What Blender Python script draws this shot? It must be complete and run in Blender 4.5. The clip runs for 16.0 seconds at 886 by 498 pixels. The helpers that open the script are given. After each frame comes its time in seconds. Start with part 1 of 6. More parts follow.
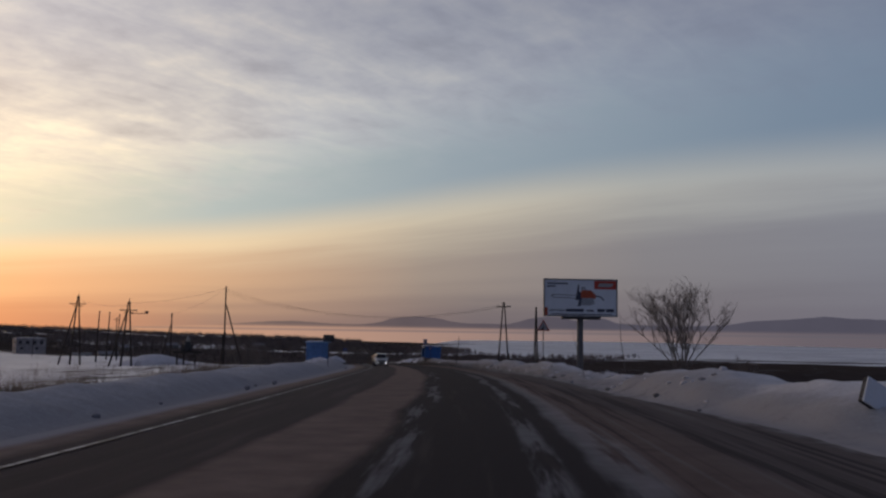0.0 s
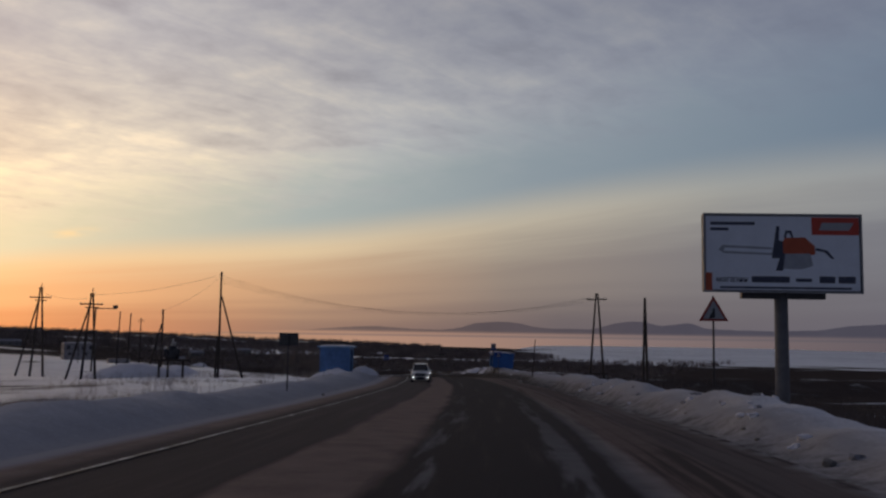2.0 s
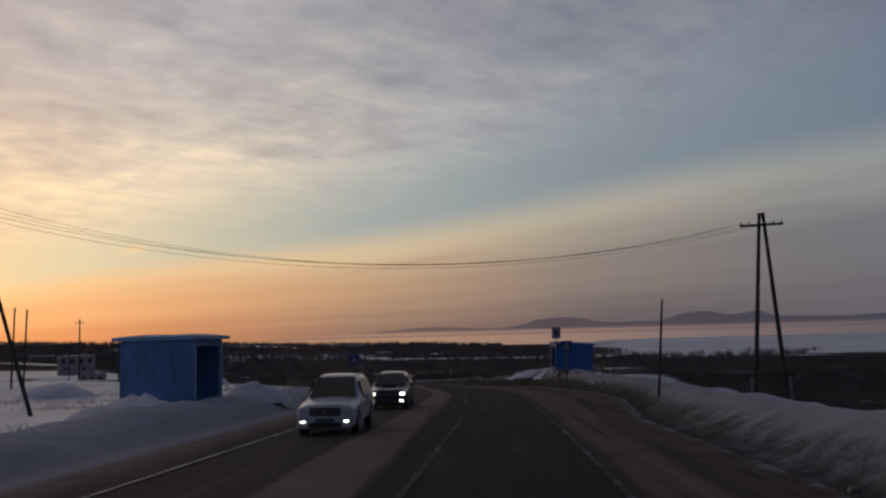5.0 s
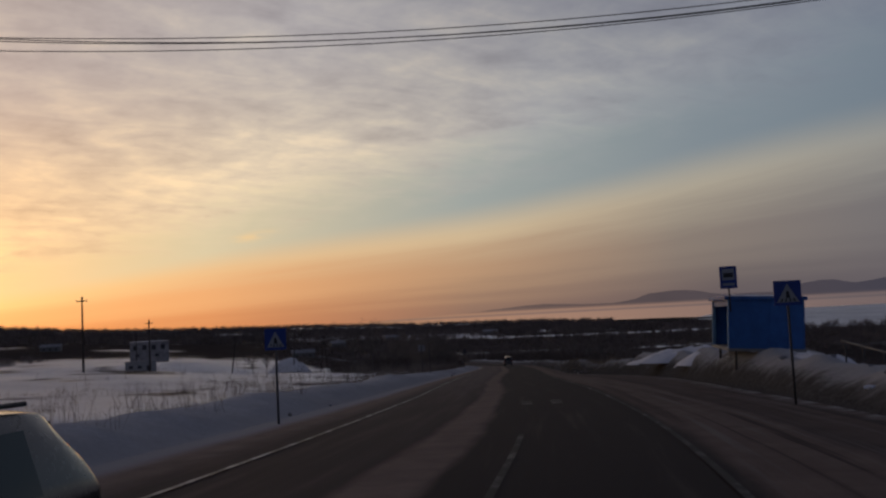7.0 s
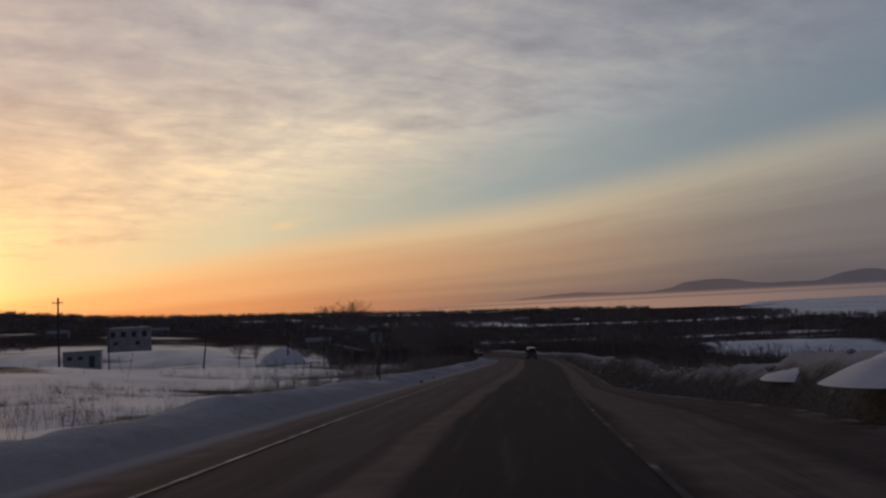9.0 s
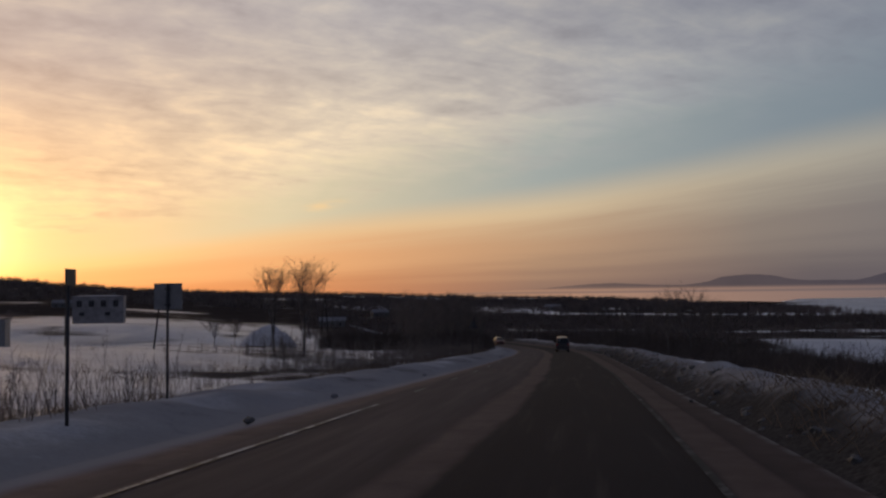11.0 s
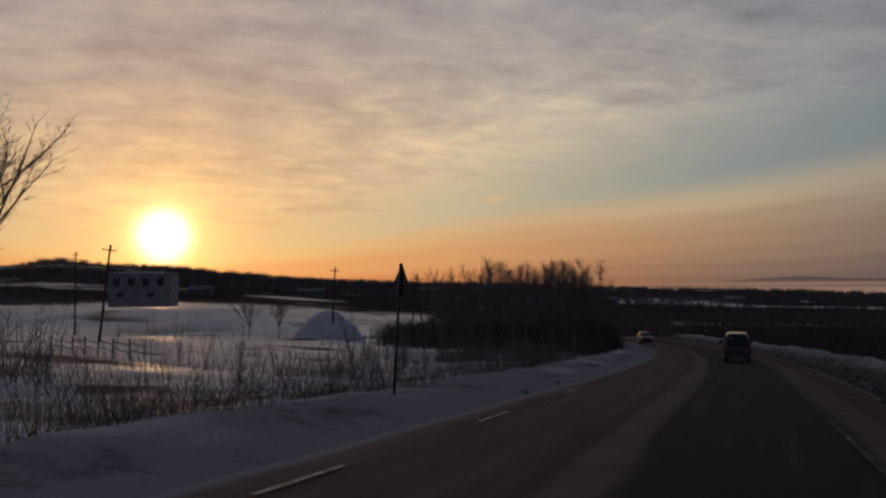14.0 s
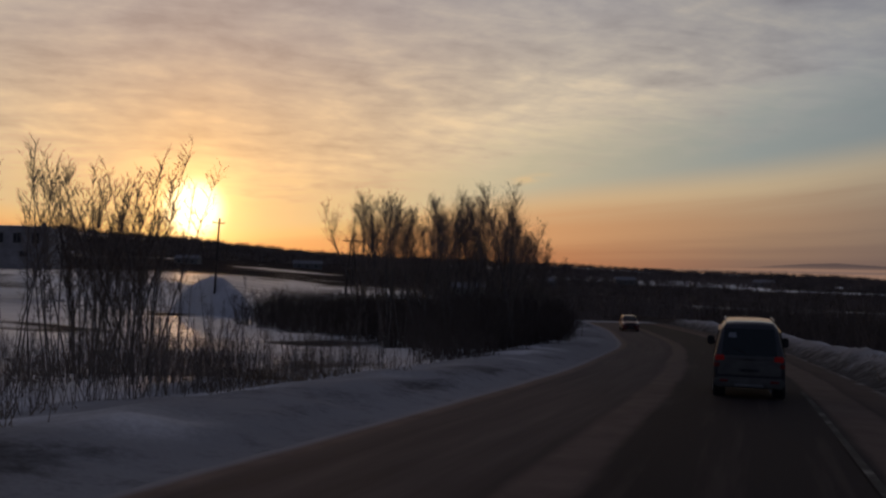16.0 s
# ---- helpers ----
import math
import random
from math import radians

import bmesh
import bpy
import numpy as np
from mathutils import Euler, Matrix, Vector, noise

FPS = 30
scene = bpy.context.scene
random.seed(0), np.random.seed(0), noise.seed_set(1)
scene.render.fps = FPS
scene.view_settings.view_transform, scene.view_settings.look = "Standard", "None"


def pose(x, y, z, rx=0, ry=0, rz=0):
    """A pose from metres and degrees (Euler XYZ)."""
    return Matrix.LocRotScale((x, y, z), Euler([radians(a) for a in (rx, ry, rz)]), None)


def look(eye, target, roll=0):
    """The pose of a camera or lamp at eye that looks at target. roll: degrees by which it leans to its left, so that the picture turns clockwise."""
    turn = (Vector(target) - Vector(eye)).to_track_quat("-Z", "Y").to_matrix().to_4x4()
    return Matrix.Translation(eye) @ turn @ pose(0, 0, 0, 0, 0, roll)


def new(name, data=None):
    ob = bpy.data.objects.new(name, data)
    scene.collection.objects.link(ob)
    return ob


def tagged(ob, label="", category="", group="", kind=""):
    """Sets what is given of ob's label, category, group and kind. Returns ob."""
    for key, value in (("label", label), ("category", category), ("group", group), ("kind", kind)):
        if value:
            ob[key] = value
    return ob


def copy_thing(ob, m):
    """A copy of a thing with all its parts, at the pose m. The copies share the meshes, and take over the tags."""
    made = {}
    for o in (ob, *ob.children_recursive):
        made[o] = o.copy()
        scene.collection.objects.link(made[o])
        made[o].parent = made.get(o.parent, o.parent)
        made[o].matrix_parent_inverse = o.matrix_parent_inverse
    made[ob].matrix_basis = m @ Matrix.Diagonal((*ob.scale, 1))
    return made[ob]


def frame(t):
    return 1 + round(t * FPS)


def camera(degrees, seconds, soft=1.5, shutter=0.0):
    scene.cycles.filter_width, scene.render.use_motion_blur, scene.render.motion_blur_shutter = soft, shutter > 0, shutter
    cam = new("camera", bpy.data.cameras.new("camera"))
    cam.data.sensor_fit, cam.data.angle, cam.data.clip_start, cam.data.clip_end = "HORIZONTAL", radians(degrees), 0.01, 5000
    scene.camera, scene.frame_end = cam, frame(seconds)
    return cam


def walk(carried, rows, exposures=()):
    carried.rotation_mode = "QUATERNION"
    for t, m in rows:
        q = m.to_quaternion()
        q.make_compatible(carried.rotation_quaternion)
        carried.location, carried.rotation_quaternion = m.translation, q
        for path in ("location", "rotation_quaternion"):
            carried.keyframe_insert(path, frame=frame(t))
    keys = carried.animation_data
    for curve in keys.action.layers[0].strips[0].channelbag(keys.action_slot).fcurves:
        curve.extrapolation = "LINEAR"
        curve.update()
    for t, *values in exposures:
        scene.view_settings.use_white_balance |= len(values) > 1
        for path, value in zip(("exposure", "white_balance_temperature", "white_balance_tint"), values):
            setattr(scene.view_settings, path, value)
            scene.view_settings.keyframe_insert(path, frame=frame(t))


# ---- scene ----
cam = camera(51.3, 16.0, soft=2.4)

# time, place, yaw, pitch, roll of the camera in the moving car
DRIVE = [
    (0, 0.00, -0.00, 1.90, 3.44, 5.19, 0.86),
    (0.5, -0.00, 9.68, 1.82, 5.80, 5.60, 0.90),
    (1, -0.20, 19.39, 1.73, 7.33, 5.78, 1.23),
    (1.5, -0.52, 28.98, 1.62, 8.12, 5.26, 0.87),
    (2, -0.98, 38.62, 1.49, 8.52, 5.45, 0.86),
    (2.5, -1.53, 48.15, 1.33, 8.73, 5.83, 1.24),
    (3, -2.20, 57.64, 1.12, 9.01, 5.64, 0.38),
    (5.5, -7.61, 104.04, -0.15, 13.70, 5.42, -1.97),
    (6, -9.07, 113.12, -0.41, 15.83, 5.48, -2.34),
    (6.5, -10.49, 122.17, -0.67, 17.60, 5.23, -2.45),
    (7, -12.06, 131.25, -0.92, 18.85, 4.39, -3.00),
    (7.5, -13.64, 140.31, -1.18, 20.38, 4.22, -3.10),
    (8, -15.42, 149.40, -1.45, 21.17, 4.21, -3.27),
    (10.5, -27.73, 194.10, -3.44, 21.36, 2.94, -1.12),
    (11, -30.16, 203.32, -3.84, 23.16, 2.94, -0.64),
    (11.5, -32.63, 212.59, -4.26, 24.21, 2.64, -1.30),
    (12, -35.12, 221.91, -4.68, 25.92, 2.69, -2.13),
    (12.5, -37.67, 231.29, -5.10, 28.95, 2.66, -2.52),
    (13, -40.21, 240.76, -5.55, 32.57, 2.49, -2.15),
    (13.5, -42.87, 250.21, -6.02, 34.39, 2.38, -1.29),
    (14, -45.55, 259.70, -6.47, 34.01, 2.57, -0.23),
    (14.5, -48.27, 269.21, -6.91, 34.69, 3.11, 0.19),
    (15, -50.97, 278.77, -7.34, 35.74, 2.77, 0.95),
    (15.5, -53.68, 288.33, -7.78, 36.42, 2.54, 1.12),
    (16, -56.39, 297.90, -8.22, 35.73, 1.26, 1.11),
]


def drive_pose(x, y, z, yaw, pitch, roll):
    return pose(x, y, z, 90 + pitch, 0, yaw) @ pose(0, 0, 0, 0, 0, roll)


walk(cam, [(row[0], drive_pose(*row[1:])) for row in DRIVE], exposures=[(0, 0.12), (0.7, 0.03), (3, -0.15), (5.5, -0.27), (8, -0.40), (10.5, -0.27), (11, -0.30), (12.5, -0.46), (13.5, -0.70), (14.5, -0.80), (15, -0.88), (15.5, -0.80), (16, -0.66)])

# ---------------------------------------------------------------- light
SUN_AZ, SUN_EL = 50.9, 3.3   # degrees left of +y, degrees up


def srgb(r, g, b):
    def lin(v):
        v /= 255
        return v / 12.92 if v <= 0.04045 else ((v + 0.055) / 1.055) ** 2.4
    return (lin(r), lin(g), lin(b), 1.0)


class Nodes:
    """Small helper to write node trees as expressions."""

    def __init__(self, tree):
        self.tree = tree
        tree.nodes.clear()

    def node(self, kind, **sets):
        n = self.tree.nodes.new(kind)
        for key, value in sets.items():
            setattr(n, key, value)
        return n

    def link(self, value, socket):
        if isinstance(value, bpy.types.NodeSocket):
            self.tree.links.new(value, socket)
        elif value is not None:
            socket.default_value = value

    def math(self, op, a, b=None, c=None, clamp=False):
        n = self.node("ShaderNodeMath", operation=op, use_clamp=clamp)
        for i, v in enumerate((a, b, c)):
            self.link(v, n.inputs[i])
        return n.outputs[0]

    def step(self, v, lo, hi):
        """Smooth 0 to 1 as v goes from lo to hi."""
        n = self.node("ShaderNodeMapRange", interpolation_type="SMOOTHSTEP")
        self.link(v, n.inputs["Value"])
        self.link(lo, n.inputs["From Min"])
        self.link(hi, n.inputs["From Max"])
        return n.outputs["Result"]

    def mix(self, fac, a, b, kind="MIX"):
        n = self.node("ShaderNodeMix", data_type="RGBA", blend_type=kind)
        self.link(fac, n.inputs["Factor"])
        self.link(a, n.inputs[6])
        self.link(b, n.inputs[7])
        return n.outputs[2]

    def ramp(self, v, stops, interp="LINEAR"):
        n = self.node("ShaderNodeValToRGB")
        n.color_ramp.interpolation = interp
        els = n.color_ramp.elements
        while len(els) < len(stops):
            els.new(0.5)
        for e, (p, col) in zip(els, stops):
            e.position = p
            e.color = col if len(col) == 4 else (*col, 1)
        self.link(v, n.inputs[0])
        return n.outputs[0]

    def noise(self, vec, scale, detail=4.0, rough=0.5, distortion=0.0):
        n = self.node("ShaderNodeTexNoise")
        self.link(vec, n.inputs["Vector"])
        n.inputs["Scale"].default_value = scale
        n.inputs["Detail"].default_value = detail
        n.inputs["Roughness"].default_value = rough
        n.inputs["Distortion"].default_value = distortion
        return n.outputs["Fac"]

    def xyz(self, vec):
        n = self.node("ShaderNodeSeparateXYZ")
        self.link(vec, n.inputs[0])
        return n.outputs

    def vec(self, x, y, z):
        n = self.node("ShaderNodeCombineXYZ")
        for i, v in enumerate((x, y, z)):
            self.link(v, n.inputs[i])
        return n.outputs[0]

    def bump(self, height, strength=0.5, distance=0.1):
        n = self.node("ShaderNodeBump")
        self.link(height, n.inputs["Height"])
        n.inputs["Strength"].default_value = strength
        n.inputs["Distance"].default_value = distance
        return n.outputs[0]


def make_sky():
    world = bpy.data.worlds.new("dusk_sky")
    scene.world = world
    world.use_nodes = True
    N = Nodes(world.node_tree)
    coord = N.node("ShaderNodeTexCoord").outputs["Generated"]
    x, y, z = N.xyz(coord)
    el = N.math("MULTIPLY", N.math("ARCSINE", z), 57.2958)
    az = N.math("MULTIPLY", N.math("ARCTAN2", N.math("MULTIPLY", x, -1), y), 57.2958)
    away = N.math("SUBTRACT", SUN_AZ, az)                     # degrees to the right of the sun
    off = N.math("ABSOLUTE", away)
    sa, se = radians(SUN_AZ), radians(SUN_EL)
    dot = N.node("ShaderNodeVectorMath", operation="DOT_PRODUCT")
    N.link(coord, dot.inputs[0])
    dot.inputs[1].default_value = (-math.sin(sa) * math.cos(se), math.cos(sa) * math.cos(se), math.sin(se))
    ang = N.math("MULTIPLY", N.math("ARCCOSINE", N.math("MINIMUM", dot.outputs["Value"], 0.999999)), 57.2958)
    # clouds lie on a flat layer overhead
    reach = N.math("ADD", N.math("MAXIMUM", z, 0.0), 0.15)
    px, py = N.math("DIVIDE", x, reach), N.math("DIVIDE", y, reach)
    ca, sn = math.cos(sa), math.sin(sa)
    across = N.math("ADD", N.math("MULTIPLY", px, ca), N.math("MULTIPLY", py, sn))
    along = N.math("SUBTRACT", N.math("MULTIPLY", py, ca), N.math("MULTIPLY", px, sn))
    # puffs along the edge of the sheet, and long rollers that run towards the right of the view
    puffs = N.noise(N.vec(N.math("MULTIPLY", across, 1.0), N.math("MULTIPLY", along, 0.85), 0.0), 5.6, 5.0, 0.55, 0.15)
    fine = N.noise(N.vec(px, py, 2.0), 19.0, 4.0, 0.62, 0.2)
    ra, rb = 0.643, 0.766
    lengthwise = N.math("ADD", N.math("MULTIPLY", px, ra), N.math("MULTIPLY", py, rb))
    crosswise = N.math("SUBTRACT", N.math("MULTIPLY", px, rb), N.math("MULTIPLY", py, ra))
    rollers = N.noise(N.vec(N.math("MULTIPLY", lengthwise, 0.46), crosswise, 3.0), 7.5, 4.0, 0.58, 0.9)
    sheets = N.noise(N.vec(N.math("MULTIPLY", lengthwise, 0.6), crosswise, 11.0), 2.1, 4.0, 0.58, 0.6)
    broad = N.noise(N.vec(px, py, 7.0), 0.55, 2.0, 0.5, 0.4)
    u = N.math("DIVIDE", off, 80.0, clamp=True)
    # clear edge above the low haze, and the upper edge of the clear strip
    rise = [(0, 1.6), (8, 2.5), (15, 3.7), (22, 4.7), (30, 5.4), (37, 6.3), (43, 7.3), (48, 8.1), (55, 9.2), (62, 9.9), (70, 10.3), (80, 10.6)]
    e1 = N.math("MULTIPLY", N.ramp(u, [(o / 80.0, (e / 12.0,) * 3) for o, e in rise], "B_SPLINE"), 12.0)
    wob = N.math("ADD", N.math("MULTIPLY", N.math("SUBTRACT", puffs, 0.5), 4.2), N.math("MULTIPLY", N.math("SUBTRACT", sheets, 0.5), 3.0))
    e1 = N.math("ADD", e1, N.math("MULTIPLY", N.math("SUBTRACT", broad, 0.5), 0.5))
    width = N.math("ADD", N.math("MULTIPLY", off, 0.07), 0.6)
    blur = N.math("ADD", N.math("MULTIPLY", off, 0.022), 0.35)
    clear = N.step(el, N.math("SUBTRACT", e1, N.math("MULTIPLY", blur, 0.8)), N.math("ADD", e1, N.math("MULTIPLY", blur, 1.2)))
    top = N.math("ADD", N.math("ADD", e1, N.math("MULTIPLY", width, 0.4)), wob)
    cloudy = N.step(el, top, N.math("ADD", top, N.math("ADD", N.math("MULTIPLY", width, 1.1), 2.0)))
    low_bottom = N.ramp(u, [(0.0, srgb(224, 124, 62)), (0.22, srgb(222, 138, 88)), (0.42, srgb(146, 116, 103)),
                            (0.62, srgb(104, 97, 102)), (1.0, srgb(106, 105, 117))])
    low_mid = N.ramp(u, [(0.0, srgb(248, 162, 88)), (0.22, srgb(246, 174, 116)), (0.42, srgb(198, 156, 123)),
                         (0.58, srgb(146, 131, 122)), (0.75, srgb(123, 119, 123)), (1.0, srgb(118, 119, 130))])
    low_top = N.ramp(u, [(0.0, srgb(252, 200, 112)), (0.2, srgb(250, 200, 142)), (0.42, srgb(228, 200, 160)),
                         (0.58, srgb(197, 183, 160)), (0.75, srgb(166, 163, 156)), (1.0, srgb(148, 151, 156))])
    # streaks in the low haze, which lie along its upper edge
    depth_in = N.math("DIVIDE", el, N.math("MAXIMUM", e1, 1.0))
    streak = N.noise(N.vec(N.math("MULTIPLY", az, 0.030), N.math("MULTIPLY", depth_in, 4.2), 1.0), 1.7, 4.0, 0.55, 0.25)
    depth_in = N.math("ADD", depth_in, N.math("MULTIPLY", N.math("SUBTRACT", streak, 0.5), 0.34))
    low = N.mix(N.step(depth_in, 0.05, 0.52), low_bottom, low_mid)
    low = N.mix(N.step(depth_in, 0.50, 1.0), low, low_top)
    strip = N.ramp(u, [(0.0, srgb(252, 200, 122)), (0.22, srgb(226, 212, 174)), (0.42, srgb(169, 177, 172)),
                       (0.60, srgb(140, 151, 158)), (0.85, srgb(114, 128, 144)), (1.0, srgb(105, 121, 140))])
    cloud_low = N.ramp(u, [(0.0, srgb(252, 202, 134)), (0.25, srgb(252, 228, 192)), (0.48, srgb(194, 192, 189)),
                           (0.72, srgb(141, 147, 160)), (1.0, srgb(112, 121, 141))])
    cloud_high = N.ramp(u, [(0.0, srgb(196, 182, 172)), (0.3, srgb(188, 184, 184)), (0.55, srgb(140, 142, 153)),
                            (1.0, srgb(101, 107, 127))])
    clouds = N.mix(N.step(el, N.math("ADD", e1, 1.5), N.math("ADD", e1, 14.0)), cloud_low, cloud_high)
    tex = N.math("ADD", N.math("ADD", N.math("MULTIPLY", puffs, 0.42), N.math("MULTIPLY", rollers, 0.28)),
                 N.math("ADD", N.math("MULTIPLY", sheets, 0.34), N.math("MULTIPLY", fine, 0.10)))
    shade = N.ramp(tex, [(0.44, (0.72, 0.72, 0.76)), (0.55, (0.93, 0.925, 0.94)), (0.62, (1.08, 1.06, 1.02)), (0.71, (1.34, 1.26, 1.12))])
    depth = N.math("MULTIPLY", N.step(off, 95.0, 20.0), 0.75)
    clouds = N.mix(N.math("ADD", depth, 0.25), clouds, N.mix(1.0, clouds, shade, "MULTIPLY"))
    sky = N.mix(clear, low, strip)
    sky = N.mix(cloudy, sky, clouds)
    # one small lit cloud above the haze
    wisp = N.math("ADD", N.math("POWER", N.math("DIVIDE", N.math("SUBTRACT", az, 30.7), 1.5), 2.0), N.math("POWER", N.math("DIVIDE", N.math("SUBTRACT", N.math("ADD", el, N.math("MULTIPLY", N.math("SUBTRACT", az, 30.7), 0.16)), 5.6), 0.26), 2.0))
    sky = N.mix(N.math("MULTIPLY", N.math("POWER", 2.718, N.math("MULTIPLY", wisp, -1.0)), N.step(puffs, 0.35, 0.65)), sky, srgb(250, 214, 160))
    # the glow round the sun
    glow = N.mix(1.0, (1.0, 0.47, 0.12, 1.0), N.math("POWER", 2.718, N.math("MULTIPLY", ang, -0.42)), "MULTIPLY")
    sky = N.mix(0.8, sky, glow, "ADD")
    warm = N.mix(1.0, (0.48, 0.235, 0.125, 1.0), N.math("POWER", 2.718, N.math("MULTIPLY", ang, -0.075)), "MULTIPLY")
    sky = N.mix(1.0, sky, warm, "ADD")
    halo = N.mix(1.0, (1.0, 0.60, 0.16, 1.0), N.math("POWER", 2.718, N.math("MULTIPLY", N.math("POWER", N.math("DIVIDE", ang, 2.7), 2.0), -1.0)), "MULTIPLY")
    sky = N.mix(1.0, sky, halo, "ADD")
    core = N.mix(1.0, (2.6, 2.3, 1.5, 1.0), N.math("POWER", 2.718, N.math("MULTIPLY", N.math("POWER", N.math("DIVIDE", ang, 1.55), 4.0), -1.0)), "MULTIPLY")
    sky = N.mix(1.0, sky, core, "ADD")
    # the dome darkens overhead and away from the sunset
    over = N.step(el, 46.0, 17.0)
    back = N.step(off, 135.0, 75.0)
    dusk = N.math("ADD", N.math("MULTIPLY", N.math("MULTIPLY", over, back), 0.58), 0.42)
    sky = N.mix(1.0, sky, N.vec(N.math("MULTIPLY", dusk, 0.965), dusk, N.math("ADD", N.math("MULTIPLY", dusk, 0.90), 0.14)), "MULTIPLY")
    sky = N.mix(N.step(el, 0.0, -2.0), sky, (0.05, 0.05, 0.06, 1))
    nishita = N.node("ShaderNodeTexSky", sky_type="NISHITA", sun_disc=False)
    nishita.sun_elevation, nishita.sun_rotation = radians(SUN_EL), radians(-SUN_AZ)
    first = N.node("ShaderNodeBackground")
    N.link(sky, first.inputs[0])
    first.inputs[1].default_value = 1.0
    second = N.node("ShaderNodeBackground")
    N.link(nishita.outputs[0], second.inputs[0])
    second.inputs[1].default_value = 0.008
    add = N.node("ShaderNodeAddShader")
    N.link(first.outputs[0], add.inputs[0])
    N.link(second.outputs[0], add.inputs[1])
    out = N.node("ShaderNodeOutputWorld")
    N.link(add.outputs[0], out.inputs[0])


make_sky()
sun_data = bpy.data.lights.new("sun", "SUN")
sun_data.energy, sun_data.angle, sun_data.color = 0.14, radians(0.9), (1.0, 0.56, 0.26)
sun = new("sun", sun_data)
sun.matrix_world = look((0, 0, 60), (math.sin(radians(SUN_AZ)) * 100, -math.cos(radians(SUN_AZ)) * 100, 60 - 100 * math.tan(radians(SUN_EL))))


# ---------------------------------------------------------------- materials
def material(name, base, rough=0.6, metal=0.0, vary=0.25, scale=3.0, bump=0.2, bump_scale=20.0, second=None, coat=0.0, emit=None, spec=0.5):
    """A surface with colour variation at two scales and a fine relief."""
    mat = bpy.data.materials.new(name)
    mat.use_nodes = True
    N = Nodes(mat.node_tree)
    vec = N.node("ShaderNodeTexCoord").outputs["Object"]
    big = N.noise(vec, scale, 3.0, 0.6)
    fine = N.noise(vec, scale * 9, 3.0, 0.6)
    dark = tuple(v * (1 - vary) for v in base[:3])
    light = tuple(min(1.0, v * (1 + vary)) for v in (second or base)[:3])
    col = N.ramp(N.math("ADD", N.math("MULTIPLY", big, 0.65), N.math("MULTIPLY", fine, 0.35)), [(0.34, dark), (0.66, light)])
    shader = N.node("ShaderNodeBsdfPrincipled")
    N.link(col, shader.inputs["Base Color"])
    shader.inputs["Metallic"].default_value = metal
    N.link(N.math("ADD", N.math("MULTIPLY", fine, 0.25), rough - 0.12, clamp=True), shader.inputs["Roughness"])
    shader.inputs["Coat Weight"].default_value = coat
    shader.inputs["Specular IOR Level"].default_value = spec
    if bump:
        N.link(N.bump(N.noise(vec, bump_scale, 3.0, 0.6), bump, 0.02), shader.inputs["Normal"])
    if emit:
        shader.inputs["Emission Color"].default_value = (*emit[0], 1)
        shader.inputs["Emission Strength"].default_value = emit[1]
    out = N.node("ShaderNodeOutputMaterial")
    N.link(shader.outputs[0], out.inputs[0])
    return mat


def attribute(N, name):
    n = N.node("ShaderNodeAttribute", attribute_name=name)
    return n.outputs["Fac"]


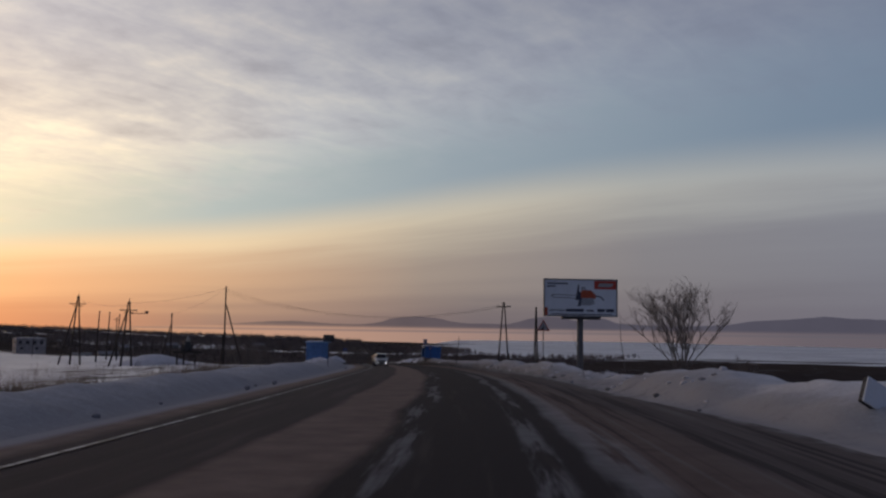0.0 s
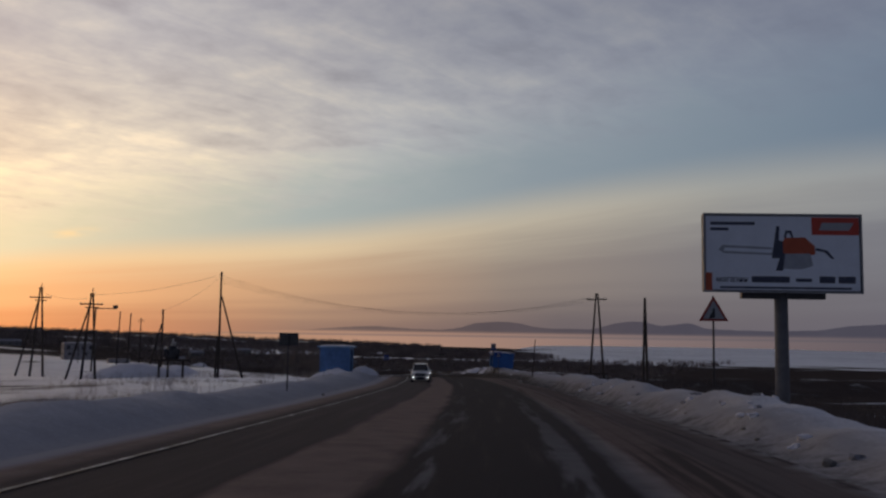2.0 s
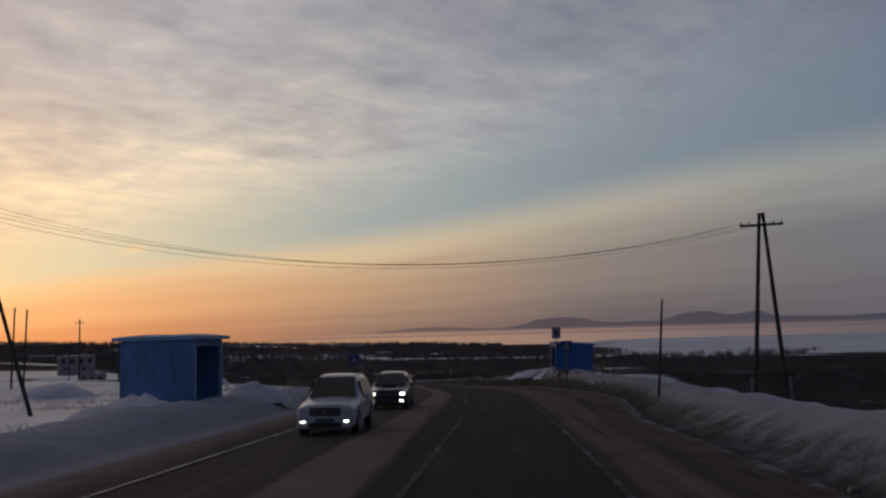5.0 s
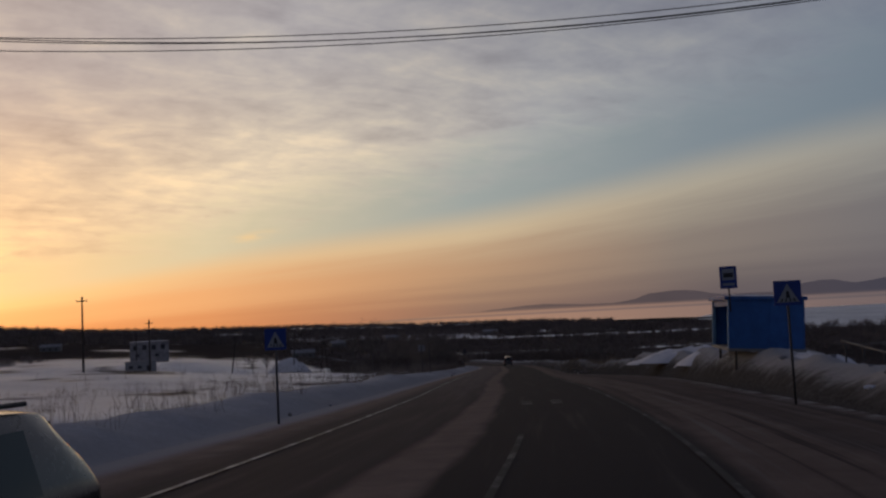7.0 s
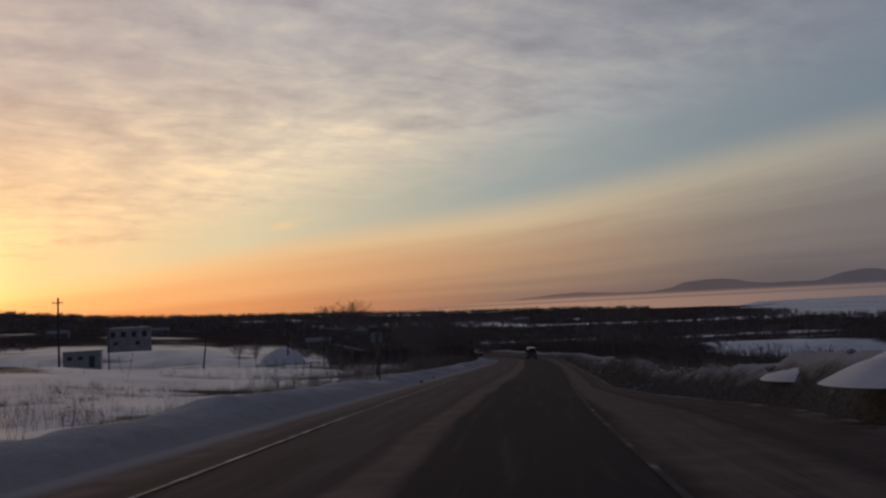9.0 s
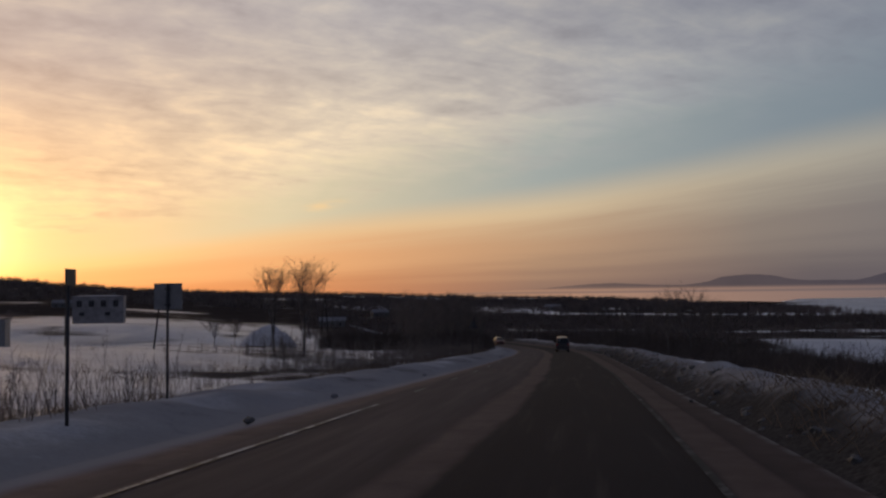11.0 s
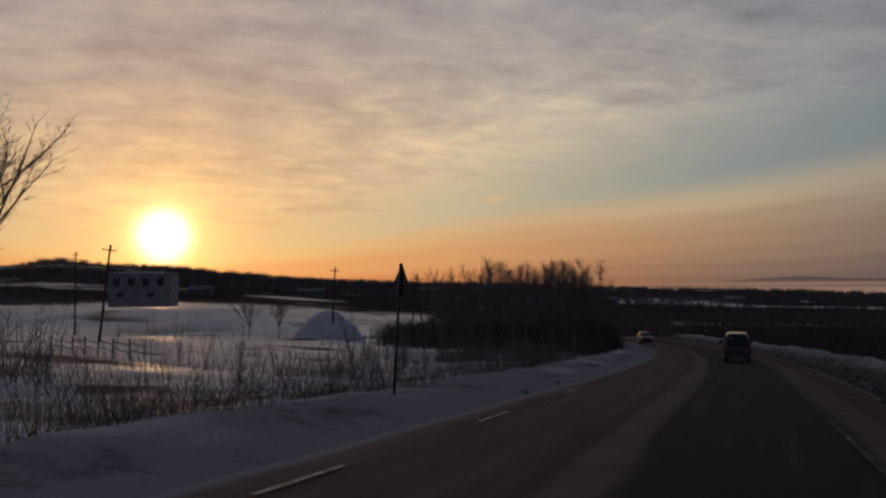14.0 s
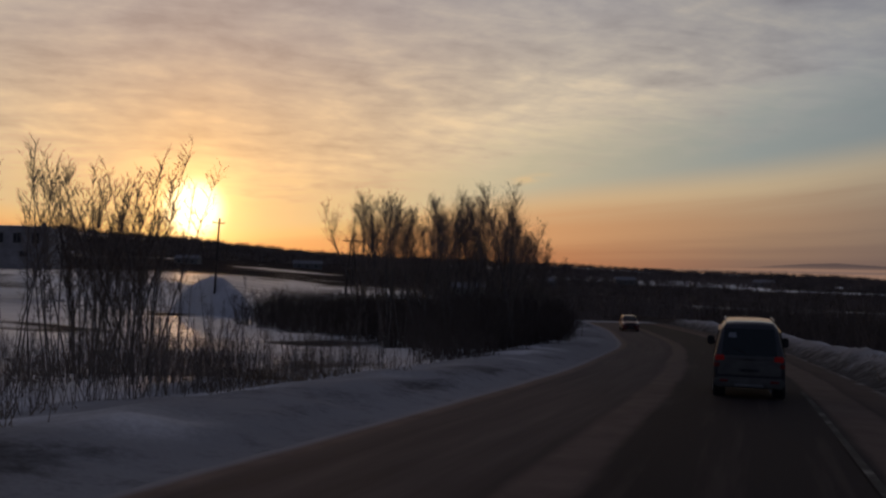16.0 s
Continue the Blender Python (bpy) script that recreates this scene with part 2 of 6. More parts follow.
def ground_material():
    """Wind-blown snow, broken by dead grass and brush where the cover says so."""
    mat = bpy.data.materials.new("snow_and_brush")
    mat.use_nodes = True
    N = Nodes(mat.node_tree)
    vec = N.node("ShaderNodeTexCoord").outputs["Object"]
    cover, grit = attribute(N, "cover"), attribute(N, "grit")
    drift = N.noise(vec, 0.12, 4.0, 0.55, 0.6)
    crust = N.noise(vec, 1.6, 4.0, 0.6)
    fine = N.noise(vec, 9.0, 4.0, 0.65)
    snow = N.ramp(N.math("ADD", N.math("MULTIPLY", drift, 0.6), N.math("MULTIPLY", crust, 0.4)), [(0.32, (0.70, 0.70, 0.73)), (0.66, (0.92, 0.92, 0.93))])
    dirt = N.ramp(fine, [(0.3, (0.034, 0.032, 0.031)), (0.7, (0.115, 0.108, 0.104))])
    far = N.noise(vec, 0.035, 6.0, 0.62, 0.4)
    brush = N.ramp(N.math("ADD", N.math("MULTIPLY", crust, 0.5), N.math("MULTIPLY", far, 0.5)),
                   [(0.35, (0.040, 0.033, 0.030)), (0.65, (0.095, 0.078, 0.070))])
    patch = N.math("ADD", N.math("MULTIPLY", far, 0.75), N.math("MULTIPLY", crust, 0.25))
    growth = N.step(N.math("ADD", N.math("ADD", patch, cover), N.math("MULTIPLY", N.math("SUBTRACT", fine, 0.5), 0.5)), 0.86, 1.12)
    dirty = N.step(N.math("ADD", N.math("MULTIPLY", crust, 0.6), N.math("ADD", N.math("MULTIPLY", fine, 0.4), grit)), 0.84, 1.30)
    soiled = N.step(N.math("ADD", grit, N.math("MULTIPLY", N.math("ADD", crust, fine), 0.22)), 0.20, 0.56)
    snow = N.mix(N.math("MULTIPLY", soiled, 0.82), snow, (0.25, 0.242, 0.245, 1))
    ice = N.noise(N.vec(N.math("MULTIPLY", N.xyz(vec)[0], 0.4), N.xyz(vec)[1], 0.0), 0.012, 5.0, 0.62, 0.3)
    snow = N.mix(N.math("MULTIPLY", N.math("MULTIPLY", N.step(ice, 0.46, 0.60), 0.55), N.step(N.xyz(vec)[2], -18.0, -22.0)), snow, (0.34, 0.34, 0.37, 1))
    snow = N.mix(N.math("MULTIPLY", N.step(far, 0.44, 0.62), 0.25), snow, (0.46, 0.47, 0.52, 1))
    col = N.mix(growth, snow, brush)
    col = N.mix(dirty, col, dirt)
    shader = N.node("ShaderNodeBsdfPrincipled")
    N.link(col, shader.inputs["Base Color"])
    crisp = N.math("SUBTRACT", 1.0, N.math("MAXIMUM", N.math("MAXIMUM", growth, dirty), N.step(grit, -0.03, 0.10)))
    glaze = N.step(N.math("ADD", N.math("MULTIPLY", drift, 0.55), N.math("MULTIPLY", crust, 0.45)), 0.40, 0.60)
    N.link(N.math("SUBTRACT", 0.62, N.math("MULTIPLY", glaze, 0.20)), shader.inputs["Roughness"])
    N.link(N.math("MULTIPLY", crisp, N.math("ADD", N.math("MULTIPLY", glaze, 0.30), 0.08)), shader.inputs["Specular IOR Level"])
    N.link(N.bump(N.math("ADD", crust, N.math("MULTIPLY", fine, 0.5)), 0.45, 0.09), shader.inputs["Normal"])
    out = N.node("ShaderNodeOutputMaterial")
    N.link(shader.outputs[0], out.inputs[0])
    return mat


def road_material():
    """Dark asphalt with a sandy slush strip between the lanes and on the shoulders; 'lane' counts the marks across."""
    mat = bpy.data.materials.new("winter_asphalt")
    mat.use_nodes = True
    N = Nodes(mat.node_tree)
    vec = N.node("ShaderNodeTexCoord").outputs["Object"]
    lane = attribute(N, "lane")
    run = N.node("ShaderNodeUVMap").outputs[0]
    ux, uy, _ = N.xyz(run)
    streaks = N.noise(N.vec(N.math("MULTIPLY", ux, 2.2), N.math("MULTIPLY", uy, 0.10), 0.0), 1.0, 4.0, 0.6, 0.3)
    wob = N.math("MULTIPLY", N.math("SUBTRACT", N.noise(N.vec(ux, N.math("MULTIPLY", uy, 0.16), 5.0), 0.7, 4.0, 0.6), 0.5), 0.20)
    grain = N.noise(vec, 40.0, 3.0, 0.7)
    blot = N.noise(vec, 1.1, 4.0, 0.6)
    at = N.math("ADD", lane, wob)
    def band(centre, half, soft):
        return N.step(N.math("ABSOLUTE", N.math("SUBTRACT", at, centre)), half + soft, half)
    half = N.math("SUBTRACT", 0.20, N.math("MULTIPLY", N.step(uy, 50.0, 190.0), 0.13))
    middle = N.math("MULTIPLY", N.step(N.math("ABSOLUTE", N.math("SUBTRACT", at, 0.95)), N.math("ADD", half, 0.09), half), N.math("SUBTRACT", 0.9, N.math("MULTIPLY", N.step(uy, 150.0, 230.0), 0.22)))
    slush = N.math("MAXIMUM", middle, N.math("MULTIPLY", band(2.28, 0.16, 0.12), 0.6))
    slush = N.math("MAXIMUM", slush, N.math("MAXIMUM", N.step(at, -0.15, -0.5), N.math("MULTIPLY", N.step(at, 2.25, 2.75), 0.38)))
    slush = N.math("MULTIPLY", slush, N.step(N.math("ADD", N.math("MULTIPLY", streaks, 0.45), N.math("MULTIPLY", blot, 0.55)), 0.10, 0.42))
    tracks = N.math("MULTIPLY", N.step(streaks, 0.52, 0.72), 0.35)
    asphalt = N.mix(tracks, N.ramp(grain, [(0.3, (0.022, 0.0185, 0.0200)), (0.7, (0.050, 0.0425, 0.0450))]), (0.105, 0.083, 0.080, 1))
    sand = N.ramp(N.math("ADD", N.math("MULTIPLY", blot, 0.6), N.math("MULTIPLY", grain, 0.4)), [(0.3, (0.15, 0.110, 0.094)), (0.7, (0.29, 0.220, 0.190))])
    trail = N.noise(N.vec(N.math("MULTIPLY", ux, 1.6), N.math("MULTIPLY", uy, 0.11), 9.0), 1.0, 4.0, 0.6, 0.2)
    def streak(centre, half, low):
        return N.math("MULTIPLY", N.step(N.math("ABSOLUTE", N.math("SUBTRACT", at, centre)), half, half * 0.4), N.step(trail, low, low + 0.12))
    near = N.step(uy, 105.0, 30.0)
    # streaky lighter brown over the left lane, stronger further along the road
    left_lane_tone = N.math("MULTIPLY", N.math("MULTIPLY", N.step(at, 1.2, 0.5), N.math("ADD", N.math("MULTIPLY", N.step(uy, 150.0, 215.0), 0.6), 0.4)), N.math("ADD", N.math("MULTIPLY", streaks, 0.80), 0.08))
    asphalt = N.mix(left_lane_tone, asphalt, (0.205, 0.165, 0.158, 1))
    col = N.mix(slush, asphalt, sand)
    col = N.mix(N.math("MULTIPLY", N.math("MULTIPLY", N.step(at, 2.2, 2.7), near), N.math("ADD", N.math("MULTIPLY", trail, 0.9), 0.1)), col, (0.15, 0.135, 0.132, 1))
    ruts = N.noise(N.vec(N.math("MULTIPLY", ux, 2.6), N.math("MULTIPLY", uy, 0.045), 21.0), 1.0, 5.0, 0.62, 0.5)
    rutted = N.math("MULTIPLY", N.math("MULTIPLY", N.step(at, 1.95, 2.2), N.step(uy, 215.0, 150.0)), 0.75)
    col = N.mix(N.math("MULTIPLY", N.step(ruts, 0.50, 0.38), rutted), col, (0.040, 0.033, 0.034, 1))
    col = N.mix(N.math("MULTIPLY", N.step(ruts, 0.56, 0.70), N.math("MULTIPLY", rutted, 0.6)), col, (0.22, 0.20, 0.20, 1))
    packed = N.math("MULTIPLY", N.math("MAXIMUM", streak(2.07, 0.10, 0.26), N.math("MAXIMUM", streak(1.84, 0.07, 0.40), streak(1.30, 0.10, 0.50))), N.math("MULTIPLY", near, N.math("ADD", N.math("MULTIPLY", blot, 0.45), 0.12)))
    packed = N.math("MAXIMUM", packed, N.math("MULTIPLY", N.step(at, -0.55, -0.85), 0.8))
    packed = N.math("MAXIMUM", packed, N.math("MULTIPLY", N.step(at, 2.84, 3.0), N.math("MULTIPLY", N.step(blot, 0.42, 0.6), 0.55)))
    col = N.mix(packed, col, (0.40, 0.40, 0.42, 1))
    shader = N.node("ShaderNodeBsdfPrincipled")
    N.link(col, shader.inputs["Base Color"])
    N.link(N.math("ADD", N.math("MULTIPLY", grain, 0.2), N.math("ADD", N.math("MULTIPLY", slush, 0.1), 0.72)), shader.inputs["Roughness"])
    shader.inputs["Specular IOR Level"].default_value = 0.04
    N.link(N.bump(N.math("ADD", N.math("MULTIPLY", grain, 0.3), N.math("MULTIPLY", N.math("MULTIPLY", slush, blot), 1.5)), 0.35, 0.03), shader.inputs["Normal"])
    out = N.node("ShaderNodeOutputMaterial")
    N.link(shader.outputs[0], out.inputs[0])
    return mat


def paint_material():
    """Road paint, half worn away to the asphalt."""
    mat = bpy.data.materials.new("worn_road_paint")
    mat.use_nodes = True
    N = Nodes(mat.node_tree)
    vec = N.node("ShaderNodeTexCoord").outputs["Object"]
    worn = N.step(N.math("ADD", N.math("MULTIPLY", N.noise(vec, 1.2, 4.0, 0.6), 0.7), N.math("MULTIPLY", N.noise(vec, 14.0, 3.0, 0.7), 0.3)), 0.44, 0.60)
    col = N.mix(worn, (0.075, 0.07, 0.068, 1), (0.40, 0.40, 0.41, 1))
    shader = N.node("ShaderNodeBsdfPrincipled")
    N.link(col, shader.inputs["Base Color"])
    shader.inputs["Roughness"].default_value = 0.6
    out = N.node("ShaderNodeOutputMaterial")
    N.link(shader.outputs[0], out.inputs[0])
    return mat


def old_paint_material():
    """Road paint of which only traces are left."""
    mat = bpy.data.materials.new("faded_road_paint")
    mat.use_nodes = True
    N = Nodes(mat.node_tree)
    vec = N.node("ShaderNodeTexCoord").outputs["Object"]
    worn = N.step(N.math("ADD", N.math("MULTIPLY", N.noise(vec, 0.9, 4.0, 0.6), 0.7), N.math("MULTIPLY", N.noise(vec, 14.0, 3.0, 0.7), 0.3)), 0.50, 0.70)
    col = N.mix(worn, (0.05, 0.048, 0.047, 1), (0.22, 0.215, 0.21, 1))
    shader = N.node("ShaderNodeBsdfPrincipled")
    N.link(col, shader.inputs["Base Color"])
    shader.inputs["Roughness"].default_value = 0.8
    shader.inputs["Specular IOR Level"].default_value = 0.1
    out = N.node("ShaderNodeOutputMaterial")
    N.link(shader.outputs[0], out.inputs[0])
    return mat


def backdrop_material():
    """Far hills over a bank of sea fog, kilometres away: a glowing sheet, haze and sunset light put into its colour."""
    mat = bpy.data.materials.new("glowing_far_hills")
    mat.use_nodes = True
    N = Nodes(mat.node_tree)
    tall, side = attribute(N, "tall"), attribute(N, "side")
    vec = N.node("ShaderNodeTexCoord").outputs["Object"]
    wisps = N.noise(N.vec(N.math("MULTIPLY", side, 0.10), N.math("MULTIPLY", tall, 6.0), 0.0), 1.5, 4.0, 0.55, 0.4)
    relief = N.noise(vec, 0.004, 5.0, 0.6)
    # hill tones with the haze mixed in, painted warmer and brighter towards the sun
    hazed_hill = N.ramp(side, [(0.0, srgb(76, 75, 88)), (0.45, srgb(78, 75, 86)), (0.62, srgb(94, 83, 86)), (0.76, srgb(122, 101, 94)), (0.9, srgb(176, 130, 96))])
    hazed_hill = N.mix(0.4, hazed_hill, N.mix(1.0, hazed_hill, N.ramp(relief, [(0.3, (0.82, 0.82, 0.84)), (0.7, (1.12, 1.12, 1.12))]), "MULTIPLY"))
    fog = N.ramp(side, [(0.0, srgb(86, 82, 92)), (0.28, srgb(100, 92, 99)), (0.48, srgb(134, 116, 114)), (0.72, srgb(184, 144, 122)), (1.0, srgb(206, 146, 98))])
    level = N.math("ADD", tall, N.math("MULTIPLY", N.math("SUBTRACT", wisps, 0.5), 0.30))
    col = N.mix(N.step(level, 0.42, 0.16), hazed_hill, fog)
    col = N.mix(N.math("MULTIPLY", N.step(N.math("ABSOLUTE", N.math("SUBTRACT", level, 0.12)), 0.10, 0.02), 0.55), col, N.mix(0.5, hazed_hill, (0.14, 0.13, 0.15, 1)))
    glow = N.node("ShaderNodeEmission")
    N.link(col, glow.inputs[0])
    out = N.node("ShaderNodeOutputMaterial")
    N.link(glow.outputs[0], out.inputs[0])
    return mat


GROUND = ground_material()
ROAD = road_material()
PAINT = paint_material()
OLD_PAINT = old_paint_material()
FAR = backdrop_material()
SNOW = material("fresh_snow", (0.68, 0.665, 0.69), 0.75, vary=0.08, scale=1.2, bump=0.5, bump_scale=6)
TWIG = material("bare_twigs", (0.21, 0.17, 0.145), 0.85, vary=0.4, scale=0.6, bump=0)
DARK_TWIG = material("dark_alder_twigs", (0.10, 0.078, 0.066), 0.9, vary=0.4, scale=0.3, bump=0)
# twigs of the distant brush, their colour lifted to stand for haze
HAZED_TWIG = material("hazed_bare_twigs", (0.20, 0.158, 0.142), 0.9, vary=0.4, scale=0.05, bump=0)
REED = material("dry_reed_stems", (0.15, 0.115, 0.095), 0.9, vary=0.4, scale=0.8, bump=0)
GRASS = material("dead_grass", (0.22, 0.165, 0.115), 0.9, vary=0.4, scale=0.8, bump=0)
BARK = material("birch_bark", (0.14, 0.12, 0.105), 0.85, vary=0.5, scale=4, bump=0.6)
WOOD = material("tarred_pole_wood", (0.055, 0.043, 0.035), 0.85, vary=0.35, scale=2, bump=0.5, bump_scale=30)
CONCRETE = material("grey_concrete", (0.26, 0.25, 0.24), 0.85, vary=0.2, scale=2, bump=0.4, bump_scale=30)
STEEL = material("galvanised_steel", (0.28, 0.28, 0.29), 0.5, metal=0.6, vary=0.2, scale=3)
POST_GREY = material("painted_grey_post", (0.11, 0.11, 0.115), 0.7, vary=0.2, scale=3)
DARK_STEEL = material("dark_steel", (0.06, 0.06, 0.065), 0.55, metal=0.4, vary=0.25, scale=3)
CERAMIC = material("insulator_porcelain", (0.5, 0.5, 0.48), 0.3, vary=0.1, bump=0)
BLUE = material("blue_painted_panel", (0.028, 0.125, 0.38), 0.55, vary=0.22, scale=1.6, bump=0.25, bump_scale=12)
# the shelter blue made paler, to put the haze in front of it into the paint
HAZED_BLUE = material("hazed_blue_panel", (0.095, 0.20, 0.42), 0.6, vary=0.25, scale=1.4, bump=0.25, bump_scale=12)
PALE_BLUE = material("pale_blue_paint", (0.24, 0.42, 0.62), 0.6, vary=0.2, scale=2)
PLASTER = material("dirty_white_plaster", (0.27, 0.255, 0.26), 0.85, vary=0.3, scale=0.7, bump=0.3, bump_scale=8)
HOLE = material("dark_window_hole", (0.02, 0.02, 0.022), 0.6, vary=0.2, bump=0)
WHITE_SIGN = material("white_sign_film", (0.31, 0.32, 0.34), 0.45, vary=0.08, scale=4, bump=0)
SIGN_BLUE = material("blue_sign_film", (0.012, 0.045, 0.26), 0.45, vary=0.1, scale=4, bump=0)
SIGN_RED = material("red_sign_film", (0.26, 0.025, 0.022), 0.45, vary=0.1, scale=4, bump=0)
BLACK = material("black_print", (0.02, 0.02, 0.022), 0.5, vary=0.1, bump=0)
POSTER = material("pale_poster_vinyl", (0.66, 0.70, 0.77), 0.5, vary=0.06, scale=1.5, bump=0.05)
POSTER_BLUE = material("blue_poster_print", (0.045, 0.052, 0.085), 0.5, vary=0.15, bump=0)
POSTER_ORANGE = material("orange_poster_print", (0.40, 0.075, 0.03), 0.5, vary=0.15, bump=0)
POSTER_GREY = material("grey_poster_print", (0.30, 0.32, 0.36), 0.5, vary=0.15, bump=0)
POSTER_RED = material("red_poster_print", (0.46, 0.05, 0.03), 0.5, vary=0.12, bump=0)
VAN_PAINT = material("dusty_dark_van_paint", (0.050, 0.050, 0.056), 0.32, metal=0.3, vary=0.25, scale=2, bump=0, coat=0.5)
VAN_GREY = material("road_salt_grey_paint", (0.13, 0.125, 0.12), 0.6, vary=0.3, scale=3, bump=0.1)
WHITE_PAINT = material("dirty_white_car_paint", (0.52, 0.53, 0.54), 0.35, vary=0.12, scale=2, bump=0, coat=0.5)
BLACK_PAINT = material("black_car_paint", (0.02, 0.02, 0.023), 0.3, vary=0.2, bump=0, coat=0.6)
GLASS = material("tinted_car_glass", (0.012, 0.013, 0.015), 0.08, vary=0.1, bump=0)
RUBBER = material("tyre_rubber", (0.018, 0.018, 0.018), 0.85, vary=0.3, scale=8)
TRIM = material("black_plastic_trim", (0.03, 0.03, 0.032), 0.6, vary=0.2, scale=6)
TAIL = material("lit_tail_lamp", (0.22, 0.008, 0.008), 0.35, vary=0.1, bump=0, emit=((1.0, 0.03, 0.03), 0.025))
TAIL_OFF = material("dim_tail_lamp", (0.20, 0.012, 0.01), 0.3, vary=0.1, bump=0)
LAMP = material("lit_headlamp", (0.9, 0.9, 0.9), 0.2, vary=0.05, bump=0, emit=((1.0, 0.97, 0.92), 6.0))
LENS = material("clear_lamp_lens", (0.45, 0.46, 0.48), 0.15, vary=0.1, bump=0)
OLD_SNOW = material("grey_roof_snow", (0.24, 0.235, 0.25), 0.85, vary=0.3, scale=0.5, bump=0.4, bump_scale=4)
SALT = material("salt_filmed_plate", (0.10, 0.10, 0.10), 0.7, vary=0.3, scale=6, bump=0)
SOFT_RED = material("red_car_paint", (0.16, 0.02, 0.018), 0.35, vary=0.15, bump=0, coat=0.5)


# ---------------------------------------------------------------- mesh helpers
def mesh_object(name, bm, mat, smooth=False):
    me = bpy.data.meshes.new(name)
    bmesh.ops.recalc_face_normals(bm, faces=bm.faces[:])
    bm.to_mesh(me)
    bm.free()
    me.materials.append(mat)
    if smooth:
        me.polygons.foreach_set("use_smooth", [True] * len(me.polygons))
    return new(name, me)


def part(name, bm, mat, parent, label="", smooth=False):
    ob = mesh_object(name, bm, mat, smooth)
    ob.parent = parent
    if label:
        tagged(ob, label)
    return ob


def array_object(name, verts, faces, mat, smooth=True):
    me = bpy.data.meshes.new(name)
    me.from_pydata([tuple(v) for v in verts], [], [tuple(f) for f in faces])
    me.materials.append(mat)
    if smooth:
        me.polygons.foreach_set("use_smooth", [True] * len(me.polygons))
    return new(name, me)


def box(sx, sy, sz, centre=(0, 0, 0), bevel=0.0, bm=None, turn=None):
    bm = bm or bmesh.new()
    made = bmesh.ops.create_cube(bm, size=1.0)["verts"]
    m = Matrix.Translation(centre) @ (turn or Matrix()) @ Matrix.Diagonal((sx, sy, sz, 1))
    bmesh.ops.transform(bm, matrix=m, verts=made)
    if bevel:
        edges = list({e for v in made for e in v.link_edges})
        bmesh.ops.bevel(bm, geom=edges, offset=bevel, segments=2, affect="EDGES")
    return bm


def rod(a, b, ra, rb=None, seg=8, bm=None):
    """A tapered round bar from a to b."""
    bm = bm or bmesh.new()
    a, b = Vector(a), Vector(b)
    rb = ra if rb is None else rb
    m = Matrix.Translation((a + b) / 2) @ (b - a).to_track_quat("Z", "Y").to_matrix().to_4x4()
    bmesh.ops.create_cone(bm, cap_ends=True, segments=seg, radius1=ra, radius2=rb, depth=(b - a).length, matrix=m)
    return bm


def plate(points, depth, bm=None):
    """A flat plate: its outline in x, z, standing at y = 0 and depth thick towards +y."""
    bm = bm or bmesh.new()
    front = [bm.verts.new((x, 0, z)) for x, z in points]
    back = [bm.verts.new((x, depth, z)) for x, z in points]
    bm.faces.new(front)
    bm.faces.new(back[::-1])
    for i in range(len(points)):
        j = (i + 1) % len(points)
        bm.faces.new((front[i], back[i], back[j], front[j]))
    return bm


def slab(corners, thick, bm=None):
    """A thin panel on four corners, thick along its own normal."""
    bm = bm or bmesh.new()
    c = [Vector(p) for p in corners]
    n = (c[1] - c[0]).cross(c[3] - c[0]).normalized() * thick
    lower = [bm.verts.new(p) for p in c]
    upper = [bm.verts.new(p + n) for p in c]
    bm.faces.new(lower[::-1])
    bm.faces.new(upper)
    for i in range(4):
        j = (i + 1) % 4
        bm.faces.new((lower[i], lower[j], upper[j], upper[i]))
    return bm


def thing(name, x, y, z, turn=0.0, label="", category="", group="", tilt=(0, 0)):
    ob = new(name)
    ob.matrix_world = pose(x, y, z, tilt[0], tilt[1], turn)
    ob.empty_display_size = 0.3
    return tagged(ob, label, category, group)


# ---------------------------------------------------------------- the lie of the land
# along the way: metres, x, y, road height
WAY = [(-60, 0.3, -60, 0.35), (0, 0.0, 0.0, 0.0), (19.4, -0.2, 19.4, -0.17), (38.6, -0.98, 38.6, -0.41), (57.7, -2.2, 57.6, -0.78),
       (81, -4.7, 80.9, -1.4), (104.4, -7.6, 104.0, -2.05), (132, -12.06, 131.25, -2.82), (150.4, -15.4, 149.4, -3.35),
       (173.5, -21.1, 171.8, -4.3), (196.8, -27.7, 194.1, -5.34), (225.6, -35.1, 221.9, -6.58), (254.9, -42.9, 250.2, -7.92),
       (284.6, -51.0, 278.8, -9.24), (304.5, -56.4, 297.9, -10.12), (335, -65.5, 327.0, -11.6), (365, -76.0, 355.2, -12.9),
       (400, -92.0, 386.4, -14.0), (440, -113.0, 420.5, -15.0), (500, -147.5, 469.5, -16.0)]
_way = np.array(WAY)
_s = np.arange(-60.0, 500.5, 1.0)


def _smooth(a, n):
    k = np.hanning(2 * n + 3)[1:-1]
    k /= k.sum()
    pad = np.concatenate([a[0] + (a[1] - a[0]) * np.arange(-n, 0), a, a[-1] + (a[-1] - a[-2]) * np.arange(1, n + 1)])
    return np.convolve(pad, k, "valid")


CX, CY, CZ = (_smooth(np.interp(_s, _way[:, 0], _way[:, i]), 14) for i in (1, 2, 3))
TX, TY = np.gradient(CX), np.gradient(CY)
_len = np.hypot(TX, TY)
TX, TY = TX / _len, TY / _len
END_X, END_Y = -0.36, 0.933       # mean direction far to the sides


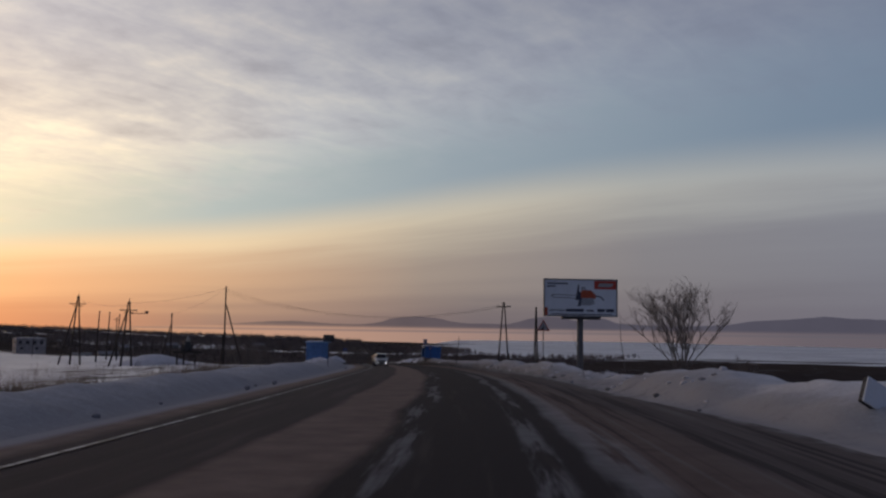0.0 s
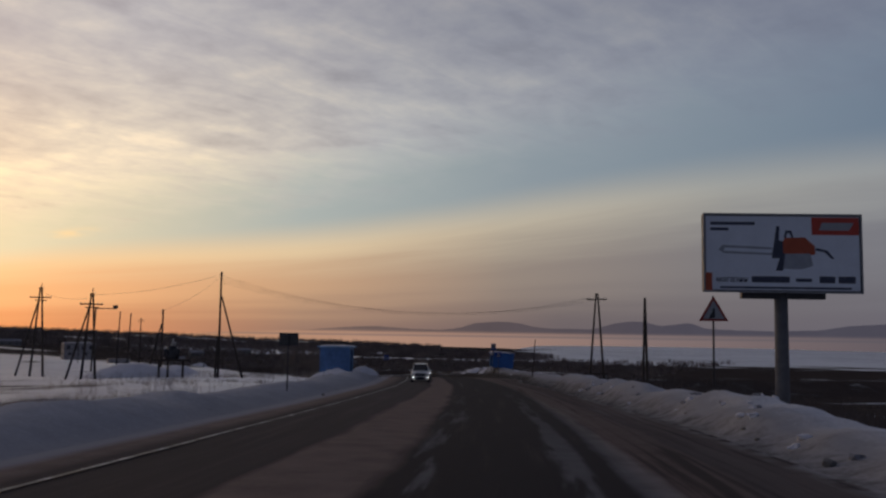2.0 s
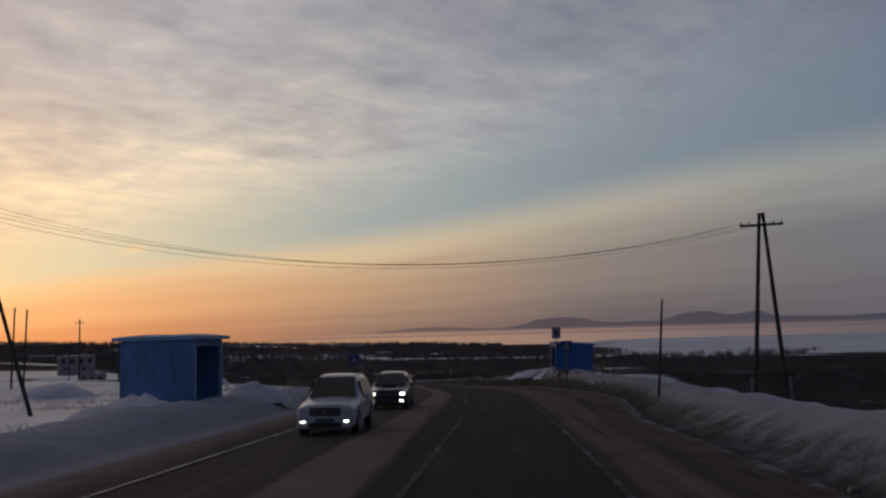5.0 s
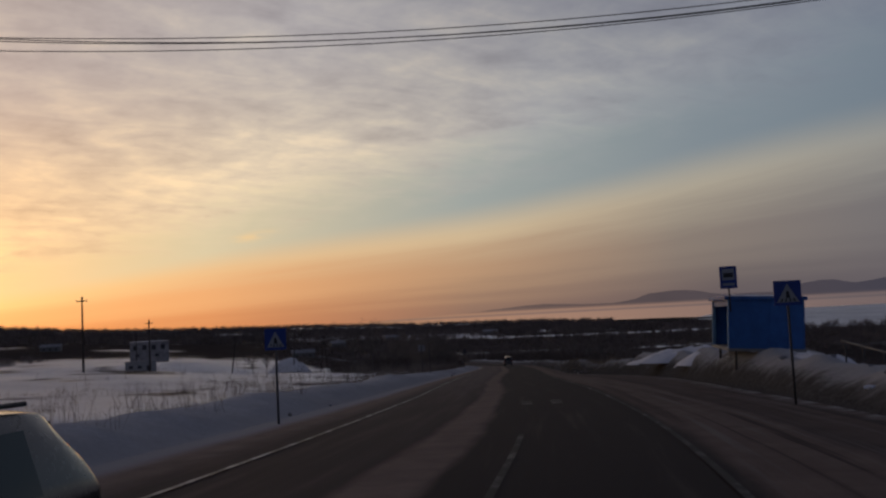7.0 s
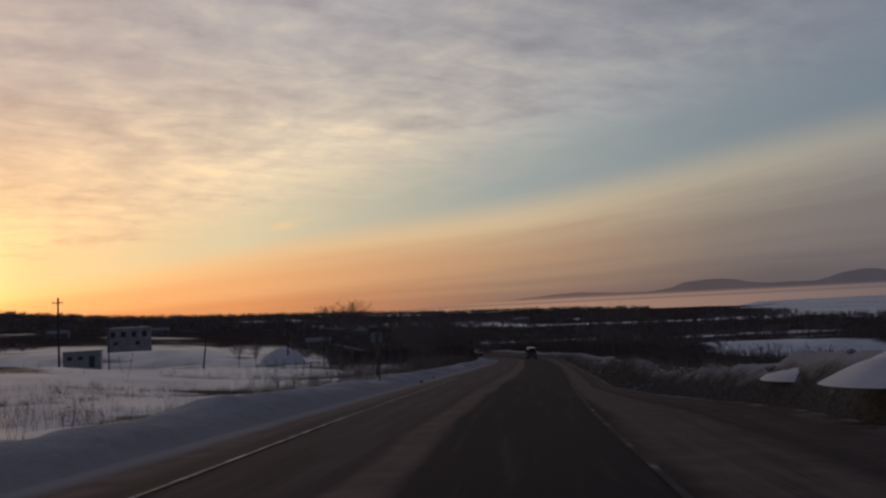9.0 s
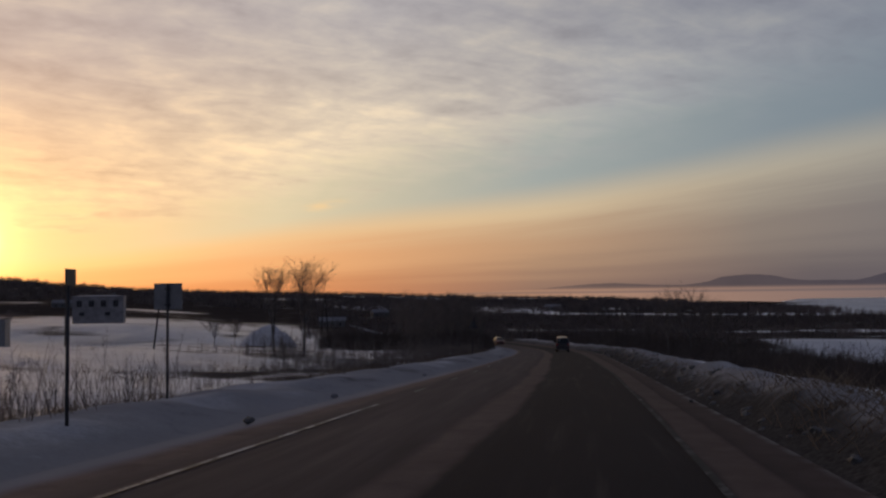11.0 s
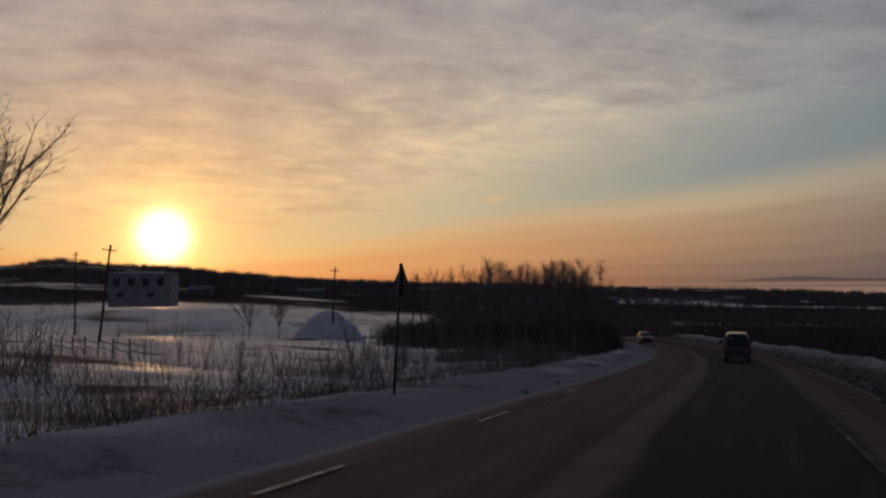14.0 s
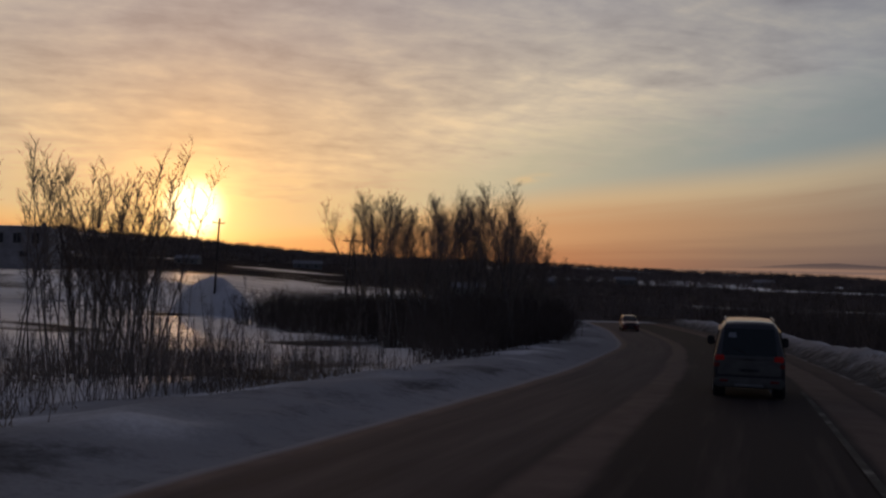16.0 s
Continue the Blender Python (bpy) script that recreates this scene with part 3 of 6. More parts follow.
def at_way(s):
    """Place, direction and height of the road s metres on; straight beyond its ends."""
    s = np.asarray(s, float)
    k = np.clip(s, -60, 500)
    x, y, z, tx, ty = (np.interp(k, _s, a) for a in (CX, CY, CZ, TX, TY))
    return x + tx * (s - k), y + ty * (s - k), z, tx, ty


def place(s, lat):
    """World x, y of a point lat metres right of the road's guide line, s metres on."""
    x, y, z, tx, ty = at_way(s)
    near = np.clip(lat, -60, 60)
    rest = np.asarray(lat, float) - near
    nx, ny = 0.972, 0.235
    return x + ty * near + nx * rest, y - tx * near + ny * rest


def where(x, y):
    """s and lat of a world point near the road."""
    j = int(np.argmin((CX - x) ** 2 + (CY - y) ** 2))
    return _s[j] + (x - CX[j]) * TX[j] + (y - CY[j]) * TY[j], (x - CX[j]) * TY[j] - (y - CY[j]) * TX[j]


def table(s, rows):
    return np.interp(s, [r[0] for r in rows], [r[1] for r in rows])


LEFT_EDGE = [(-60, -8.6), (60, -8.8), (105, -9.0), (150, -9.2), (180, -8.6), (205, -7.9), (240, -7.4), (275, -6.4), (305, -6.0), (360, -6.2), (500, -6.2)]
LEFT_LINE = [(-60, -6.9), (60, -6.8), (110, -6.3), (165, -6.0), (240, -5.5), (280, -5.2), (320, -5.2), (500, -5.2)]
MIDDLE = [(-60, -3.0), (60, -3.1), (120, -3.0), (160, -2.5), (215, -2.2), (245, -1.6), (300, -1.9), (340, -2.2), (500, -2.2)]
RIGHT_LINE = [(-60, 1.7), (150, 1.75), (215, 1.7), (255, 2.0), (305, 1.5), (340, 1.5), (500, 1.5)]
RIGHT_EDGE = [(-60, 7.5), (20, 7.2), (36, 5.6), (70, 5.2), (85, 4.8), (125, 4.7), (140, 6.4), (168, 6.8), (184, 7.4), (195, 7.0), (204, 4.6), (211, 3.5), (240, 3.5), (300, 3.8), (500, 4.0)]
RIDGE = [(-180, -1.0), (-30, -1.2), (0, -0.75), (8, -0.5), (12, -0.35), (18, -0.2), (22, -0.1), (26, 0.05), (36, 0.35), (42, 0.6), (46, 0.9), (49, 1.2), (52, 1.25), (53.4, 1.32), (54.4, 1.52), (55.8, 1.48), (57.4, 1.08), (66, 1.0), (90, 1.0), (180, -1.0)]


def vnoise(x, y, scale, seed=0.0, octaves=3):
    """Value noise on arrays, about -1 to 1."""
    total, amp, norm = 0.0, 1.0, 0.0
    for o in range(octaves):
        u, v = x / scale + seed * 17.3 + o * 5.1, y / scale - seed * 9.7 + o * 3.3
        iu, iv = np.floor(u), np.floor(v)
        fu, fv = u - iu, v - iv
        fu, fv = fu * fu * (3 - 2 * fu), fv * fv * (3 - 2 * fv)
        def h(a, b):
            q = np.sin(a * 127.1 + b * 311.7 + seed * 74.7) * 43758.5453
            return q - np.floor(q)
        top = h(iu, iv) * (1 - fu) + h(iu + 1, iv) * fu
        low = h(iu, iv + 1) * (1 - fu) + h(iu + 1, iv + 1) * fu
        total = total + amp * ((top * (1 - fv) + low * fv) * 2 - 1)
        norm += amp
        amp *= 0.5
        scale *= 0.5
    return total / norm


def smooth01(v, lo, hi):
    k = np.clip((v - lo) / (hi - lo), 0, 1)
    return k * k * (3 - 2 * k)


LEFT_RISE = [(-60, -0.9), (130, -0.9), (165, 0.0), (200, 1.0), (250, 2.6), (290, 1.6), (320, 0.4), (350, 0.8), (420, 0.5)]
BRUSH_LINE = [(-60, 75), (150, 80), (190, 110), (240, 140), (500, 140)]
LEFT_BANK = [(-60, 0.60), (95, 0.64), (125, 0.9), (150, 0.80), (200, 0.70), (230, 0.45), (290, 0.34), (500, 0.40)]


def land(s, lat):
    """Height of the ground, with the ploughed banks, and its cover of brush and grit."""
    s, lat = np.broadcast_arrays(np.asarray(s, float), np.asarray(lat, float))
    x, y = place(s, lat)
    zr = at_way(s)[2]
    eL, eR = table(s, LEFT_EDGE), table(s, RIGHT_EDGE)
    n1, n2, n3 = vnoise(x, y, 9.0, 1), vnoise(x, y, 2.4, 2), vnoise(x, y, 40.0, 3)
    # far land: falls to the frozen bay on the right, rises to the wooded ridge on the left
    dx, dy = x + 40.0, y - 220.0
    dist = np.hypot(dx, dy)
    az = np.degrees(np.arctan2(-dx, dy))
    ridge = -4.0 + 1300.0 * np.tan(np.radians(np.interp(az, [r[0] for r in RIDGE], [r[1] for r in RIDGE])))
    ridge = np.maximum(ridge + 3.0 * vnoise(x, y, 220.0, 5), -25.0)
    base = -9.0 - 3.0 * smooth01(y, 250, 600) - 6.0 * smooth01(y, 300, 460) * smooth01(az, 44, 30)
    far = base + (ridge - base) * smooth01(dist, 330, 1300)
    far = far - 35.0 * smooth01(dist, 1500, 2600) * (ridge > -20)
    bay = -25.0
    shore = smooth01(dist + 90 * vnoise(x, y, 260.0, 6), 430, 760) * smooth01(az + 3 * vnoise(x, y, 300.0, 13), 5.0, -2.0) * (lat > 0)
    slope = np.interp(lat, [0, 12, 24, 60, 120, 260, 620], [0, -0.5, -2.2, -5.5, -9.0, -14.0, -25.0])
    # left
    out = eL - lat
    crest = np.interp(out, [-0.5, 0.3, 1.0, 1.9, 3.0, 4.6, 7.0], [-0.12, 0.05, 0.55, 0.86, 0.72, 0.15, 0.0])
    bank = crest * table(s, LEFT_BANK) * (0.95 + 0.40 * n1 + 0.30 * n2)
    rise = table(s, LEFT_RISE) * smooth01(out, 8.0, 52.0) - 0.35 * smooth01(out, 3.5, 8.0) + 0.35 * n3 * smooth01(out, 6, 20) + (0.24 + 0.22 * smooth01(s, 180, 215)) * n1 * smooth01(out, 4, 8)
    left = zr + bank + rise
    left = left + (far - left) * smooth01(out, 70, 190)
    # right
    out_r = lat - eR
    tall = np.interp(s, [-60, 0, 22, 36, 52, 64, 120, 150, 164, 176, 194, 201, 208, 500], [0.95, 0.95, 0.90, 0.62, 0.58, 0.80, 0.9, 0.85, 1.1, 1.55, 1.7, 1.0, 0.8, 0.75])
    wide = np.interp(s, [-60, 30, 60, 130, 190, 500], [1.7, 1.7, 1.1, 1.1, 0.9, 0.9])
    crest_r = np.interp(out_r / wide, [-0.5, 0.2, 0.9, 1.7, 2.6, 4.2, 7.0], [-0.12, 0.05, 0.6, 0.95, 0.85, 0.2, 0.0])
    bank_r = crest_r * tall * (0.95 + 0.75 * n1 * np.interp(s, [0, 45, 60, 165, 172, 178, 186], [1.25, 1.0, 0.6, 0.5, 0.15, 0.15, 0.5]) + 0.30 * n2) * (1.0 + 0.85 * vnoise(x, y, 4.6, 33, 2) * smooth01(s, 75, 55))
    right = zr + bank_r + slope * smooth01(out_r, 2.5, 9.0) + 0.4 * n3 * smooth01(out_r, 8, 30)
    plain = np.maximum(slope + zr, bay)
    right = right + (np.minimum(plain, 0) - right) * smooth01(lat, 60, 200)
    right = right + (far - right) * smooth01(dist, 260, 520)
    right = right + (bay - right) * shore
    rough = 0.06 * vnoise(x, y, 1.1, 14, 1)
    left = left + (1.5 * rough + 0.09 * vnoise(x, y, 3.2, 25, 2)) * smooth01(out, 0.3, 1.2) * smooth01(out, 30, 8)
    right = right + 0.22 * vnoise(x, y, 0.8, 18, 2) * smooth01(out_r, 0.1, 0.6) * smooth01(out_r, 1.9, 1.2) * smooth01(s, 200, 212)
    right = right + 0.16 * np.abs(vnoise(x, y, 1.5, 19, 2)) * smooth01(out_r, 0.5, 1.2) * smooth01(out_r, 5.0, 3.0) * smooth01(s, 90, 60)
    right = right + (1.7 * rough + 0.07 * vnoise(x, y, 2.1, 15, 1)) * smooth01(out_r, 0.2, 1.0) * smooth01(out_r, 20, 6)
    beyond = smooth01(s, 428, 470)
    left, right = left + (far - left) * beyond, right + (far - right) * beyond
    z = np.where(out > -0.5, left, np.where(out_r > -0.5, right, zr - 0.12 + (far - zr) * beyond))
    # cover
    brush_line = table(s, BRUSH_LINE)
    cov_l = -0.25 + 0.95 * smooth01(out + 25 * vnoise(x, y, 70.0, 7), brush_line, brush_line + 40)
    cov_l = np.maximum(cov_l, -0.25 + 0.95 * smooth01(s, 378, 398) * smooth01(lat, -48, -26) * smooth01(out, 1.5, 4.0))
    mottle = np.interp(s, [-60, 110, 150, 190, 230, 250], [0.12, 0.10, -0.04, -0.10, 0.10, 0.20]) + 0.75 * vnoise(x, y, 11.0, 23) + 0.35 * vnoise(x, y, 3.5, 24, 2)
    cov_l = np.maximum(cov_l, -0.25 + (np.minimum(mottle, 0.60) + 0.25) * smooth01(out, 4.5, 7.5))
    cov_l = cov_l - 0.55 * smooth01(vnoise(x, y, 130.0, 8), 0.30, 0.50) * smooth01(dist, 300, 500)
    cov_r = -0.2 + 0.9 * smooth01(out_r + 5 * n1, 13, 21) - 0.55 * smooth01(vnoise(x, y * 0.5, 38.0, 9), 0.28, 0.45) * smooth01(lat, 30, 60)
    cov_r = np.maximum(cov_r, -0.2 + 0.9 * smooth01(s, 405, 430))
    cover = np.where(out > 0, cov_l, np.where(out_r > 0, cov_r, -0.3 + beyond))
    wide_land = 0.72 - (0.55 - 0.22 * smooth01(az, 14.0, 26.0)) * smooth01(vnoise(x * 0.6, y * 1.5, 120.0, 8), 0.26, 0.42)
    cover = cover + (wide_land - cover) * smooth01(dist, 300, 480)
    meadow = 1.0 - smooth01(np.hypot((x + 38.0) / 46.0, (y - 515.0) / 75.0) + 0.35 * vnoise(x, y, 40.0, 16), 0.75, 1.05)
    meadow = meadow * smooth01(vnoise(x * 0.35, y, 34.0, 17), 0.14, 0.30)
    cover = cover + (-0.3 - cover) * np.maximum(smooth01(shore, 0.55, 0.9), meadow)
    strips = smooth01(vnoise(x * 0.25, y * 1.2, 70.0, 27), 0.22, 0.40) * smooth01(dist, 420, 600) * smooth01(dist, 1500, 1100)
    cover = cover + 0.95 * strips * (cover < 0.2)
    grit_l = np.interp(s, [-60, 120, 200, 240, 270], [0.40, 0.42, 0.42, 0.47, 0.50]) * np.interp(out, [-0.5, 0.0, 1.4, 4.0, 7.0], [1.0, 0.92, 0.70, 0.52, 0.05]) - 0.05
    grit_l = grit_l + (0.09 + 0.34 * vnoise(x, y, 2.6, 28, 2)) * smooth01(s, 190, 245) * smooth01(out, 0.4, 1.2) * smooth01(out, 8.0, 5.0)
    grime = np.interp(s, [-60, 25, 45, 90, 145, 160, 198, 206, 218, 236, 300, 330], [0.42, 0.46, 0.60, 0.76, 0.96, 1.02, 1.02, 1.15, 1.10, 0.88, 0.90, 0.78])
    grit_r = grime * np.interp(out_r / wide - 0.35 * smooth01(s, 200, 214) + 0.12 * n2, [-0.5, 0.0, 0.6, 1.3, 2.0, 4.5], [1.0, 0.94, 0.80, 0.46, 0.32, 0.04]) - 0.05
    grit = np.where(out > -0.5, grit_l, np.where(out_r > -0.5, grit_r, 0.3))
    return x, y, z, cover, grit


def ground_z(x, y):
    s, lat = where(x, y)
    return float(land(s, lat)[2])


def add_attribute(me, name, values):
    me.attributes.new(name, "FLOAT", "POINT").data.foreach_set("value", np.asarray(values, np.float32).ravel())


def grid_faces(rows, cols):
    i = np.arange(rows - 1)[:, None] * cols + np.arange(cols - 1)[None, :]
    return np.stack([i, i + 1, i + cols + 1, i + cols], -1).reshape(-1, 4)


def build_ground():
    s = np.concatenate([-60 - np.geomspace(6, 700, 14)[::-1], np.arange(-60, -4, 0.8), np.arange(-4, 330, 0.42), np.arange(330, 420, 0.8), 420 + np.cumsum(np.geomspace(1, 260, 62))])
    near = np.concatenate([np.arange(-15.0, -4.0, 0.28), np.arange(-4.0, 2.0, 0.5), np.arange(2.0, 15.01, 0.26)])
    lat = np.concatenate([-15 - np.cumsum(np.geomspace(0.6, 330, 46))[::-1], near, 15 + np.cumsum(np.geomspace(0.6, 330, 46))])
    S, L = np.meshgrid(s, lat, indexing="ij")
    x, y, z, cover, grit = land(S, L)
    ob = array_object("ground", np.stack([x, y, z], -1).reshape(-1, 3), grid_faces(len(s), len(lat)), GROUND)
    add_attribute(ob.data, "cover", cover)
    add_attribute(ob.data, "grit", grit)
    tagged(ob, "snow field with ploughed roadside banks, brush and a frozen bay", "snow field", kind="structure")


def build_road():
    s = np.arange(-60, 426, 0.8)
    marks = [table(s, t) for t in (LEFT_EDGE, LEFT_LINE, MIDDLE, RIGHT_LINE, RIGHT_EDGE)]
    lane = np.linspace(-1.0, 3.0, 49)
    lats = np.stack([np.array([np.interp(v, [-1, 0, 1, 2, 3], [m[i] for m in marks]) for v in lane]) for i in range(len(s))])
    S = np.repeat(s[:, None], len(lane), 1)
    x, y = place(S, lats)
    zr = at_way(S)[2]
    fade = np.interp(lane, [-1, -0.8, 2.75, 3], [0, 1, 1, 0])[None, :]
    z = zr + 0.02 - 0.03 * np.interp(np.abs(lane - 1.0), [0, 2], [0, 1])[None, :] + 0.014 * vnoise(x, y, 1.7, 4) * fade
    ob = array_object("road", np.stack([x, y, z], -1).reshape(-1, 3), grid_faces(len(s), len(lane)), ROAD)
    add_attribute(ob.data, "lane", np.repeat(lane[None, :], len(s), 0))
    uv = ob.data.uv_layers.new(name="run")
    idx = np.zeros(len(ob.data.loops), np.int32)
    ob.data.loops.foreach_get("vertex_index", idx)
    flat = np.stack([lats.ravel(), S.ravel()], -1)[idx]
    uv.data.foreach_set("uv", flat.astype(np.float32).ravel())
    tagged(ob, "two-lane asphalt road with sandy slush between the lanes", "road", kind="structure")


def road_mark(name, s0, s1, lat, width, label, mat=None):
    """A painted strip that follows the road a few millimetres above it."""
    s = np.arange(s0, s1 + 0.01, min(0.8, (s1 - s0) / 2))
    l = table(s, lat) if isinstance(lat, list) else np.full_like(s, lat)
    S = np.repeat(s[:, None], 2, 1)
    L = np.stack([l - width / 2, l + width / 2], -1)
    x, y = place(S, L)
    ob = array_object(name, np.stack([x, y, at_way(S)[2] + 0.03], -1).reshape(-1, 3), grid_faces(len(s), 2), mat or PAINT, False)
    tagged(ob, label, "road marking", kind="structure")


def build_backdrop():
    ridge = [(-40, 0.9), (-30, 1.1), (-25, 1.1), (-21.4, 1.22), (-20, 1.34), (-18.8, 1.2), (-16, 1.02), (-14.4, 0.75), (-12, 0.66), (-9.4, 0.72), (-7.9, 0.8), (-7.0, 1.14), (-6.2, 1.02),
             (-5.3, 0.92), (-4.3, 1.14), (-3.3, 1.16), (-2.4, 1.02), (-1.7, 0.82), (-1.0, 0.66), (0, 0.68), (1.5, 0.66), (2.6, 0.78), (3.6, 1.0), (4.5, 1.06), (5.5, 1.03), (6.4, 0.93),
             (7.1, 0.66), (8.4, 0.50), (10, 0.52), (11, 0.57), (12.5, 0.67), (14, 0.62), (15.7, 0.48), (17.8, 0.32), (20, 0.24), (22, 0.16), (25, 0.0), (29, -0.4), (34, -0.7)]
    az = np.linspace(-40, 34, 420)
    top = np.interp(az, [r[0] for r in ridge], [r[1] for r in ridge])
    top = _smooth(top, 1) + 0.02 * vnoise(az * 1.0, az * 0, 1.3, 11) + 0.025 * vnoise(az, az * 0, 0.4, 12)
    verts, tall, side = [], [], []
    levels = np.linspace(0, 1, 7)
    for a, t in zip(az, top):
        for v in levels:
            e = -0.75 + (t + 0.75) * v
            d = 4300.0 + 200 * v
            verts.append((-math.sin(radians(a)) * d - 30, math.cos(radians(a)) * d + 150, math.tan(radians(e)) * d - 2.0))
            tall.append(e / 1.2)
            side.append((a + 40) / 74)
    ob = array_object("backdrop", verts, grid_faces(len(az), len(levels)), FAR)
    add_attribute(ob.data, "tall", tall)
    add_attribute(ob.data, "side", side)
    tagged(ob, "hazy far hills above a bank of pink sea fog", "hills", kind="structure")


build_ground()
build_road()
build_backdrop()
road_mark("edge_line", -40, 232, LEFT_LINE, 0.11, "worn white edge line on the asphalt")
for start in np.arange(238, 300, 9.0):
    road_mark("edge_dash", start, start + 2.6, LEFT_LINE, 0.10, "short worn white dash at the road edge")
road_mark("lane_line", 96, 332, RIGHT_LINE, 0.12, "faint worn white line at the lane edge", OLD_PAINT)
for lat, paint in ((-1.2, OLD_PAINT), (-0.2, OLD_PAINT)):
    road_mark("crossing_bar", 162.6, 165.6, lat, 0.36, "faded white bar of a pedestrian crossing", paint)
road_mark("centre_line", 104, 128, [(104, -1.55), (128, -1.2)], 0.12, "worn white line in the middle of the road", OLD_PAINT)
road_mark("centre_line", 138, 152, [(138, -1.3), (152, -1.25)], 0.12, "worn white line in the middle of the road", OLD_PAINT)


# ---------------------------------------------------------------- plants
def twig_mesh(paths):
    """Many thin tapered three-sided stems, each (x0, y0, z0, x1, y1, z1, r0), as arrays of vertices and faces."""
    p = np.asarray(paths, float)
    a, b, r = p[:, 0:3], p[:, 3:6], p[:, 6:7]
    d = b - a
    d /= np.linalg.norm(d, axis=1, keepdims=True) + 1e-9
    ref = np.where(np.abs(d[:, 2:3]) > 0.9, np.array([[1.0, 0, 0]]), np.array([[0, 0, 1.0]]))
    u = np.cross(d, ref)
    u /= np.linalg.norm(u, axis=1, keepdims=True) + 1e-9
    v = np.cross(d, u)
    ring = [a + r * (math.cos(k) * u + math.sin(k) * v) for k in (0, 2.094, 4.189)]
    verts = np.stack([*ring, b], 1).reshape(-1, 3)
    i = np.arange(len(p))[:, None] * 4
    faces = np.concatenate([i + [0, 1, 3], i + [1, 2, 3], i + [2, 0, 3]], 0)
    return verts, faces


def shrub_paths(rng, x, y, z, tall, spread, stems, branches, thick=0.012):
    out = []
    for _ in range(stems):
        a = rng.uniform(0, 2 * math.pi)
        lean = rng.uniform(0.05, 0.95)
        h = tall * rng.uniform(0.55, 1.0)
        bx, by = x + rng.normal(0, spread * 0.3), y + rng.normal(0, spread * 0.3)
        ex, ey = bx + math.cos(a) * lean * h * 0.6, by + math.sin(a) * lean * h * 0.6
        out.append((bx, by, z - 0.05, ex, ey, z + h, thick * rng.uniform(0.7, 1.3) * (0.5 + tall / 3)))
        for _ in range(branches):
            k = rng.uniform(0.3, 0.85)
            px, py, pz = bx + (ex - bx) * k, by + (ey - by) * k, z + h * k
            a2 = rng.uniform(0, 2 * math.pi)
            l = h * rng.uniform(0.18, 0.4) * (1.1 - k * 0.5)
            out.append((px, py, pz, px + math.cos(a2) * l * 0.6, py + math.sin(a2) * l * 0.6, pz + l * rng.uniform(0.5, 1.0), thick * 0.5 * (0.5 + tall / 3)))
    return out


def stuff(name, paths, mat, label, category):
    verts, faces = twig_mesh(paths)
    ob = array_object(name, verts, faces, mat, False)
    return tagged(ob, label, category, kind="stuff")


def stem_mesh(name, paths, mat, parent, seg=6):
    """Round tapered limbs in one skin: a limb that starts where another ends grows out of its last ring."""
    verts, faces, ends = [], [], {}
    for row in paths:
        a, b, r = Vector(row[0:3]), Vector(row[3:6]), row[6]
        d = (b - a).normalized()
        key = tuple(round(c, 4) for c in a)
        if key in ends:
            start, u = ends[key]
        else:
            start, u = None, (Vector((1, 0, 0)) if abs(d.z) > 0.5 else Vector((0, 0, 1)))
        u = (u - d * u.dot(d)).normalized()
        v = d.cross(u)
        ring = [u * math.cos(2 * math.pi * j / seg) + v * math.sin(2 * math.pi * j / seg) for j in range(seg)]
        if start is None:
            start = len(verts)
            verts += [a + w * r for w in ring]
        top = len(verts)
        verts += [b + w * r * 0.72 for w in ring]
        faces += [(start + j, start + (j + 1) % seg, top + (j + 1) % seg, top + j) for j in range(seg)]
        ends[tuple(round(c, 4) for c in b)] = (top, u)
    ob = array_object(name, np.array([tuple(v) for v in verts]), np.array(faces), mat)
    ob.parent = parent
    return ob


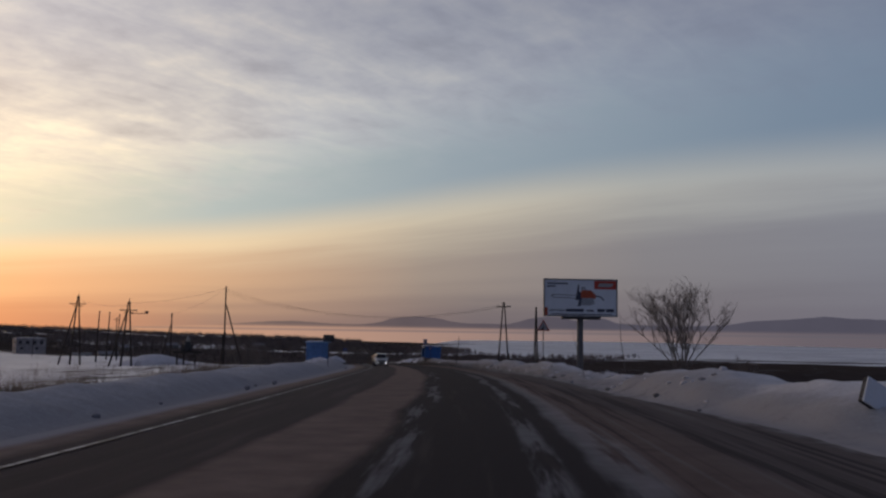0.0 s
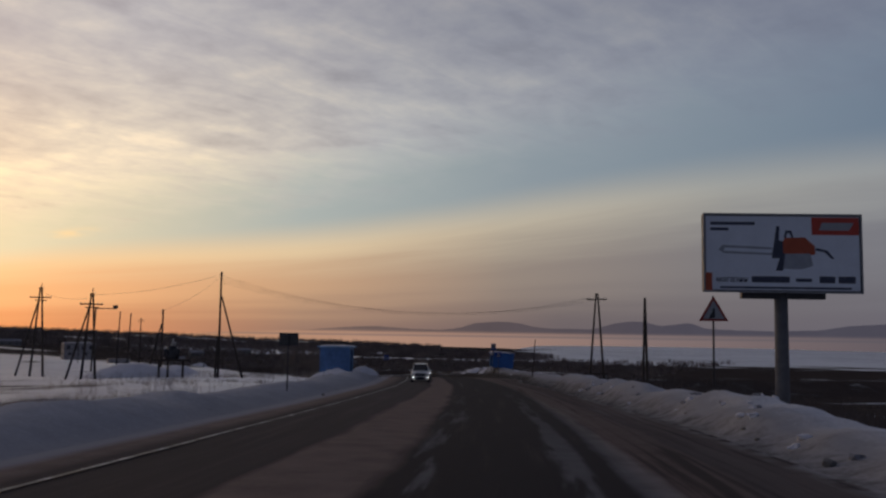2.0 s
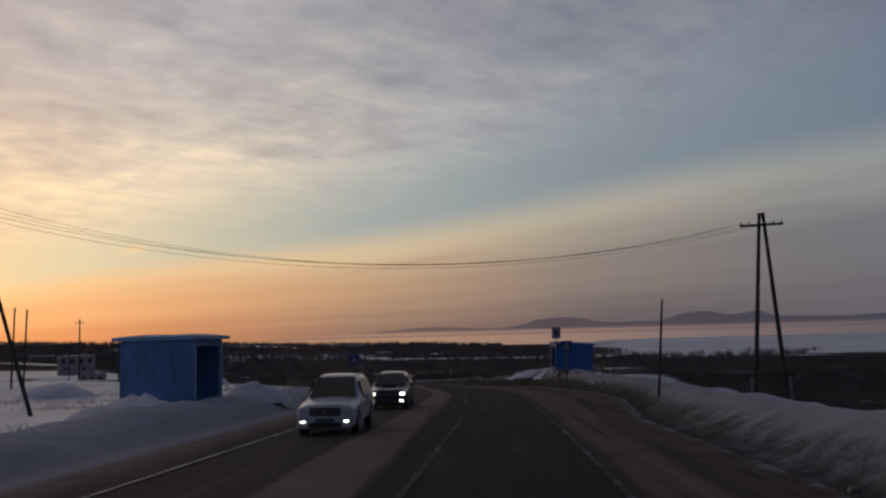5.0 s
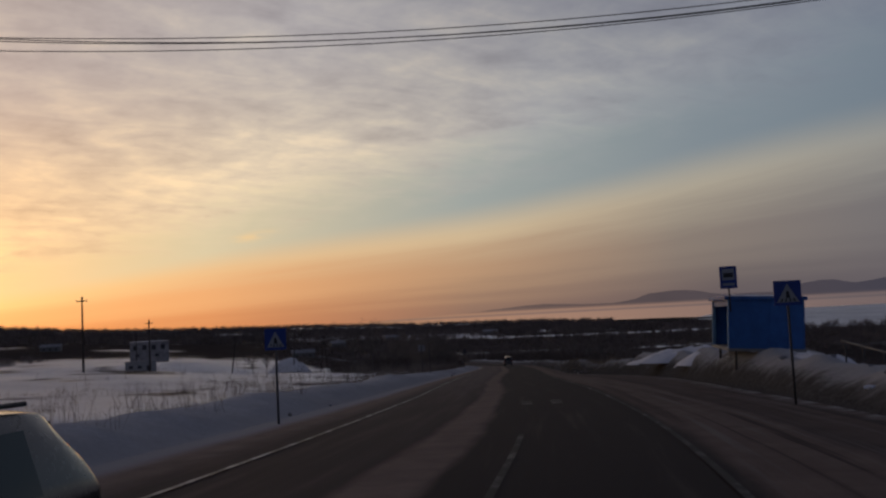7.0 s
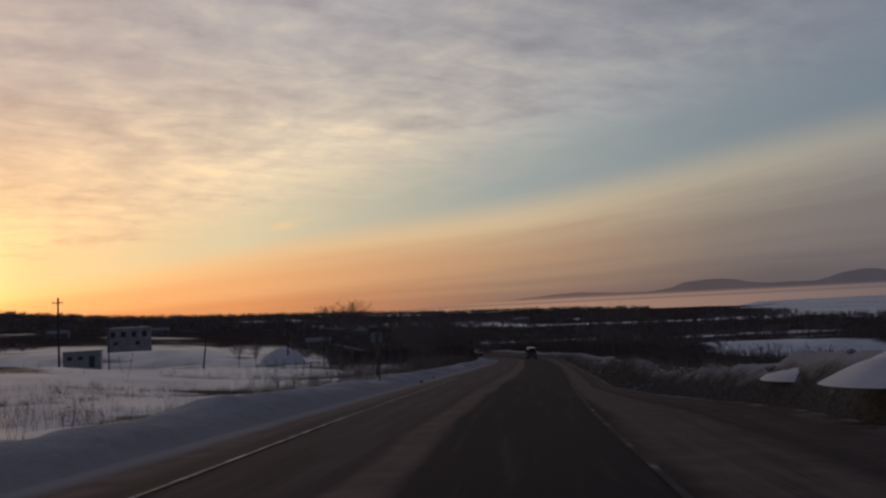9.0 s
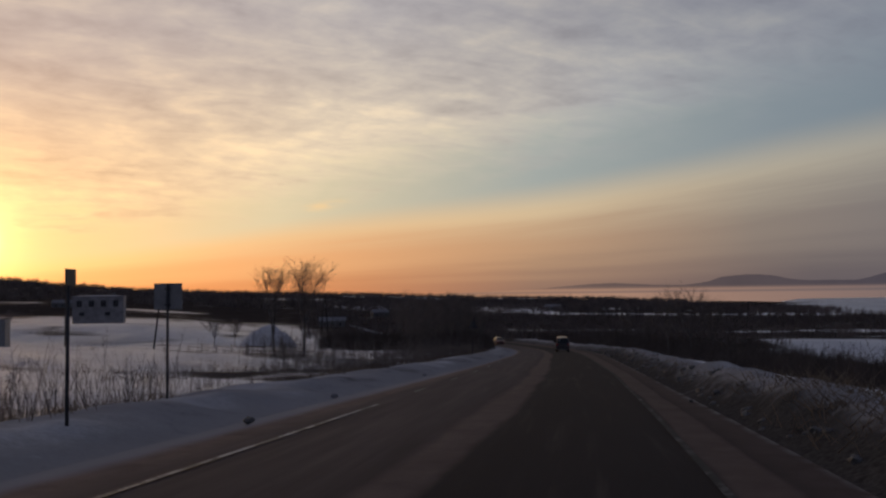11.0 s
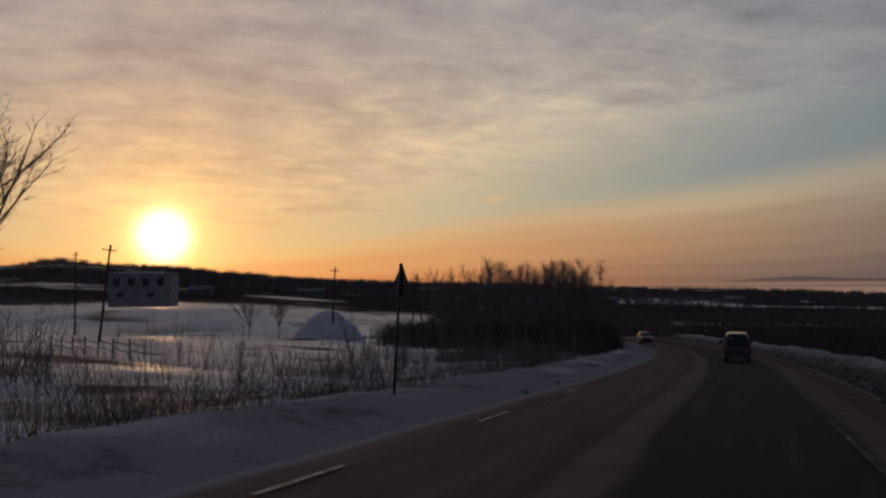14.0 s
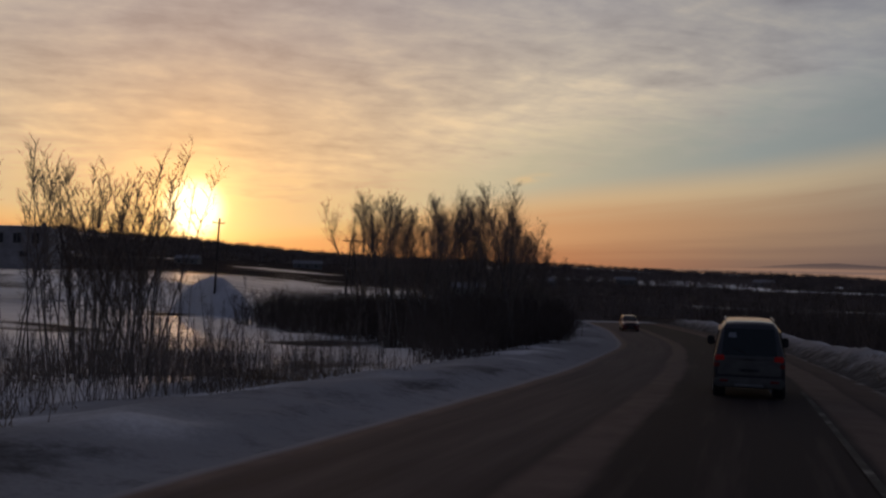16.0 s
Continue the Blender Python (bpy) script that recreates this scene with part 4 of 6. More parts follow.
def vase_tree(name, x, y, z, tall, seed, label, group, limbs=6, fork=0.38, open_out=0.42):
    """A short trunk whose limbs open like a vase and end in fine twigs."""
    rng = np.random.default_rng(seed)
    ob = thing(name, x, y, z, rng.uniform(0, 360), label, "tree", group)
    thick, thin = [], []
    top = Vector((rng.normal(0, 0.1), rng.normal(0, 0.1), tall * fork))
    thick.append((0, 0, -0.3, *top, tall * 0.014))

    def limb(p, d, h, radius, level):
        for i in range(6):
            d = (d + Vector((rng.normal(0, 0.12), rng.normal(0, 0.12), 0.04))).normalized()
            q = p + d * (h / 6)
            thick.append((*p, *q, radius * (1 - i / 7)))
            if level == 0 and i in (1, 2, 3):
                side = Vector((rng.normal(0, 1), rng.normal(0, 1), 0)).normalized()
                limb(q, (d + side * 0.55).normalized(), h * (0.62 - 0.08 * i), radius * 0.6, 1)
            for _ in range(2 + i // 2):
                o = p.lerp(q, rng.uniform(0, 1))
                w = (d * 0.7 + Vector((rng.normal(0, 0.6), rng.normal(0, 0.6), 0.15))).normalized()
                l = tall * rng.uniform(0.05, 0.12)
                thin.append((*o, *(o + w * l), 0.010))
                for _ in range(5):
                    m = o + w * l * rng.uniform(0.3, 0.95)
                    v = (w + Vector((rng.normal(0, 0.6), rng.normal(0, 0.6), rng.normal(-0.1, 0.3)))).normalized()
                    thin.append((*m, *(m + v * l * rng.uniform(0.35, 0.6)), 0.006))
            p = q

    for k in range(limbs):
        a = 2 * math.pi * k / limbs + rng.uniform(-0.4, 0.4)
        wide = open_out * rng.uniform(0.25, 1.0)
        limb(top.copy(), Vector((math.cos(a) * wide, math.sin(a) * wide, 1)).normalized(), tall * (1 - fork) * rng.uniform(0.75, 1.0), tall * 0.0075, 0)
    stem_mesh("trunk", thick, BARK, ob, 5)
    verts, faces = twig_mesh(thin)
    crown = array_object("crown", verts, faces, TWIG, False)
    crown.parent = ob
    return ob


def slender_tree(name, tall, seed, label, group, stems=1, crown_from=0.35, twigs=46, reach=0.20, lean=0.12, girth=0.0065, rounded=False):
    """A thin upright stem (or a few) whose many short twigs fork twice; rounded: the twigs fill an egg-shaped crown."""
    rng = np.random.default_rng(seed)
    ob = thing(name, 0, 0, 0, 0, label, "tree", group)
    thin = []
    for k in range(stems):
        thick = []
        p = Vector((0.10 * k, 0.06 * k, -0.2))
        spread = 0.08 if stems == 1 else lean
        d = Vector((rng.normal(0, spread), rng.normal(0, spread), 1)).normalized()
        h = tall * (1.0 if k == 0 else rng.uniform(0.6, 0.95))
        line = [p]
        for i in range(7):
            d = (d + Vector((rng.normal(0, 0.05), rng.normal(0, 0.05), 0.02))).normalized()
            q = p + d * (h / 7)
            thick.append((*p, *q, h * girth * (1.05 - i / 7)))
            p = q
            line.append(p)
        stem_mesh("trunk", thick, BARK, ob, 5)
        for _ in range(twigs):
            u = crown_from + (1.0 - crown_from) * rng.uniform(0, 1) ** 0.8
            i = min(6, int(u * 7))
            o = line[i].lerp(line[i + 1], u * 7 - i)
            a = rng.uniform(0, 2 * math.pi)
            if rounded:
                w = (u - crown_from) / (1.0 - crown_from)
                l = h * reach * rng.uniform(0.55, 1.0) * (0.35 + 0.9 * math.sin(math.pi * min(1.0, 0.15 + 0.8 * w)))
                up = rng.uniform(0.35, 0.95) + 0.5 * w
            else:
                l = h * reach * rng.uniform(0.5, 1.1) * (1.25 - u * 0.75)
                up = rng.uniform(0.6, 1.2)
            v = Vector((math.cos(a) * 0.6, math.sin(a) * 0.6, up)).normalized()
            e = o + v * l
            thin.append((*o, *e, 0.005 + 0.0007 * h))
            for _ in range(6 if rounded else 4):
                m = o + (e - o) * rng.uniform(0.25, 1.0)
                w = (v * 0.8 + Vector((rng.normal(0, 0.55), rng.normal(0, 0.55), rng.normal(0.1, 0.35)))).normalized() * l * rng.uniform(0.25, 0.5)
                thin.append((*m, *(m + w), 0.003 + 0.0005 * h))
    verts, faces = twig_mesh(thin)
    crown = array_object("crown", verts, faces, TWIG, False)
    crown.parent = ob
    return ob


def spread_trees(kinds, spots, rng, low=0.85, high=1.1, sizes=None):
    for i, (s, lat) in enumerate(spots):
        x, y = (float(v) for v in place(s, lat))
        m = pose(x, y, ground_z(x, y) - 0.1, 0, 0, rng.uniform(0, 360))
        if i < len(kinds):
            kinds[i].matrix_basis = m
        else:
            size = rng.uniform(low, high) * (float(sizes[i]) if sizes else 1.0)
            copy_thing(kinds[i % len(kinds)], m).scale = (size, size, size)


def build_plants():
    rng = np.random.default_rng(5)
    # the two birches by the field, and lone trees
    vase_tree("birch_tree", -78.3, 276.0, ground_z(-78.3, 276.0), 9.1, 3, "slender leafless birch on the snow field", "birches on the field", 6, 0.34, 0.26)
    vase_tree("birch_tree", -75.3, 276.2, ground_z(-75.3, 276.2), 9.3, 8, "leafless birch with a broad open crown", "birches on the field", 8, 0.34, 0.29)
    for i, (x, y, tall) in enumerate([(-52.6, 337.0, 9.8), (-49.6, 338.2, 10.4), (-47.0, 339.5, 9.4), (-63.5, 362.0, 7.2), (-60.5, 363.5, 7.6)]):
        vase_tree("roadside_tree", x, y, ground_z(x, y), tall, 20 + i, "leafless tree in the brush below the road", "trees below the road", 6, 0.3, 0.4)
    for i, (s, lat, tall) in enumerate([(404, -62, 6.5), (408, -58, 6.0)]):
        x, y = (float(v) for v in place(s, lat))
        vase_tree("field_tree", x, y, ground_z(x, y), tall, 30 + i, "round leafless tree beyond the snow field", "trees beyond the field", 8, 0.3, 0.7)
    # the many-stemmed willow behind the billboard
    vase_tree("willow_tree", 9.9, 50.5, ground_z(9.9, 50.5), 6.0, 41, "leafless many-stemmed willow behind the snow bank", "", 15, 0.06, 0.66)
    vase_tree("willow_tree", 13.5, 51.5, ground_z(13.5, 51.5), 2.6, 47, "low leafless willow bush below the bank", "", 8, 0.06, 0.6)
    # the grove beside the road where it bends
    kinds = [slender_tree("grove_tree", h, 60 + i, "slender leafless tree in the dark roadside grove", "roadside grove", 2, 0.52, 62, 0.17, 0.09, 0.0085, True)
             for i, h in enumerate((9.6, 10.0, 9.2, 9.8))]
    spots = []
    for _ in range(900):
        s, lat = rng.uniform(351, 384), rng.uniform(-26, -10.8)
        if lat > -(16.8 + 0.42 * (s - 350)) and all((s - p) ** 2 + (lat - q) ** 2 > 3.2 for p, q in spots):
            spots.append((s, lat))
    sizes = [(1.0 - 0.30 * float(smooth01(lat, -14.5, -10.8))) * (1.0 - 0.16 * abs((s - 366) / 16.0) ** 2) for s, lat in spots[:92]]
    spread_trees(kinds, spots[:92], rng, 0.92, 1.06, sizes)
    # undergrowth of the grove, whose edge runs aslant from the road
    paths = []
    for _ in range(2700):
        s, lat = rng.uniform(335, 406), rng.uniform(-40, -9.4)
        if lat < -(10.4 + 0.37 * (s - 336) + 0.36 * max(0.0, s - 358)) + rng.normal(0, 0.8):
            continue
        x, y = (float(v) for v in place(s, lat))
        grown = float(smooth01(s, 334, 352)) * float(smooth01(lat, -8.6, -11.5))
        paths += shrub_paths(rng, x, y, ground_z(x, y), rng.uniform(0.6, 1.0) * (1.4 + 2.7 * grown), 1.2, 9, 6, 0.014)
    stuff("undergrowth", paths, DARK_TWIG, "dense dark leafless undergrowth of the roadside grove", "undergrowth")
    # thicket on the slope right of the road
    paths = []
    for _ in range(4200):
        s = rng.uniform(40, 430)
        lat = 14.5 + abs(rng.normal(0, 1)) * 22
        x, y = (float(v) for v in place(s, lat))
        if lat > 34 and vnoise(np.array(x), np.array(y) * 0.5, 38.0, 9) > 0.36:
            continue
        tall = rng.uniform(0.9, 2.1) if s < 190 else rng.uniform(1.2, 3.2)
        paths += shrub_paths(rng, x, y, ground_z(x, y), tall, 1.4, 10, 3, 0.024)
    for _ in range(420):
        s, lat = rng.uniform(340, 430), rng.uniform(9, 40)
        x, y = (float(v) for v in place(s, lat))
        paths += shrub_paths(rng, x, y, ground_z(x, y), rng.uniform(2.5, 5.0), 1.4, 10, 4, 0.03)
    stuff("alder_thicket", paths, DARK_TWIG, "dark leafless alder thicket on the slope below the road", "thicket")
    # far brush on the left beyond the field, and on the ridge
    paths = []
    for _ in range(2600):
        s = rng.uniform(-20, 620)
        lat = -abs(rng.normal(0, 1)) * 120 - 12 - float(table(s, BRUSH_LINE))
        x, y = place(s, lat)
        z = land(s, lat)[2]
        paths += shrub_paths(rng, float(x), float(y), float(z), rng.uniform(1.6, 4.2), 3.0, 10, 3, 0.04)
    stuff("far_brush", paths, HAZED_TWIG, "dark belt of leafless brush beyond the snow field", "brush")
    paths = []
    for _ in range(4200):
        a, d = rng.uniform(8, 75), rng.uniform(650, 1500)
        x, y = -40 - math.sin(radians(a)) * d, 220 + math.cos(radians(a)) * d
        s, lat = where_far(x, y)
        z = float(land(s, lat)[2])
        paths += shrub_paths(rng, x, y, z, rng.uniform(3.5, 7.0), 6.0, 9, 1, 0.11)
    stuff("far_woods", paths, HAZED_TWIG, "dark leafless woods along the far ridge", "woods")
    paths = []
    for _ in range(4600):
        a, d = rng.uniform(-14, 32), rng.uniform(215, 950)
        x, y = -40 - math.sin(radians(a)) * d, 220 + math.cos(radians(a)) * d
        s, lat = where_far(x, y)
        if s < 440 and abs(lat) < 46:
            continue
        ground = land(s, lat)
        if float(ground[3]) < 0.3:
            continue
        paths += shrub_paths(rng, x, y, float(ground[2]), rng.uniform(1.6, 3.6) * (0.6 + d / 700), 3.0, 9, 2, 0.035 + d * 0.00007)
    stuff("valley_brush", paths, HAZED_TWIG, "dark leafless brush covering the valley ahead", "brush")
    for i, (x, y, top) in enumerate(((4.9, 52.0, 2.6), (8.1, 58.8, 3.5))):
        ob = slender_tree("sapling", top - ground_z(x, y), 140 + i, "thin leafless sapling behind the snow bank", "saplings behind the bank", 1, 0.3, 16, 0.12, 0.05, 0.009)
        ob.matrix_basis = pose(x, y, ground_z(x, y) - 0.1)
    # shrubs standing in the snow left of the road
    paths = []
    clumps = [(20, -24, 22, 1.2), (26, -18, 16, 1.0), (34, -30, 22, 1.2), (44, -17, 20, 1.1), (52, -24, 22, 1.2), (62, -20, 20, 1.1), (74, -27, 24, 1.3), (100, -22, 20, 1.3), (88, -16, 12, 1.3), (112, -30, 16, 1.4), (138, -36, 14, 1.4), (150, -13, 8, 1.5), (160, -12, 12, 1.6), (172, -14, 16, 1.8),
              (184, -15, 16, 2.0), (222, -12.5, 26, 1.9), (230, -15, 26, 1.9), (238, -17, 24, 2.0), (246, -19, 24, 1.6), (252, -14, 22, 1.6), (262, -18, 28, 1.7),
              (272, -15, 26, 1.6), (280, -20, 28, 2.0), (290, -22, 34, 2.4), (296, -15, 26, 2.0), (305, -18, 34, 2.6), (313, -20, 30, 2.2)]
    for s0, lat0, count, tall in clumps:
        for _ in range(count):
            s, lat = s0 + rng.normal(0, 4.5), min(lat0 + rng.normal(0, 2.6), -10.5)
            x, y = (float(v) for v in place(s, lat))
            paths += shrub_paths(rng, x, y, ground_z(x, y), tall * rng.uniform(0.5, 1.1), 0.5, 6, 4, 0.008)
    for _ in range(46):
        x, y = -76.8 + rng.normal(0, 3.0), 276.0 + rng.normal(0, 2.4)
        paths += shrub_paths(rng, x, y, ground_z(x, y), rng.uniform(1.2, 3.4), 0.9, 8, 4, 0.011)
    stuff("field_shrubs", paths, TWIG, "thin leafless shrubs poking out of the snow", "shrubs")
    # tall saplings near the end of the drive
    kinds = [slender_tree("aspen_sapling", h, 90 + i, "tall thin leafless sapling standing in the snow", "sapling stand", n, 0.34, 56, 0.13, 0.10, 0.0045)
             for i, (h, n) in enumerate(((6.6, 1), (6.0, 2), (6.9, 2), (5.6, 1)))]
    spots = [(rng.normal(328.0, 1.3), rng.normal(-18.8, 1.0)) for _ in range(46)]
    spread_trees(kinds, spots, rng, 0.85, 1.14)
    low = [slender_tree("young_sapling", h, 95 + i, "young leafless sapling among brush in the snow", "young saplings", 2, 0.25, 20, 0.14, 0.12, 0.005) for i, h in enumerate((2.8, 3.4, 2.3))]
    spots = []
    for s0, lat0, n in [(rng.uniform(308, 346), -12.0 - abs(rng.normal(0, 1)) * 9, rng.integers(2, 8)) for _ in range(24)] + [(rng.uniform(311, 333), -12.5 - abs(rng.normal(0, 1)) * 5, rng.integers(3, 9)) for _ in range(16)] + [(rng.uniform(214, 302), -11.5 - abs(rng.normal(0, 1)) * 12, rng.integers(1, 6)) for _ in range(13)]:
        spots += [(s0 + rng.normal(0, 1.0), min(lat0 + rng.normal(0, 0.9), -10.6)) for _ in range(n)]
    spread_trees(low, spots, rng, 0.55, 1.05)
    # low brush between the saplings
    paths = []
    for _ in range(240):
        s, lat = rng.normal(324, 8), -10.8 - abs(rng.normal(0, 1)) * 7
        x, y = (float(v) for v in place(s, lat))
        if vnoise(np.array(x), np.array(y), 7.0, 31) > -0.05:
            paths += shrub_paths(rng, x, y, ground_z(x, y), rng.uniform(0.6, 1.7), 0.9, 12, 6, 0.009)
    stuff("low_brush", paths, TWIG, "low dark brush in the snow between the saplings", "brush")
    # scrub in patches on the field
    paths = []
    for _ in range(5200):
        s = rng.uniform(150, 345)
        lat = float(table(s, LEFT_EDGE)) - 5.0 - abs(rng.normal(0, 1)) * 16
        x, y = (float(v) for v in place(s, lat))
        if 0.75 * float(vnoise(np.array(x), np.array(y), 11.0, 23)) + 0.35 * float(vnoise(np.array(x), np.array(y), 3.5, 24, 2)) < 0.16:
            continue
        paths += shrub_paths(rng, x, y, ground_z(x, y), rng.uniform(0.25, 0.95), 0.6, 5, 3, 0.008)
    stuff("field_scrub", paths, TWIG, "patches of low dark scrub in the snow", "scrub")
    # dry reeds and stems behind the bank near the end of the field
    paths = []
    for _ in range(1500):
        s = rng.uniform(252, 312)
        lat = float(table(s, LEFT_EDGE)) - 3.0 - abs(rng.normal(0, 1)) * 5.5
        x, y = (float(v) for v in place(s, lat))
        if float(vnoise(np.array(x), np.array(y), 5.0, 41)) < -0.10:
            continue
        paths += shrub_paths(rng, x, y, ground_z(x, y), rng.uniform(0.4, 1.3), 0.8, 6, 2, 0.0065)
    stuff("dry_reeds", paths, REED, "dry brown reeds and weed stems behind the snow bank", "reeds")
    # dead grass in the snow and on the dirty bank
    paths = []
    for _ in range(9000):
        s = rng.uniform(5, 335)
        lat = float(table(s, LEFT_EDGE)) - 3.2 - abs(rng.normal(0, 1)) * 10
        x, y = (float(v) for v in place(s, lat))
        if vnoise(np.array(x), np.array(y), 11.0, 23) < 0.12 + 0.12 * float(smooth01(s, 120, 60)) or vnoise(np.array(x), np.array(y), 2.6, 21) < 0.05:
            continue
        z = ground_z(x, y)
        for _ in range(7):
            a, l = rng.uniform(0, 6.28), rng.uniform(0.15, 0.55)
            bx, by = x + rng.normal(0, 0.25), y + rng.normal(0, 0.25)
            paths.append((bx, by, z - 0.03, bx + math.cos(a) * l * 0.7, by + math.sin(a) * l * 0.7, z + l * rng.uniform(0.6, 1.0), 0.012))
    for _ in range(900):
        s = rng.uniform(12, 78)
        lat = -14.6 - abs(rng.normal(0, 1)) * 1.6 - 1.4 * math.sin(s * 0.21)
        x, y = (float(v) for v in place(s, lat))
        if vnoise(np.array(x), np.array(y), 6.0, 33) < -0.12:
            continue
        z = ground_z(x, y)
        for _ in range(8):
            a, l = rng.uniform(0, 6.28), rng.uniform(0.25, 0.75)
            bx, by = x + rng.normal(0, 0.25), y + rng.normal(0, 0.25)
            paths.append((bx, by, z - 0.03, bx + math.cos(a) * l * 0.5, by + math.sin(a) * l * 0.5, z + l, 0.013))
    for _ in range(260):
        s = rng.uniform(199, 232)
        lat = float(table(s, RIGHT_EDGE)) + rng.uniform(0.5, 4.5)
        x, y = (float(v) for v in place(s, lat))
        z = ground_z(x, y)
        for _ in range(10):
            a, l = rng.uniform(0, 6.28), rng.uniform(0.2, 0.75)
            bx, by = x + rng.normal(0, 0.35), y + rng.normal(0, 0.35)
            paths.append((bx, by, z - 0.03, bx + math.cos(a) * l * 0.8, by + math.sin(a) * l * 0.8, z + l * rng.uniform(0.3, 0.9), 0.012))
    for _ in range(380):
        s = rng.uniform(207, 345)
        lat = float(table(s, RIGHT_EDGE)) + rng.choice((0.5, 0.8, 3.2)) + abs(rng.normal(0, 1)) * 0.8
        x, y = (float(v) for v in place(s, lat))
        z = ground_z(x, y)
        for _ in range(7):
            a, l = rng.uniform(0, 6.28), rng.uniform(0.12, 0.36)
            bx, by = x + rng.normal(0, 0.2), y + rng.normal(0, 0.2)
            paths.append((bx, by, z - 0.03, bx + math.cos(a) * l * 0.5, by + math.sin(a) * l * 0.5, z + l * 0.8, 0.009))
    stuff("dead_grass", paths, GRASS, "tufts of dead grass standing out of the snow", "grass")


_far_s = np.arange(-400, 3200, 20.0)
_far_x, _far_y, _, _far_tx, _far_ty = at_way(_far_s)
_far_side = {k: place(_far_s, np.full_like(_far_s, 60.0 * k)) for k in (-1, 1)}


def where_far(x, y):
    """s and lat of a far point, by the straight continuation of the grid."""
    side = np.where((x - _far_x) * _far_ty - (y - _far_y) * _far_tx < 0, -1, 1)
    ex = np.where(side < 0, _far_side[-1][0], _far_side[1][0])
    ey = np.where(side < 0, _far_side[-1][1], _far_side[1][1])
    j = int(np.argmin(np.abs((x - ex) * -0.235 + (y - ey) * 0.972)))
    return float(_far_s[j]), float((x - ex[j]) * 0.972 + (y - ey[j]) * 0.235 + 60.0 * side[j])


# ---------------------------------------------------------------- poles and wires
def insulator(parent, x, y, z):
    bm = rod((x, y, z), (x, y, z + 0.16), 0.035, 0.03, 8)
    rod((x, y, z + 0.05), (x, y, z + 0.10), 0.065, 0.05, 8, bm)
    part("insulator", bm, CERAMIC, parent, smooth=True)


def twin_pole(x, y, z, tall, turn, gap, arm, label, group="", foot=1.9):
    """An A-shaped pole: two legs that meet at the top, a crossarm and concrete stubs."""
    ob = thing("power_pole", x, y, z, turn, label, "power pole", group)
    for side in (-1, 1):
        part("leg", rod((side * gap / 2, 0, 0.2), (side * 0.10, 0, tall), 0.15, 0.10, 10), WOOD, ob, smooth=True)
        if foot:
            part("stub", box(0.22, 0.24, foot + 1.2, (side * (gap / 2 + 0.12), 0.2, foot / 2 - 0.5), 0.02), CONCRETE, ob, "grey concrete foot stub")
    if foot:
        part("tie_beam", box(gap + 0.9, 0.16, 0.16, (0, -0.1, foot + 0.2), 0.02), WOOD, ob)
    if arm:
        part("crossarm", box(arm, 0.14, 0.14, (0, -0.16, tall - 0.75), 0.02), WOOD, ob)
        for k in (-0.46, -0.28, 0.28, 0.46):
            insulator(ob, arm * k, -0.16, tall - 0.68)
    part("top_bolt", rod((-0.22, 0, tall - 0.12), (0.22, 0, tall - 0.12), 0.03), DARK_STEEL, ob)
    return ob


def single_pole(x, y, z, tall, label, turn=0.0, arm=0.0, brace=0.0, lean=(0, 0), group="field poles", stub=False, girth=0.15):
    ob = thing("power_pole", x, y, z, turn, label, "power pole", group, lean)
    part("post", rod((0, 0, -0.5), (0, 0, tall), girth, girth * 0.68, 10), WOOD, ob, smooth=True)
    if arm:
        part("crossarm", box(arm, 0.11, 0.11, (0, -0.13, tall - 0.6), 0.015), WOOD, ob)
        for k in (-0.45, 0.45):
            insulator(ob, arm * k, -0.13, tall - 0.55)
    if brace:
        part("brace", rod((brace, 0.1, -0.4), (0.1, 0.05, tall * 0.78), 0.13, 0.09, 8), WOOD, ob, smooth=True)
    if stub:
        part("stub", rod((-0.35, 0.1, -0.4), (-0.2, 0.05, tall * 0.42), 0.13, 0.12, 8), WOOD, ob, smooth=True)
    for k in (0.15, 0.45) if girth > 0.1 else ():
        insulator(ob, 0.13, 0, tall - k - 0.1)
    return ob


def wire(a, b, sag, radius=0.012, name="power_line"):
    a, b = Vector(a), Vector(b)
    paths, n = [], 36
    pts = [a.lerp(b, k / n) - Vector((0, 0, sag * 4 * (k / n) * (1 - k / n))) for k in range(n + 1)]
    bm = bmesh.new()
    rings = []
    side = (b - a).cross(Vector((0, 0, 1))).normalized()
    for p in pts:
        rings.append([bm.verts.new(p + side * radius * math.cos(t) + Vector((0, 0, radius * math.sin(t)))) for t in (0, 1.571, 3.142, 4.712)])
    for r, q in zip(rings, rings[1:]):
        for j in range(4):
            bm.faces.new((r[j], r[(j + 1) % 4], q[(j + 1) % 4], q[j]))
    ob = mesh_object(name, bm, DARK_STEEL, True)
    tagged(ob, "thin dark power line sagging between poles", "power line", "power lines")


